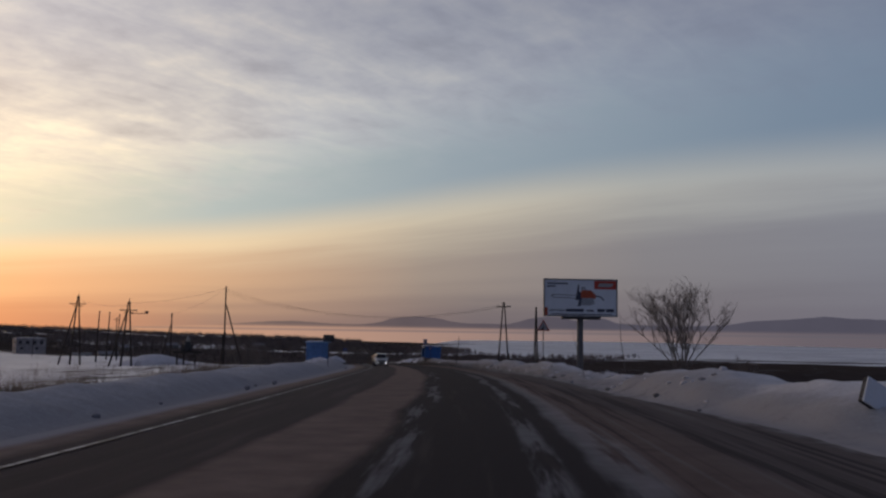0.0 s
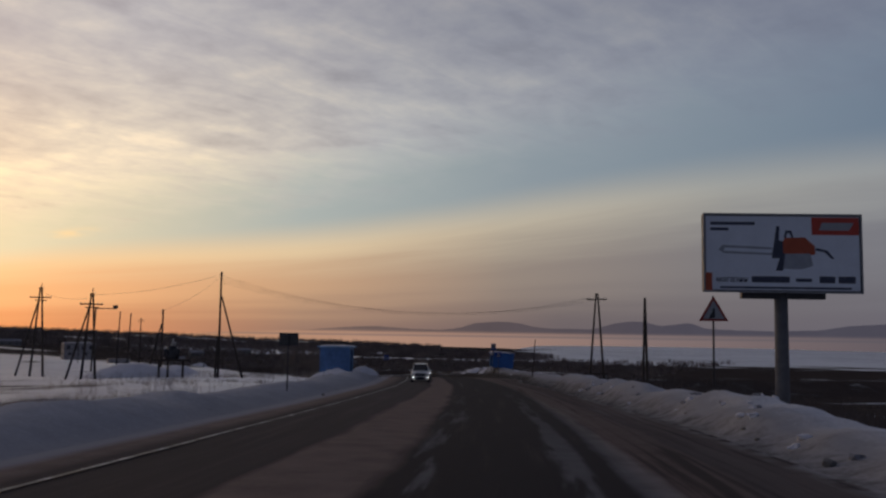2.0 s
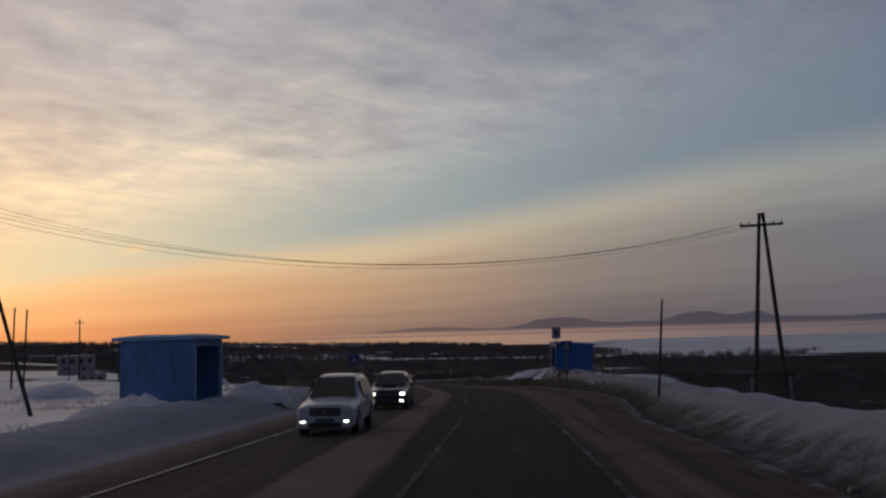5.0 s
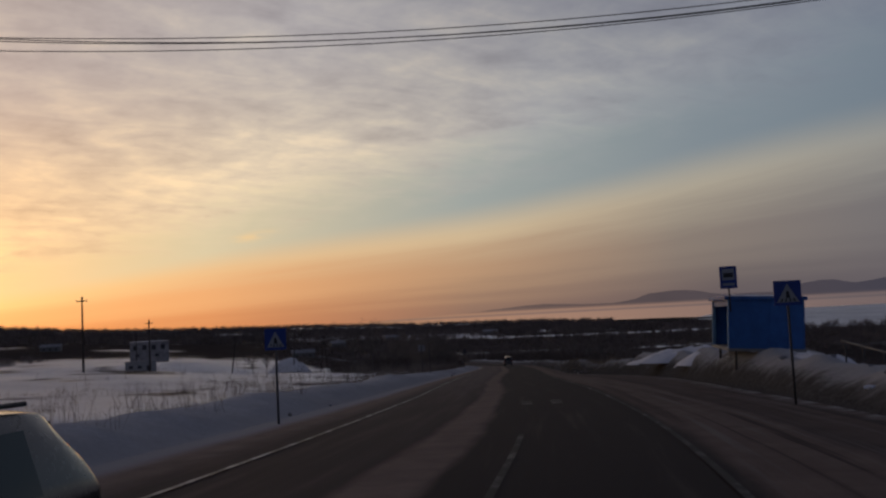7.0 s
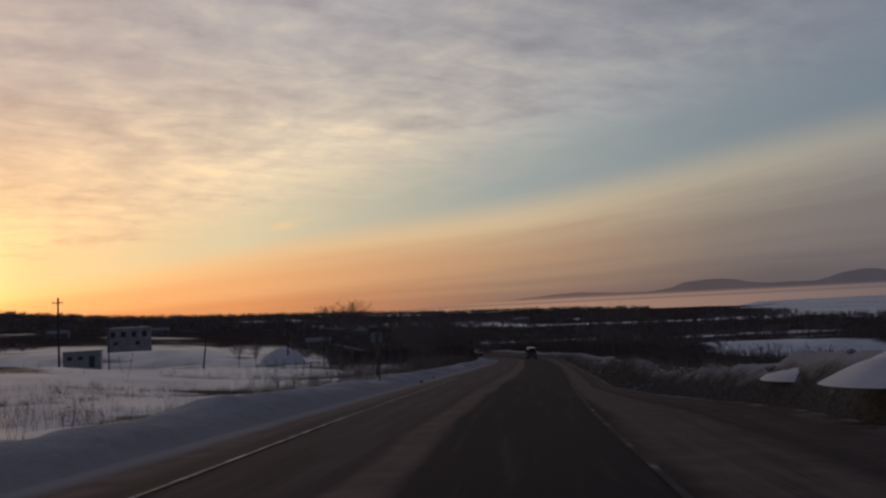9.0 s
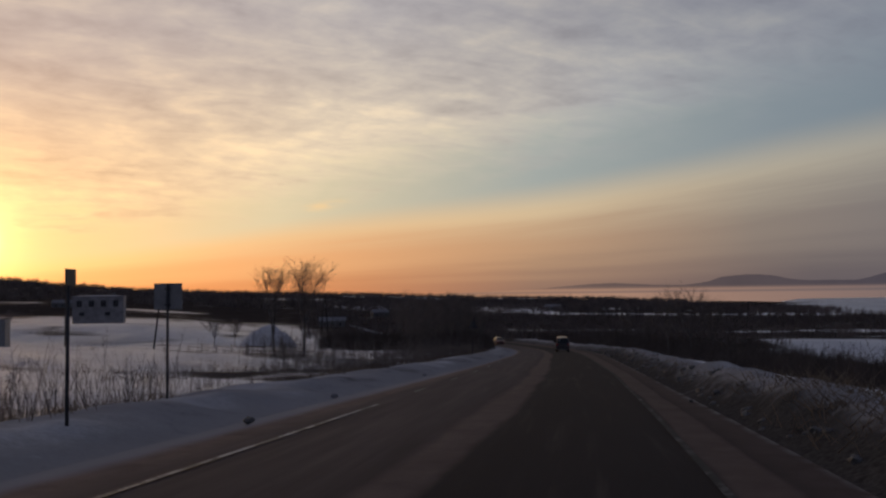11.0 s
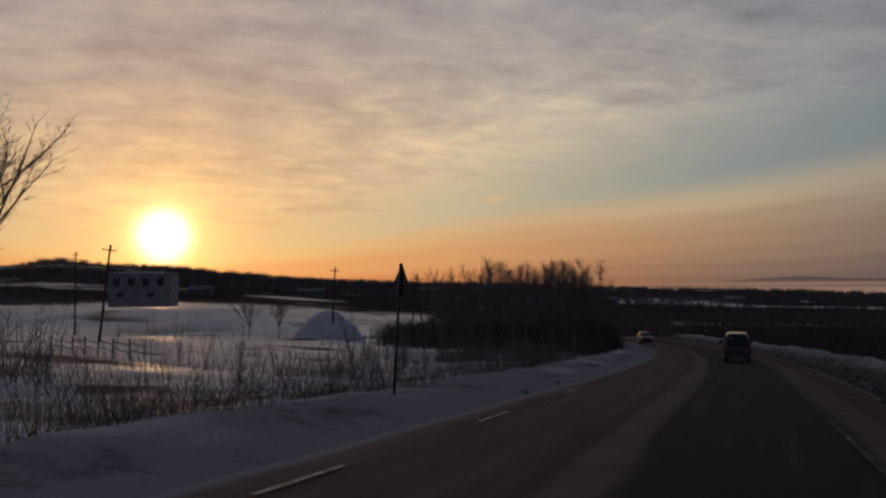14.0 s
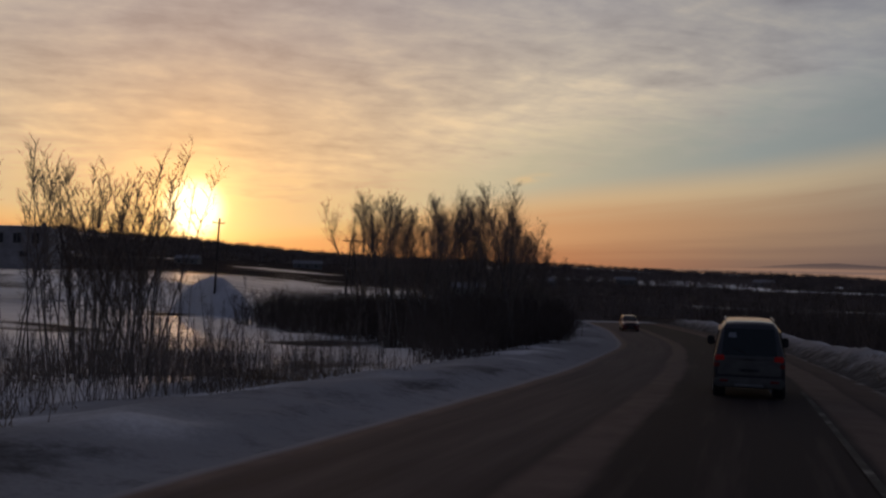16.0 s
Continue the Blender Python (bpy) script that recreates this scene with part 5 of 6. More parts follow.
def lattice_tower(x, y, z, tall, turn, label, wide=1.0):
    """A wooden double pole with a long strut to one side, two arms and insulators."""
    ob = thing("line_tower", x, y, z, turn, label, "power pole", "field towers")
    part("leg", rod((0.75 * wide, 0, -0.4), (0.10, 0, tall), 0.15, 0.10, 8), WOOD, ob, smooth=True)
    part("leg", rod((-0.85 * wide, 0.1, -0.4), (-0.12, 0, tall), 0.15, 0.10, 8), WOOD, ob, smooth=True)
    part("strut", rod((-2.7 * wide, 0.6, -0.4), (-0.18, 0.1, tall * 0.90), 0.13, 0.09, 8), WOOD, ob, smooth=True)
    part("crossarm", box(2.5, 0.14, 0.14, (0, -0.15, tall - 1.05), 0.015), WOOD, ob)
    part("crossarm", box(1.4, 0.12, 0.12, (0, 0.15, tall - 1.40), 0.015), WOOD, ob)
    part("tie", box(1.0, 0.12, 0.14, (0, 0.0, tall * 0.55), 0.015), WOOD, ob)
    part("head", box(0.44, 0.3, 0.30, (0, 0, tall + 0.02), 0.03), WOOD, ob)
    part("head_pin", rod((0, 0, tall + 0.1), (0.05, 0, tall + 0.75), 0.06, 0.04, 6), WOOD, ob)
    for k in (-1.15, -0.65, 0.65, 1.15):
        insulator(ob, k, -0.15, tall - 0.98)
    insulator(ob, 0.25, 0, tall + 0.15)
    return ob


def build_poles():
    gz = ground_z
    twin_pole(1.0, 153.3, gz(1.0, 153.3) - 0.2, 7.1 - gz(1.0, 153.3) + 0.2, -10, 1.9, 2.5, "A-shaped wooden power pole with a crossarm on concrete stubs")
    twin_pole(5.7, 137.6, gz(5.7, 137.6) - 0.2, 5.9 - gz(5.7, 137.6) + 0.2, 72, 2.0, 0.0, "A-shaped wooden power pole seen edge on beside the brush", foot=0)
    single_pole(-5.8, 132.6, gz(-5.8, 132.6), 1.38 - gz(-5.8, 132.6), "short leaning wooden pole in the brush", lean=(0, 4.5), girth=0.06)
    twin_pole(-145.6, 399.3, gz(-145.6, 399.3) - 0.3, -3.3 - gz(-145.6, 399.3), 50, 2.2, 3.0, "A-shaped wooden power pole far beyond the grove", foot=0)
    # the pole with its strut across the road, and poles out on the field
    zA = -4.1
    single_pole(-41.4, 138.6, zA, 8.5 - zA, "tall wooden pole with a long strut on the snow field", turn=15, brace=3.0, stub=True)
    lattice_tower(-67.3, 144.7, gz(-67.3, 144.7), 6.7 - gz(-67.3, 144.7), 20, "braced wooden double pole with crossarms on the field")
    ob = lattice_tower(-54.9, 134.8, gz(-54.9, 134.8), 5.6 - gz(-54.9, 134.8), 15, "braced wooden double pole carrying a switch arm")
    part("switch_arm", box(2.6, 0.1, 0.1, (1.5, -0.15, 5.6 - gz(-54.9, 134.8) - 1.5), 0.01), DARK_STEEL, ob)
    part("switch", box(0.5, 0.25, 0.35, (2.6, -0.15, 5.6 - gz(-54.9, 134.8) - 1.3), 0.03), DARK_STEEL, ob)
    single_pole(-54.1, 151.0, gz(-54.1, 151.0), 4.5 - gz(-54.1, 151.0), "wooden pole with a strut on the field", turn=200, brace=1.8)
    for x, y, top in ((-78.5, 177.6, 5.2), (-86.1, 200.1, 5.4), (-83.2, 198.6, 5.0)):
        single_pole(x, y, gz(x, y), top - gz(x, y), "weathered wooden pole far out on the field", lean=(0, 2))
    single_pole(-97.3, 231.6, -5.0, 9.65, "wooden pole with a small crossarm on the snow field", turn=20, arm=1.5)
    single_pole(-105.4, 256.5, gz(-105.4, 256.5), 1.6 - gz(-105.4, 256.5), "wooden pole with a small crossarm on the snow field", turn=20, arm=1.3)
    single_pole(-130.5, 320.5, gz(-130.5, 320.5), -1.4 - gz(-130.5, 320.5), "leaning wooden pole with a crossarm on the field", turn=25, arm=1.6, lean=(2, 7.5))
    single_pole(-140.6, 369.5, gz(-140.6, 369.5), -2.75 - gz(-140.6, 369.5), "leaning wooden pole with crossarms by the snow heap", turn=25, arm=1.5, lean=(1, 3))
    single_pole(-181.0, 352.0, gz(-181.0, 352.0), 0.2 - gz(-181.0, 352.0), "wooden pole far out on the field", turn=25, arm=1.2)
    # overhead lines across the road
    for k, (dx, dz) in enumerate(((-1.1, -0.55), (-0.65, -0.55), (0.65, -0.55), (1.1, -0.55))):
        wire((1.0 + dx * 0.98, 153.1 - dx * 0.17, 7.1 + dz), (-41.3 + 0.05 * k, 138.4 + 0.1 * k, 8.05 - 0.28 * k), 2.8 + (0.15, 0.05, -0.1, 0.0)[k], 0.009)
    wire((-41.4, 138.6, 8.2), (-54.9, 134.8, 5.6), 0.5)
    wire((-41.4, 138.6, 8.0), (-54.1, 151.0, 4.4), 0.5)
    wire((-54.9, 134.8, 5.3), (-67.3, 144.7, 6.4), 0.5)


# ---------------------------------------------------------------- signs
def sign_post(name, x, y, z, tall, turn, label, category="road sign", group=""):
    ob = thing(name, x, y, z, turn, label, category, group)
    part("post", rod((0, 0.05, -0.5), (0, 0.05, tall), 0.035, 0.035, 8), DARK_STEEL, ob, smooth=True)
    part("post_cap", rod((0, 0.05, tall), (0, 0.05, tall + 0.02), 0.042, 0.03, 8), DARK_STEEL, ob)
    return ob


def triangle_sign(x, y, z, tall, turn, label):
    ob = sign_post("warning_sign", x, y, z, tall, turn, label)
    h = 0.86
    def tri(k, lift):
        c = tall - h * 0.64
        return [(-0.5 * k, c - h * 0.33 * k), (0.5 * k, c - h * 0.33 * k), (0.0, c + h * 0.67 * k)]
    part("plate", plate(tri(1.0, 0), 0.010), SIGN_RED, ob, "red-bordered triangular plate")
    bm = plate(tri(0.985, 0), 0.006)
    bmesh.ops.translate(bm, vec=(0, 0.011, 0), verts=bm.verts[:])
    part("back_plate", bm, DARK_STEEL, ob, "dark back of the plate")
    bm = plate(tri(0.72, 0), 0.004)
    bmesh.ops.translate(bm, vec=(0, -0.006, 0), verts=bm.verts[:])
    part("face", bm, WHITE_SIGN, ob, "white sign face")
    bm = plate([(-0.05, tall - 0.72), (0.05, tall - 0.72), (0.035, tall - 0.40), (-0.035, tall - 0.40)], 0.004)
    plate([(-0.16, tall - 0.74), (-0.06, tall - 0.74), (-0.02, tall - 0.58), (-0.08, tall - 0.55)], 0.004, bm)
    bmesh.ops.translate(bm, vec=(0, -0.012, 0), verts=bm.verts[:])
    part("symbol", bm, BLACK, ob)
    for k in (0.3, 0.62):
        part("clamp", box(0.14, 0.07, 0.03, (0, 0.05, tall - k), 0.005), DARK_STEEL, ob)
    return ob


def square_sign(name, x, y, z, tall, turn, size, height, face, label, kind=""):
    ob = sign_post(name, x, y, z, tall, turn, label)
    top = tall + 0.03
    w = size / 2
    part("plate", plate([(-w, top - height), (w, top - height), (w, top), (-w, top)], 0.015), face, ob)
    if kind == "crossing":
        bm = plate([(-w * 0.82, top - height * 0.88), (w * 0.82, top - height * 0.88), (0, top - height * 0.12)], 0.004)
        bmesh.ops.translate(bm, vec=(0, -0.006, 0), verts=bm.verts[:])
        part("face", bm, WHITE_SIGN, ob, "white triangle")
        bm = bmesh.new()
        for k in (-0.5, -0.17, 0.17, 0.5):
            plate([(w * (k - 0.07), top - height * 0.85), (w * (k + 0.07), top - height * 0.85), (w * (k * 0.8 + 0.04), top - height * 0.72), (w * (k * 0.8 - 0.04), top - height * 0.72)], 0.004, bm)
        plate([(-0.05, top - height * 0.70), (0.06, top - height * 0.70), (0.02, top - height * 0.42), (-0.03, top - height * 0.42)], 0.004, bm)
        bmesh.ops.translate(bm, vec=(0, -0.012, 0), verts=bm.verts[:])
        part("symbol", bm, BLACK, ob)
    if kind == "stop":
        bm = plate([(-w * 0.72, top - height * 0.62), (w * 0.72, top - height * 0.62), (w * 0.72, top - height * 0.12), (-w * 0.72, top - height * 0.12)], 0.004)
        bmesh.ops.translate(bm, vec=(0, -0.006, 0), verts=bm.verts[:])
        part("face", bm, WHITE_SIGN, ob, "white panel")
        bm = plate([(-w * 0.55, top - height * 0.50), (w * 0.55, top - height * 0.50), (w * 0.55, top - height * 0.30), (-w * 0.55, top - height * 0.30)], 0.004)
        bmesh.ops.translate(bm, vec=(0, -0.012, 0), verts=bm.verts[:])
        part("symbol", bm, BLACK, ob, "dark vehicle shape")
        bm = plate([(-w * 0.7, top - height * 0.86), (w * 0.7, top - height * 0.86), (w * 0.7, top - height * 0.76), (-w * 0.7, top - height * 0.76)], 0.004)
        bmesh.ops.translate(bm, vec=(0, -0.006, 0), verts=bm.verts[:])
        part("caption_bar", bm, WHITE_SIGN, ob)
    for k in (0.15, height - 0.12):
        part("clamp", box(0.16, 0.07, 0.03, (0, 0.05, top - k), 0.005), DARK_STEEL, ob)
    return ob


def build_billboard():
    ob = thing("billboard", 6.72, 75.55, -1.3, 6.6, "large roadside billboard with a pale chainsaw poster on a steel post", "billboard")
    base = 1.3
    z0, z1 = 3.4 + base, 6.4 + base
    part("post", rod((0.05, 0.45, -0.5), (0.05, 0.45, z0 + 0.2), 0.27, 0.25, 20), POST_GREY, ob, "thick grey steel post", True)
    part("beam", box(3.2, 0.34, 0.26, (0.1, 0.40, z0 - 0.12), 0.02), DARK_STEEL, ob, "dark steel cross beam")
    part("box_body", box(6.0, 0.36, 3.0, (0, 0.20, (z0 + z1) / 2), 0.02), DARK_STEEL, ob)
    part("poster", box(5.86, 0.02, 2.86, (0, 0.008, (z0 + z1) / 2)), POSTER, ob, "pale blue-white poster")
    for name, sx, sz, cx, cz in (("frame_bar", 6.06, 0.07, 0, z1), ("frame_bar", 6.06, 0.07, 0, z0), ("frame_bar", 0.07, 3.0, -3.0, (z0 + z1) / 2), ("frame_bar", 0.07, 3.0, 3.0, (z0 + z1) / 2)):
        part(name, box(sx, 0.10, sz, (cx, 0.0, cz), 0.01), STEEL, ob)
    def print_patch(points, mat, name, label="", lift=0.006):
        bm = plate([(x, z0 + z) for x, z in points], 0.003)
        bmesh.ops.translate(bm, vec=(0, -lift, 0), verts=bm.verts[:])
        part(name, bm, mat, ob, label)
    def bar(x0, x1, za, zb):
        return [(x0, za), (x1, za), (x1, zb), (x0, zb)]
    print_patch(bar(1.12, 2.92, 2.22, 2.90), POSTER_RED, "logo_block", "red logo block")
    print_patch([(1.40, 2.40), (2.55, 2.40), (2.72, 2.70), (1.52, 2.70)], WHITE_SIGN, "logo_shape", "", 0.010)
    # the chainsaw
    print_patch([(-2.45, 1.62), (-2.30, 1.80), (-0.40, 1.72), (-0.35, 1.42), (-2.25, 1.48)], POSTER_GREY, "guide_bar", "grey saw bar")
    print_patch([(-2.25, 1.56), (-2.2, 1.70), (-0.40, 1.64), (-0.40, 1.50)], POSTER, "guide_bar_face", "", 0.010)
    print_patch([(-0.30, 1.40), (0.10, 2.10), (0.85, 2.12), (1.22, 1.80), (1.25, 1.48), (0.6, 1.30)], POSTER_ORANGE, "saw_body", "orange saw body")
    print_patch([(-0.28, 0.82), (-0.05, 1.50), (0.10, 1.50), (0.0, 0.82)], POSTER_BLUE, "saw_grip", "", 0.010)
    print_patch([(0.0, 0.90), (0.0, 1.48), (1.05, 1.50), (1.15, 1.02), (0.7, 0.88)], POSTER_GREY, "saw_base", "", 0.009)
    print_patch([(-0.42, 1.30), (-0.30, 2.05), (-0.22, 2.55), (-0.10, 2.55), (-0.14, 2.0), (0.02, 1.95), (0.02, 1.30)], POSTER_BLUE, "hand_guard", "dark hand guard", 0.012)
    print_patch([(0.05, 2.10), (0.12, 2.38), (0.35, 2.38), (0.42, 2.10), (0.34, 2.10), (0.28, 2.28), (0.18, 2.28), (0.14, 2.10)], POSTER_BLUE, "front_handle", "", 0.012)
    print_patch([(1.22, 1.62), (1.60, 1.55), (1.88, 1.28), (1.95, 1.32), (1.70, 1.62), (1.30, 1.72)], POSTER_BLUE, "rear_handle", "", 0.010)
    print_patch(bar(-2.95, -2.70, 0.03, 0.72), POSTER_ORANGE, "corner_block", "orange corner block", 0.006)
    # the one word that reads, and lines of print that do not
    text = bpy.data.curves.new("word", "FONT")
    text.body, text.size, text.shear, text.offset = "магазин", 0.31, 0.25, 0.004
    word = new("word", text)
    bpy.context.view_layer.update()
    bm = bmesh.new()
    bm.from_mesh(bpy.data.meshes.new_from_object(word))
    bpy.data.objects.remove(word)
    bmesh.ops.transform(bm, matrix=pose(-2.58, -0.008, z0 + 0.38, 90), verts=bm.verts[:])
    part("lettering", bm, POSTER_BLUE, ob, "dark slanted lettering")
    for x0, x1, za, zb in ((-2.75, -1.05, 2.58, 2.70), (-2.75, -2.05, 2.36, 2.47), (-1.20, 0.25, 0.36, 0.60),
                           (0.48, 1.10, 0.40, 0.53), (1.38, 1.98, 0.36, 0.62), (2.10, 2.75, 0.36, 0.62), (-2.4, 2.6, 0.12, 0.20)):
        print_patch(bar(x0, x1, za, zb), POSTER_BLUE, "print_bar")


def build_signs():
    gz = ground_z
    triangle_sign(3.5, 71.1, gz(3.5, 71.1) , 3.0 - gz(3.5, 71.1), 6, "triangular warning sign on a thin post behind the snow bank")
    tilted = triangle_sign(-59.55, 278.3, gz(-59.55, 278.3), -5.8 - gz(-59.55, 278.3), 166, "triangular warning sign on a leaning post at the roadside")
    tilted.matrix_world = pose(-59.55, 278.3, gz(-59.55, 278.3), 3.0, -1.0, 166)
    zg = gz(-15.1, 82.4)
    square_sign("road_sign", -15.1, 82.4, zg, 1.55 - zg, 176, 1.0, 0.62, DARK_STEEL, "dark back of a rectangular road sign on a post")
    square_sign("bus_stop_sign", -13.3, 171.0, -0.70, 0.64 + 0.70, 8, 0.68, 0.92, SIGN_BLUE, "blue and white bus stop sign above the shelter", "stop")
    square_sign("crossing_sign", -11.4, 157.6, gz(-11.4, 157.6), -0.38 - gz(-11.4, 157.6), 14, 0.72, 0.66, SIGN_BLUE, "blue pedestrian crossing sign with a white triangle", "crossing")
    x, y = -25.6, 155.3
    square_sign("crossing_sign", x, y, gz(x, y), -0.95 - gz(x, y), 24, 0.62, 0.62, SIGN_BLUE, "blue pedestrian crossing sign across the road", "crossing")
    x, y = -46.2, 222.6
    square_sign("road_sign", x, y, gz(x, y), -3.45 - gz(x, y), 205, 0.72, 0.68, STEEL, "pale back of a square road sign on a post")
    x, y = -42.9, 216.0
    ob = square_sign("bus_stop_sign", x, y, gz(x, y), -3.3 - gz(x, y), 118, 0.6, 0.30, DARK_STEEL, "dark roadside sign turned edge on")
    for s in (36.0, 238.0, 262.0):
        x, y = (float(v) for v in place(s, 30.0))
        ob = thing("marker_stake", x, y, gz(x, y), 0, "thin dark stake standing in the brush", "stake", "stakes")
        part("stake", rod((0, 0, -0.4), (0, 0, 2.6), 0.045, 0.03, 6), WOOD, ob)


# ---------------------------------------------------------------- shelters, houses and the rest
def snow_cap(name, sx, sy, thick, seed, parent):
    """A soft uneven layer of snow for a roof."""
    bm = bmesh.new()
    nx, ny = 14, 10
    grid = []
    for i in range(nx + 1):
        row = []
        for j in range(ny + 1):
            u, v = i / nx * 2 - 1, j / ny * 2 - 1
            edge = (1 - abs(u) ** 6) * (1 - abs(v) ** 6)
            n = float(vnoise(np.array(u * 2.0), np.array(v * 2.0), 0.8, seed))
            row.append(bm.verts.new((u * sx / 2, v * sy / 2, max(0.0, thick * edge * (0.8 + 0.35 * n)))))
        grid.append(row)
    for i in range(nx):
        for j in range(ny):
            bm.faces.new((grid[i][j], grid[i + 1][j], grid[i + 1][j + 1], grid[i][j + 1]))
    ob = part(name, bm, SNOW, parent, "thin cap of snow", True)
    return ob


def bus_shelter(x, y, z, turn, width, depth, tall, label, door=(-0.05, 0.8), legs=0.0, open_front=False, skin=None, eave=0.24):
    """A sheet-metal shelter: x along its front, open on the front (-y) side."""
    ob = thing("bus_shelter", x, y, z, turn, label, "bus shelter", "bus shelters")
    w, d = width / 2, depth / 2
    skin = skin or BLUE
    part("back_wall", box(width, 0.06, tall, (0, d - 0.03, tall / 2), 0.01), skin, ob)
    for side in (-1, 1):
        part("side_wall", box(0.06, depth - 0.07, tall, (side * (w - 0.03), -0.033, tall / 2), 0.01), skin, ob)
        part("corner_post", box(0.16, 0.16, tall, (side * (w - 0.10), -d + 0.04, tall / 2), 0.015), PALE_BLUE, ob, "pale blue corner post")
    lo, hi = door[0] * width, door[1] * w
    if not open_front:
        part("front_wall", box(lo + w - 0.19, 0.05, tall, (-w + 0.19 + (lo + w - 0.19) / 2, -d + 0.05, tall / 2), 0.01), skin, ob)
    part("lintel", box(width - 0.36, 0.05, 0.26, (0, -d + 0.045, tall - 0.13), 0.01), skin, ob)
    part("roof", box(width + eave, depth + eave + 0.06, 0.15, (0, -0.04, tall + 0.08), 0.03), skin if eave < 0.3 else PALE_BLUE, ob, "flat roof slab")
    cap = snow_cap("roof_snow", width + eave - 0.06, depth + eave, 0.11, x, ob)
    cap.location = (0, -0.04, tall + 0.158)
    part("floor_slab", box(width + 0.1, depth + 0.1, 0.12, (0, 0, -0.06), 0.02), CONCRETE, ob)
    part("bench", box(width * 0.8, 0.38, 0.07, (0, d - 0.30, 0.48), 0.01), WOOD, ob, "plank bench")
    for k in range(1, 6):
        part("seam", box(0.03, 0.02, tall - 0.1, (-w + width * k / 6, d + 0.006, tall / 2)), skin, ob)
    for k in range(1, 4):
        for side in (-1, 1):
            part("seam", box(0.02, 0.03, tall - 0.1, (side * (w + 0.006), -d + 0.2 + (depth - 0.2) * k / 4, tall / 2)), skin, ob)
    if legs:
        for sx in (-0.9, 0.9):
            for sy in (-0.8, 0.8):
                part("leg", box(0.10, 0.10, legs, (sx * w, sy * d, -0.1 - legs / 2), 0.01), DARK_STEEL, ob)
    return ob


def block_house(x, y, z, turn):
    """The pale two-storey block out on the field, with empty windows."""
    ob = thing("block_house", x, y, z, turn, "small dirty-white two-storey house with dark empty windows", "house")
    w, d, h = 11.5, 8.0, 6.3
    part("wall", box(w, d, h, (0, 0, h / 2 - 0.4), 0.04), PLASTER, ob)
    part("parapet", box(w + 0.3, d + 0.3, 0.28, (0, 0, h - 0.30), 0.03), PLASTER, ob)
    cap = snow_cap("roof_snow", w, d, 0.2, 3, ob)
    cap.location = (0, 0, h - 0.155)
    part("chimney", box(0.7, 0.7, 0.9, (3.2, 1.2, h + 0.2), 0.03), CONCRETE, ob)
    for level, zc, hh in ((0, 1.9, 0.8), (1, 4.35, 1.5)):
        for k in ((-3.6, 2.2) if level == 0 else (-4.2, -1.5, 1.2, 4.0)):
            window = part("window", box(1.15, 0.10, hh, (k, -d / 2 - 0.012, zc), 0.01), HOLE, ob, "dark empty window opening")
            part("window_sill", box(1.35, 0.20, 0.08, (k, -d / 2 - 0.08, zc - hh / 2 - 0.05), 0.01), CONCRETE, window)
            part("window_frame", box(0.06, 0.06, hh, (k, -d / 2 - 0.05, zc)), PLASTER, window)
        for k in (-2.4, 1.8):
            part("window", box(0.10, 1.1, hh, (-w / 2 - 0.012, k, zc), 0.01), HOLE, ob, "dark empty window opening")
    return ob


def small_house(x, y, z, turn, w, d, h, label, roof=None):
    ob = thing("house", x, y, z, turn, label, "house", "houses beyond the field")
    part("wall", box(w, d, h, (0, 0, h / 2 - 0.3), 0.03), CONCRETE, ob)
    bm = bmesh.new()
    o, r = 0.4, 1.5
    pts = [(-w / 2 - o, -d / 2 - o, h - 0.35), (w / 2 + o, -d / 2 - o, h - 0.35), (w / 2 + o, d / 2 + o, h - 0.35), (-w / 2 - o, d / 2 + o, h - 0.35), (-w / 2 - o, 0, h + r), (w / 2 + o, 0, h + r)]
    v = [bm.verts.new(p) for p in pts]
    for f in ((0, 1, 5, 4), (2, 3, 4, 5), (0, 4, 3), (1, 2, 5), (3, 2, 1, 0)):
        bm.faces.new([v[i] for i in f])
    part("roof", bm, roof or OLD_SNOW, ob, "snow-covered gable roof")
    part("chimney", box(0.5, 0.5, 1.2, (w * 0.2, 0.3, h + r * 0.8), 0.02), CONCRETE, ob)
    for k in (-0.3, 0.0, 0.3):
        part("window", box(0.9, 0.1, 1.0, (k * w, -d / 2 - 0.012, h * 0.45), 0.01), HOLE, ob)
    return ob


def heap(name, x, y, w, d, h, seed, label, mat=None, category="snow heap", group=""):
    """A lumpy heap with an uneven outline."""
    n, m = 44, 16
    verts = []
    for j in range(m + 1):
        r = j / m
        for i in range(n):
            a = 2 * math.pi * i / n
            k = 1 + 0.18 * math.sin(2 * a + seed) + 0.1 * math.sin(3 * a + 2 * seed)
            px, py = math.cos(a) * r * w / 2 * k, math.sin(a) * r * d / 2 * k
            even = 0.4 if w >= 10 else 1.0
            lump = even * (0.42 * float(vnoise(np.array(px), np.array(py), w * 0.28, seed)) + 0.30 * float(vnoise(np.array(px), np.array(py), w * 0.10, seed + 1, 2)))
            verts.append((px, py, max(0.0, 1 - r ** 2.0) ** (1.25 if w >= 10 else 0.8) * (1 + lump) * h - 0.35))
    faces = [(j * n + i, j * n + (i + 1) % n, (j + 1) * n + (i + 1) % n, (j + 1) * n + i) for j in range(m) for i in range(n)]
    ob = array_object(name, verts, faces, mat or SNOW)
    ob.location = (x, y, ground_z(x, y))
    return tagged(ob, label, category, group)


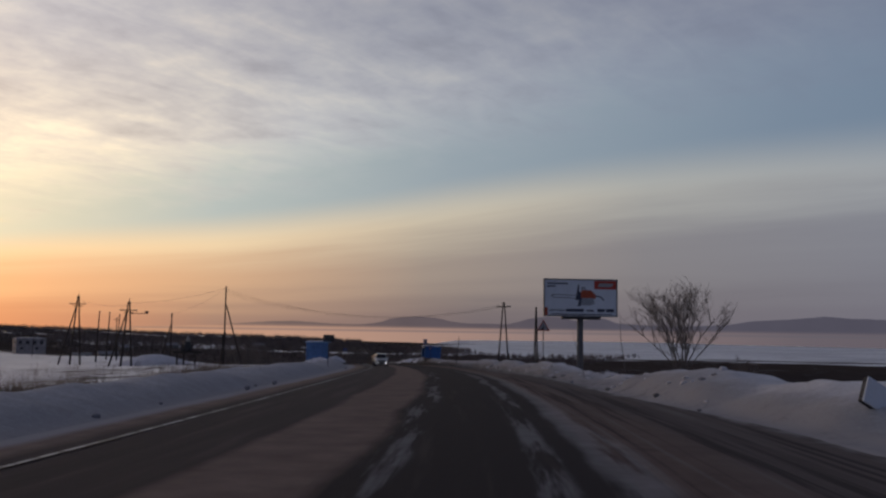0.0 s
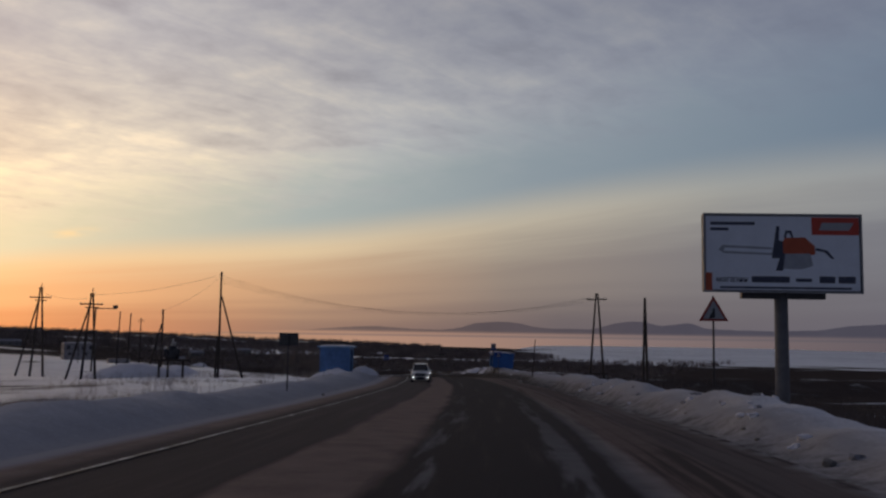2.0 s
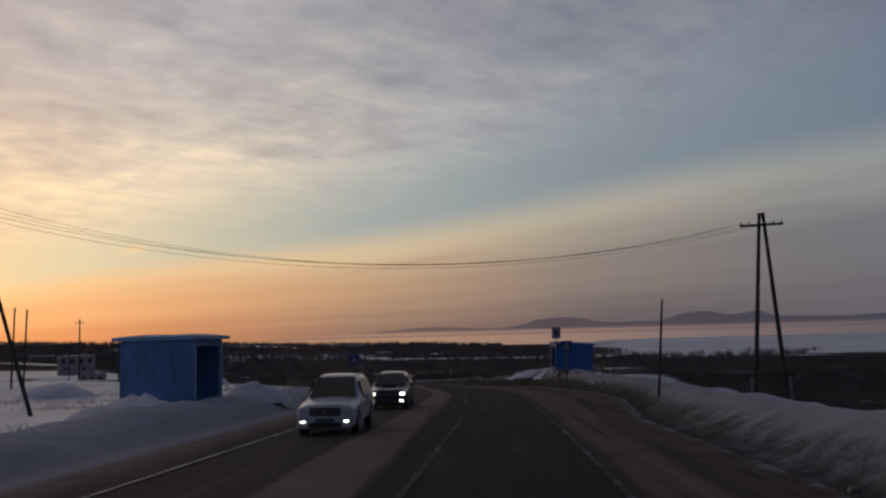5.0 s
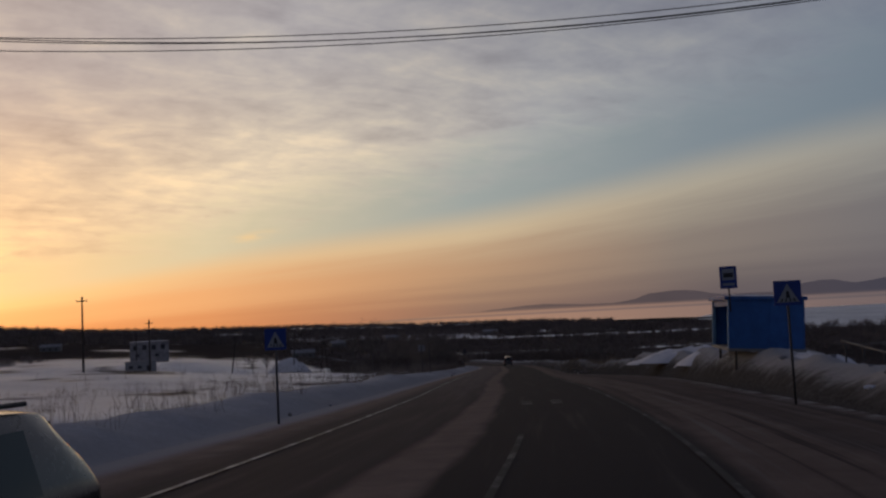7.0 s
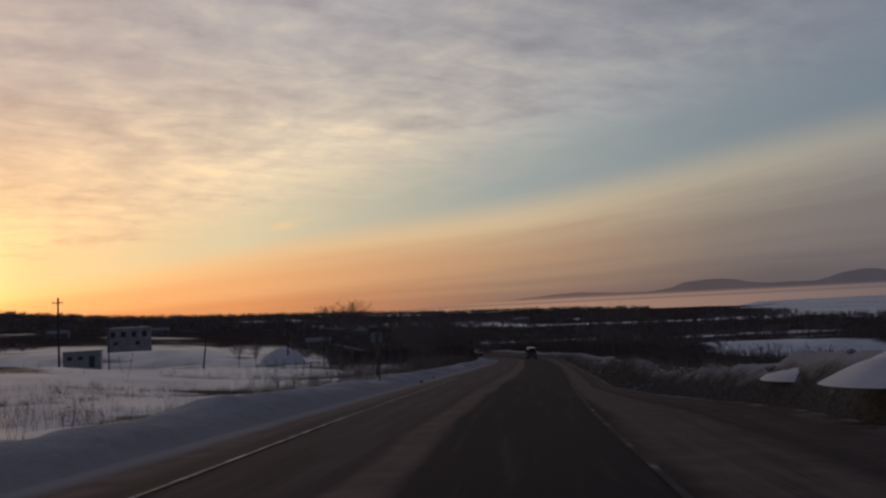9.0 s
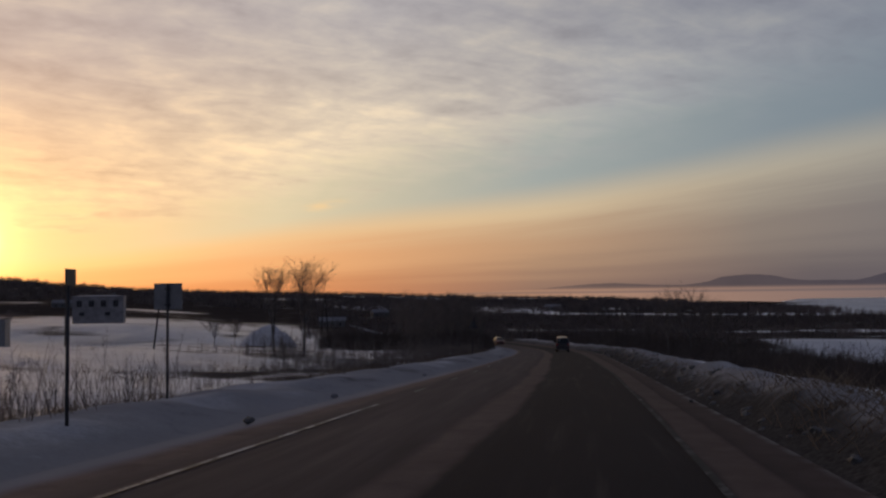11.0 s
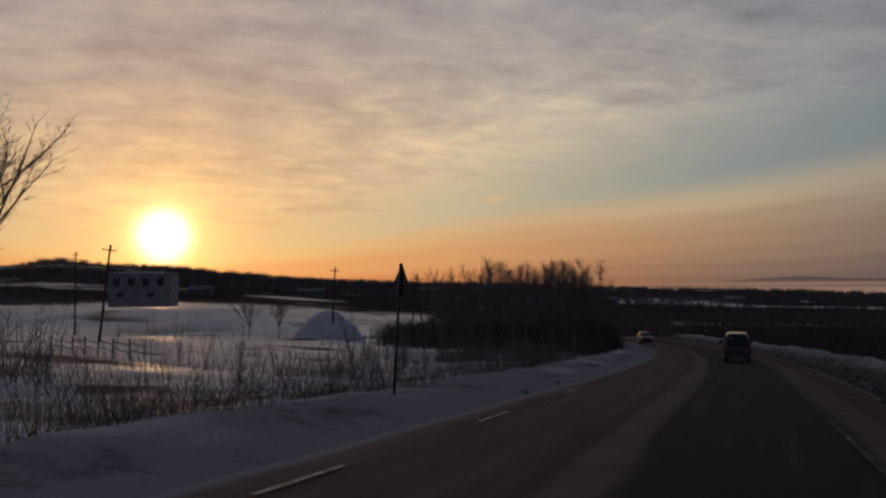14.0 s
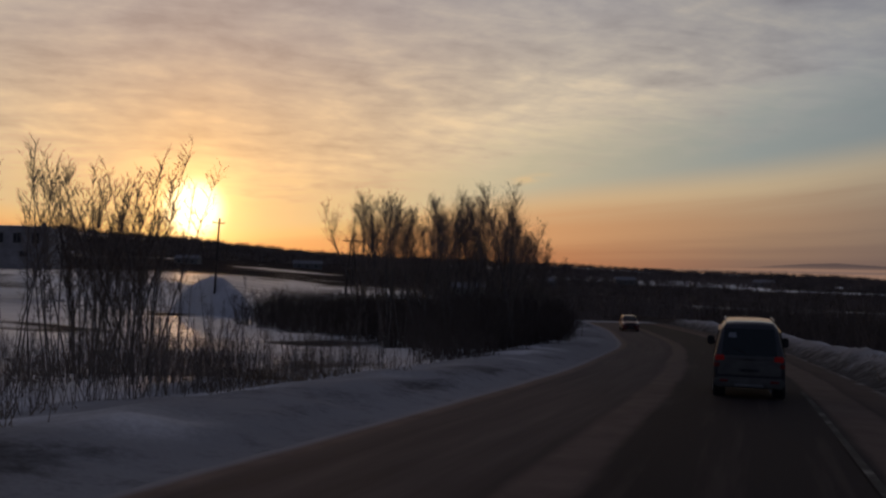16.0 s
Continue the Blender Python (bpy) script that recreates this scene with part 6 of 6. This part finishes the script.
def build_places():
    gz = ground_z
    # shelter on the oncoming side: its side wall faces the traffic, its mouth the road
    s0, lat0 = 133.3, -13.3
    x, y = (float(v) for v in place(s0, lat0))
    bus_shelter(x, y, -2.45, 99, 3.7, 3.0, 2.72, "blue sheet-metal bus shelter with a pale flat roof", skin=HAZED_BLUE, eave=0.5, open_front=True)
    x, y = -12.45, 174.1
    shelter = bus_shelter(x, y, -2.80, -79.8, 5.0, 3.0, 2.0, "blue sheet-metal bus shelter leaning on steel legs behind the bank", legs=1.3, open_front=True)
    shelter.matrix_world = pose(x, y, -2.80, -3.5, 0, -79.8)
    # rail beside the right shelter
    rail = thing("hand_rail", -9.0, 165.0, gz(-9.0, 165.0), 100, "bent dark pipe rail half buried in snow", "hand rail")
    part("rail", rod((-2.6, 0, 0.75), (2.6, 0, 0.95), 0.04), DARK_STEEL, rail)
    for k in (-2.2, 0.0, 2.2):
        part("rail_post", rod((k, 0, -0.6), (k, 0, 0.9), 0.035), DARK_STEEL, rail)
    block_house(-195.3, 376.9, -9.0, 38)
    # transformer on its stand
    x, y = -47.6, 140.2
    z = gz(x, y)
    ob = thing("transformer_stand", x, y, z, 15, "transformer on a timber platform in the snow", "transformer")
    part("platform", box(4.4, 1.6, 0.25, (0, 0, 2.0), 0.02), WOOD, ob)
    for k in (-1.5, -0.5, 1.2):
        part("leg", rod((k, 0, -0.4), (k, 0, 1.9), 0.14, 0.13, 8), WOOD, ob)
    part("tank", rod((-0.1, 0, 2.1), (-0.05, 0, 3.5), 0.78, 0.52, 12), DARK_STEEL, ob, smooth=True)
    part("tank_lid", rod((-0.05, 0, 3.5), (-0.05, 0, 3.62), 0.60, 0.56, 12), DARK_STEEL, ob)
    for k in range(6):
        a = 2 * math.pi * k / 6
        part("cooling_fin", box(0.30, 0.04, 1.0, (-0.1 + 0.72 * math.cos(a), 0.72 * math.sin(a), 2.75), 0.01, turn=Matrix.Rotation(a, 4, "Z")), DARK_STEEL, ob)
    part("bushing", rod((-0.15, 0, 3.6), (0.05, 0, 4.5), 0.15, 0.07, 10), CERAMIC, ob, "pale porcelain bushing", True)
    part("bushing", rod((0.2, 0, 3.6), (0.28, 0, 4.1), 0.10, 0.05, 10), CERAMIC, ob, "pale porcelain bushing", True)
    # snow-covered hut, heaps and houses
    x, y = -133.4, 291.1
    hut = thing("field_hut", x, y, gz(x, y), 34, "bluish grey container hut banked with snow", "hut")
    tall = -6.3 - gz(x, y)
    part("body", box(6.0, 2.5, tall, (0, 0, tall / 2), 0.05), STEEL, hut)
    part("roof", box(6.3, 2.8, 0.16, (0, 0, tall + 0.08), 0.04), OLD_SNOW, hut, "flat snow-covered roof")
    part("door", box(0.9, 0.06, 1.9, (1.6, -1.28, 0.95 + max(0.0, tall - 2.6)), 0.01), DARK_STEEL, hut)
    for k in (-1.9, -0.2):
        part("window", box(0.8, 0.06, 0.6, (k, -1.28, tall - 1.0), 0.01), DARK_STEEL, hut)
    heap("snow_mound", -142.5, 371.5, 14, 8, -9.2 - ground_z(-142.5, 371.5), 2.0, "large smooth heap of cleared snow on the field")
    heap("snow_mound", -64.0, 178.0, 10, 7, 1.8, 5.0, "low heap of cleared snow on the field")
    heap("snow_mound", -54.0, 144.0, 14, 9, 2.0, 7.0, "rounded heap of cleared snow by the poles")
    for i, (s, lat, w, h) in enumerate([(128, -13.0, 5.0, 0.9), (137, -10.8, 3.2, 0.8), (183, 10.2, 5.5, 0.75), (189.5, 9.8, 6.0, 0.7), (196, 9.6, 5.0, 0.7), (168.0, 9.6, 3.4, 0.6)]):
        x, y = (float(v) for v in place(s, lat))
        heap("snow_mound", x, y, w, w * 0.8, h, 11.0 + i, "rough heap of ploughed snow beside the road", None, "snow heap", "ploughed heaps")
    for i, (a, d, w, label) in enumerate([(30, 420, 12, "low house with a snowy roof among the brush"), (27, 560, 10, "small house with a snowy roof in the brush"),
                                          (23, 640, 12, "distant house with a snowy roof"), (40, 600, 16, "distant long shed with a snowy roof"), (46, 560, 12, "distant house below the ridge"), (16, 700, 12, "distant house in the valley")]):
        x, y = -40 - math.sin(radians(a)) * d, 220 + math.cos(radians(a)) * d
        z = float(land(*where_far(x, y))[2])
        small_house(x, y, z - 0.2, a + 20 * math.sin(i), w, 7, 3.2, label)
    # fence on the field
    for k in range(7):
        x, y = -88 - 3.2 * k, 292 + 1.3 * k
        ob = thing("field_fence", x, y, gz(x, y), -22, "sagging weathered rail fence in the snow", "fence", "field fence")
        part("fence_post", rod((0, 0, -0.3), (0, 0, 1.2), 0.045, 0.04, 6), WOOD, ob)
        part("fence_rail", rod((0, 0, 1.0), (3.4, 0, 0.9), 0.025, 0.025, 6), WOOD, ob)
        part("fence_rail", rod((0, 0, 0.6), (3.4, 0, 0.5), 0.025, 0.025, 6), WOOD, ob)
    # a broken panel stuck in the bank
    x, y = 8.6, 21.6
    panel = thing("broken_panel", x, y, gz(x, y), 0, "broken white-faced panel stuck aslant in the snow bank", "panel")
    panel.matrix_world = pose(x, y, gz(x, y) + 0.08, -12, 28, 20)
    part("face_sheet", box(0.95, 0.05, 0.62, (0, -0.05, 0.10), 0.01), POSTER, panel, "pale painted face")
    part("core", box(0.95, 0.12, 0.62, (0, 0.037, 0.10), 0.015), TRIM, panel, "dark core")
    # blocks of hard snow thrown up on the bank
    rng = np.random.default_rng(31)
    for i in range(120):
        s = rng.uniform(14, 95) if i < 96 else rng.uniform(150, 206)
        lat = float(table(s, RIGHT_EDGE)) + rng.uniform(0.5, 3.0)
        x, y = (float(v) for v in place(s, lat))
        bm = bmesh.new()
        bmesh.ops.create_icosphere(bm, subdivisions=2, radius=1.0)
        size = rng.uniform(0.05, 0.17)
        for v in bm.verts:
            v.co = v.co * size * (1 + 0.8 * noise.noise(v.co * 1.3 + Vector((i * 3.1, 0, 0))) + 0.25 * noise.noise(v.co * 4.0 + Vector((0, i, 0))))
            v.co.z *= 0.6
        ob = mesh_object("snow_block", bm, OLD_SNOW if i % 2 else SNOW)
        ob.location = (x, y, ground_z(x, y) + size * 0.08)
        ob.rotation_euler = (0, 0, rng.uniform(0, 6.28))
        tagged(ob, "rough block of hard snow on the ploughed bank", "snow block", "snow blocks")
    # clods of dirty ice on the shoulder
    rng = np.random.default_rng(12)
    for i in range(150):
        if i < 46:
            s = rng.uniform(15, 330)
            lat = float(table(s, RIGHT_EDGE)) - rng.uniform(-0.5, 0.5) if rng.random() < 0.75 else float(table(s, LEFT_EDGE)) + rng.uniform(-0.3, 0.4)
        else:
            s = rng.uniform(206, 312)
            lat = float(table(s, RIGHT_EDGE)) + rng.uniform(0.1, 1.3)
        x, y = (float(v) for v in place(s, lat))
        bm = bmesh.new()
        bmesh.ops.create_icosphere(bm, subdivisions=2, radius=1.0)
        size = rng.uniform(0.05, 0.13) * (1.0 if i < 46 else 1.15)
        for v in bm.verts:
            v.co = v.co * size * (1 + 0.35 * (1.0 if i < 46 else 1.7) * noise.noise(v.co * 1.7 + Vector((i, 0, 0))))
            v.co.z *= 0.7
        ob = mesh_object("ice_clod", bm, VAN_GREY if i % 3 or i >= 46 else OLD_SNOW)
        ob.location = (x, y, ground_z(x, y) + size * (0.45 if i < 46 else 0.1) + (0.06 if abs(lat) < abs(float(table(s, RIGHT_EDGE if lat > 0 else LEFT_EDGE))) else 0.0))
        tagged(ob, "dirty clod of ice on the road shoulder" if i < 46 else "dirty lump of ice in the ploughed bank", "ice clod", "ice clods")


# ---------------------------------------------------------------- vehicles
def loft(stations, smooth_ends=True):
    """A body through cross sections (y, floor, sill width, belt height, belt width, roof height, roof width)."""
    def ease(rows, steps, pull):
        """Points of a smooth line through rows of numbers."""
        rows = [np.array(r, float) for r in rows]
        out = []
        for k in range(len(rows) - 1):
            p0, p1 = rows[k], rows[k + 1]
            t0 = (p1 - rows[k - 1]) * pull if k else (p1 - p0) * pull
            t1 = (rows[k + 2] - p0) * pull if k + 2 < len(rows) else (p1 - p0) * pull
            for i in range(steps):
                u = i / steps
                out.append((2 * u ** 3 - 3 * u ** 2 + 1) * p0 + (u ** 3 - 2 * u ** 2 + u) * t0 + (3 * u ** 2 - 2 * u ** 3) * p1 + (u ** 3 - u ** 2) * t1)
        return out + [rows[-1]]

    bm = bmesh.new()
    rings = []
    for y, zf, wf, zb, wb, zt, wt in ease(stations, 4, 0.22):
        half = [(wf * 0.86, zf), (wf, zf + 0.10), (wb, zf + (zb - zf) * 0.55), (wb, zb), (wt + (wb - wt) * 0.35, zb + (zt - zb) * 0.62), (wt, zt - 0.10 * min(1, (zt - zb) * 3)), (wt * 0.86, zt)]
        half = [(wf * 0.4, zf)] + [tuple(v) for v in ease(half, 3, 0.25)] + [(wt * 0.45, zt + 0.025)]
        ring = [bm.verts.new((x, y, z)) for x, z in half] + [bm.verts.new((-x, y, z)) for x, z in half[::-1]]
        rings.append(ring)
    n = len(rings[0])
    for a, b in zip(rings, rings[1:]):
        for i in range(n):
            j = (i + 1) % n
            bm.faces.new((a[i], a[j], b[j], b[i]))
    bm.faces.new(rings[0])
    bm.faces.new(rings[-1][::-1])
    return bm


def wheel(parent, x, y, r, w=0.2):
    bm = rod((x - w / 2, y, r), (x + w / 2, y, r), r, r, 24)
    bmesh.ops.bevel(bm, geom=[e for e in bm.edges if len(e.link_faces) == 2 and max(len(f.verts) for f in e.link_faces) > 4], offset=0.03, segments=2, affect="EDGES")
    ob = part("wheel", bm, RUBBER, parent, "black tyre", True)
    out = x + (w / 2 + 0.004) * (1 if x > 0 else -1)
    part("rim", rod((out - 0.01, y, r), (out + 0.01, y, r), r * 0.62, r * 0.58, 16), STEEL, ob, "grey wheel rim")
    for k in range(5):
        a = 2 * math.pi * k / 5
        part("spoke", rod((out, y, r), (out + 0.012 * (1 if x > 0 else -1), y + math.cos(a) * r * 0.55, r + math.sin(a) * r * 0.55), 0.03, 0.025, 5), STEEL, ob)


def soften(ob, width=0.035):
    mod = ob.modifiers.new("edge", "BEVEL")
    mod.width, mod.segments, mod.limit_method, mod.angle_limit = width, 2, "ANGLE", radians(28)
    return ob


def minivan(x, y, z, turn):
    """Local +y is the way it drives; y = 0 is its middle."""
    ob = thing("minivan", x, y, z, turn, "dark dusty minivan seen from behind with dim red tail lamps", "minivan")
    body = part("body", loft([(-2.32, 0.42, 0.76, 1.02, 0.80, 1.06, 0.74), (-2.28, 0.36, 0.82, 1.06, 0.845, 1.30, 0.78), (-2.12, 0.34, 0.84, 1.08, 0.85, 1.90, 0.66), (-1.8, 0.32, 0.84, 1.08, 0.85, 1.98, 0.66),
                              (-0.2, 0.30, 0.84, 1.08, 0.85, 1.99, 0.66), (0.9, 0.30, 0.84, 1.06, 0.85, 1.93, 0.64), (1.55, 0.30, 0.84, 1.05, 0.84, 1.22, 0.72), (2.15, 0.34, 0.82, 0.95, 0.80, 1.02, 0.68), (2.32, 0.42, 0.74, 0.80, 0.72, 0.86, 0.60)]), VAN_PAINT, ob, smooth=True)
    soften(body)
    part("rear_window", slab([(-0.66, -2.300, 1.16), (0.66, -2.300, 1.16), (0.58, -2.150, 1.82), (-0.58, -2.150, 1.82)], 0.02), GLASS, ob, "dark rear window")
    part("window_sticker", slab([(-0.50, -2.222, 1.60), (-0.30, -2.222, 1.60), (-0.32, -2.195, 1.72), (-0.48, -2.195, 1.72)], 0.006), POSTER_GREY, ob, "small pale sticker")
    part("tailgate_panel", box(1.50, 0.02, 0.36, (0, -2.325, 0.86), 0.008), VAN_GREY, ob, "salt-grey lower tailgate")
    part("number_plate", box(0.52, 0.015, 0.11, (0, -2.345, 0.80), 0.004), SALT, ob, "plate under a film of road salt")
    part("plate_bar", box(0.40, 0.004, 0.05, (0, -2.355, 0.80)), BLACK, ob)
    bumper = part("rear_bumper", box(1.66, 0.20, 0.24, (0, -2.33, 0.50), 0.05), VAN_GREY, ob, "salt-grey bumper")
    part("tow_step", box(0.7, 0.12, 0.05, (0, -2.44, 0.44), 0.015), STEEL, ob, "pale step on the bumper")
    part("exhaust", rod((0.5, -2.45, 0.33), (0.5, -2.0, 0.33), 0.035), STEEL, ob)
    part("wiper", rod((0.0, -2.315, 1.19), (-0.42, -2.27, 1.36), 0.012), TRIM, ob)
    part("rear_handle", box(0.26, 0.03, 0.05, (0, -2.33, 1.07), 0.008), TRIM, ob)
    for side in (-1, 1):
        part("tail_lamp", box(0.22, 0.06, 0.15, (side * 0.70, -2.318, 1.09), 0.02), TAIL, ob, "dim red tail lamp")
        part("lower_lamp", box(0.14, 0.05, 0.10, (side * 0.77, -2.325, 0.92), 0.015), TAIL_OFF, ob, "unlit red lamp")
        part("bumper_lamp", box(0.20, 0.03, 0.06, (side * 0.60, -2.435, 0.54), 0.01), TAIL_OFF, ob)
        for y0, y1 in ((-1.98, -1.12), (-1.05, -0.12), (-0.05, 0.78)):
            c = [(side * 0.852, y0, 1.13), (side * 0.852, y1, 1.13), (side * 0.735, y1, 1.76), (side * 0.735, y0, 1.76)]
            part("side_window", slab(c if side > 0 else c[::-1], 0.015), GLASS, ob, "dark side window")
        mirror = part("mirror", box(0.20, 0.12, 0.26, (side * 0.99, 0.98, 1.30), 0.03), TRIM, ob)
        part("mirror_arm", box(0.12, 0.05, 0.05, (side * 0.88, 1.02, 1.22), 0.01), TRIM, mirror)
        part("roof_rail", rod((side * 0.60, -1.7, 2.01), (side * 0.60, 0.5, 2.01), 0.02), STEEL, ob)
        part("mud_flap", box(0.26, 0.02, 0.28, (side * 0.70, -1.78, 0.24), 0.005), RUBBER, ob)
        part("wheel_arch", rod((side * 0.80, -1.38, 0.38), (side * 0.87, -1.38, 0.38), 0.43, 0.43, 20), TRIM, ob)
        for y0 in (-1.38, 1.42):
            wheel(ob, side * 0.74, y0, 0.35, 0.22)
    part("windscreen", slab([(-0.66, 1.50, 1.24), (0.66, 1.50, 1.24), (0.56, 0.96, 1.86), (-0.56, 0.96, 1.86)][::-1], 0.015), GLASS, ob, "dark windscreen")
    return ob


def car(name, x, y, z, turn, paint, label, wagon=True, lights=True, lamp_high=False, tall=1.5, scoop=False):
    """A car whose front is at local -y."""
    ob = thing(name, x, y, z, turn, label, "car", "cars on the road")
    t = tall
    back = [(1.75, 0.30, 0.80, 0.92, 0.83, t - 0.06, 0.60), (2.05, 0.32, 0.80, 0.92, 0.82, t - 0.32, 0.62), (2.15, 0.42, 0.76, 0.84, 0.78, 0.96, 0.70)] if wagon else \
           [(1.05, 0.28, 0.80, 0.92, 0.83, t - 0.10, 0.58), (1.65, 0.30, 0.80, 0.92, 0.82, 1.02, 0.66), (2.15, 0.42, 0.76, 0.84, 0.78, 0.96, 0.66)]
    body = part("body", loft([(-2.16, 0.30, 0.66, 0.64, 0.68, 0.72, 0.60), (-2.08, 0.22, 0.76, 0.74, 0.79, 0.87, 0.66), (-1.3, 0.22, 0.80, 0.86, 0.83, 0.97, 0.70), (-0.86, 0.22, 0.81, 0.90, 0.84, 1.02, 0.72),
                              (-0.16, 0.26, 0.81, 0.92, 0.83, t - 0.06, 0.60), (0.6, 0.26, 0.81, 0.92, 0.83, t, 0.60), *back]), paint, ob, smooth=True)
    soften(body)
    part("windscreen", slab([(-0.68, -0.86, 1.005), (0.68, -0.86, 1.005), (0.56, -0.22, t - 0.10), (-0.56, -0.22, t - 0.10)], 0.055), GLASS, ob, "dark windscreen")
    for side in (-1, 1):
        part("wiper", rod((side * 0.05 + 0.1, -0.90, 1.05), (side * 0.5, -0.66, 1.20), 0.012), TRIM, ob)
    part("bonnet_seam", box(1.2, 0.012, 0.012, (0, -0.93, 1.02)), TRIM, ob)
    part("badge", box(0.10, 0.02, 0.07, (0, -2.21, 0.71), 0.01), STEEL, ob)
    grille = part("grille", box(0.86, 0.06, 0.22, (0, -2.165, 0.70), 0.02), TRIM, ob, "dark grille")
    for k in (-0.04, 0.04):
        part("grille_bar", box(0.80, 0.02, 0.02, (0, -2.20, 0.70 + k)), STEEL, grille)
    part("front_bumper", box(1.58, 0.24, 0.28, (0, -2.12, 0.40), 0.07), paint, ob)
    part("air_intake", box(0.9, 0.05, 0.13, (0, -2.235, 0.35), 0.01), TRIM, ob)
    if scoop:
        part("bonnet_scoop", box(0.56, 0.34, 0.09, (0, -1.32, 1.00), 0.03), paint, ob)
        part("scoop_mouth", box(0.48, 0.02, 0.045, (0, -1.495, 1.005), 0.005), TRIM, ob)
    if wagon:
        for side in (-1, 1):
            part("roof_rail", rod((side * 0.52, 0.0, t + 0.045), (side * 0.52, 1.6, t + 0.02), 0.018), TRIM, ob)
    part("number_plate", box(0.52, 0.015, 0.11, (0, -2.25, 0.47), 0.004), SALT, ob, "dirty blank plate")
    for side in (-1, 1):
        lamp = part("headlamp", box(0.34, 0.20, 0.17, (side * 0.60, -2.075, 0.72), 0.05), LENS, ob, "clear headlamp")
        if lamp_high:
            part("bulb", box(0.20, 0.03, 0.10, (side * 0.62, -2.185, 0.72), 0.01), LAMP, lamp, "bright lit bulb")
        part("fog_lamp", box(0.17, 0.05, 0.06 if lamp_high else 0.045, (side * 0.60, -2.235, 0.44), 0.02), LAMP if lights else LENS, ob, "bright lit fog lamp" if lights else "")
        part("mirror", box(0.20, 0.10, 0.14, (side * 0.93, -0.55, 1.02), 0.03), paint, ob)
        for y0, y1, zt in ((-0.42, 0.42, t - 0.14), (0.50, 1.30, t - 0.14)):
            c = [(side * 0.834, y0, 0.97), (side * 0.834, y1, 0.97), (side * 0.69, y1, zt), (side * 0.69, y0 + 0.22 * (y0 < 0), zt)]
            part("side_window", slab(c if side > 0 else c[::-1], 0.012), GLASS, ob, "dark side window")
        part("tail_lamp", box(0.22, 0.05, 0.22, (side * 0.64, 2.14, 0.80), 0.02), TAIL_OFF, ob)
        for y0 in (-1.28, 1.28):
            wheel(ob, side * 0.725, y0, 0.335, 0.20)
            part("wheel_arch", rod((side * 0.76, y0, 0.36), (side * 0.836, y0, 0.36), 0.39, 0.39, 20), TRIM, ob)
    part("rear_window", slab([(-0.56, 2.07, 1.02), (0.56, 2.07, 1.02), (0.54, 1.86, t - 0.14), (-0.54, 1.86, t - 0.14)][::-1], 0.012), GLASS, ob)
    return ob


def on_road(s, lat):
    x, y, z, tx, ty = (float(v) for v in at_way(s))
    px, py = (float(v) for v in place(s, lat))
    return px, py, z + 0.02, math.degrees(math.atan2(-tx, ty))


def build_vehicles():
    x, y, z, head = on_road(331.0, 0.05)
    minivan(x, y, z, head)
    x, y, z, head = on_road(122.8, -4.75)
    car("estate_car", x, y, z, head, WHITE_PAINT, "dirty white estate car with lit fog lamps on the road", tall=1.62)
    x, y, z, head = on_road(136.5, -4.5)
    car("estate_car", x, y, z, head, BLACK_PAINT, "dark estate car with bright headlamps and a bonnet scoop", True, True, True, 1.55, True)
    x, y, z, head = on_road(398.0, -3.9)
    car("hatchback_car", x, y, z, head, SOFT_RED, "small dark red car far down the road", True, False, False)


build_poles()
build_billboard()
build_signs()
build_places()
build_vehicles()
build_plants()
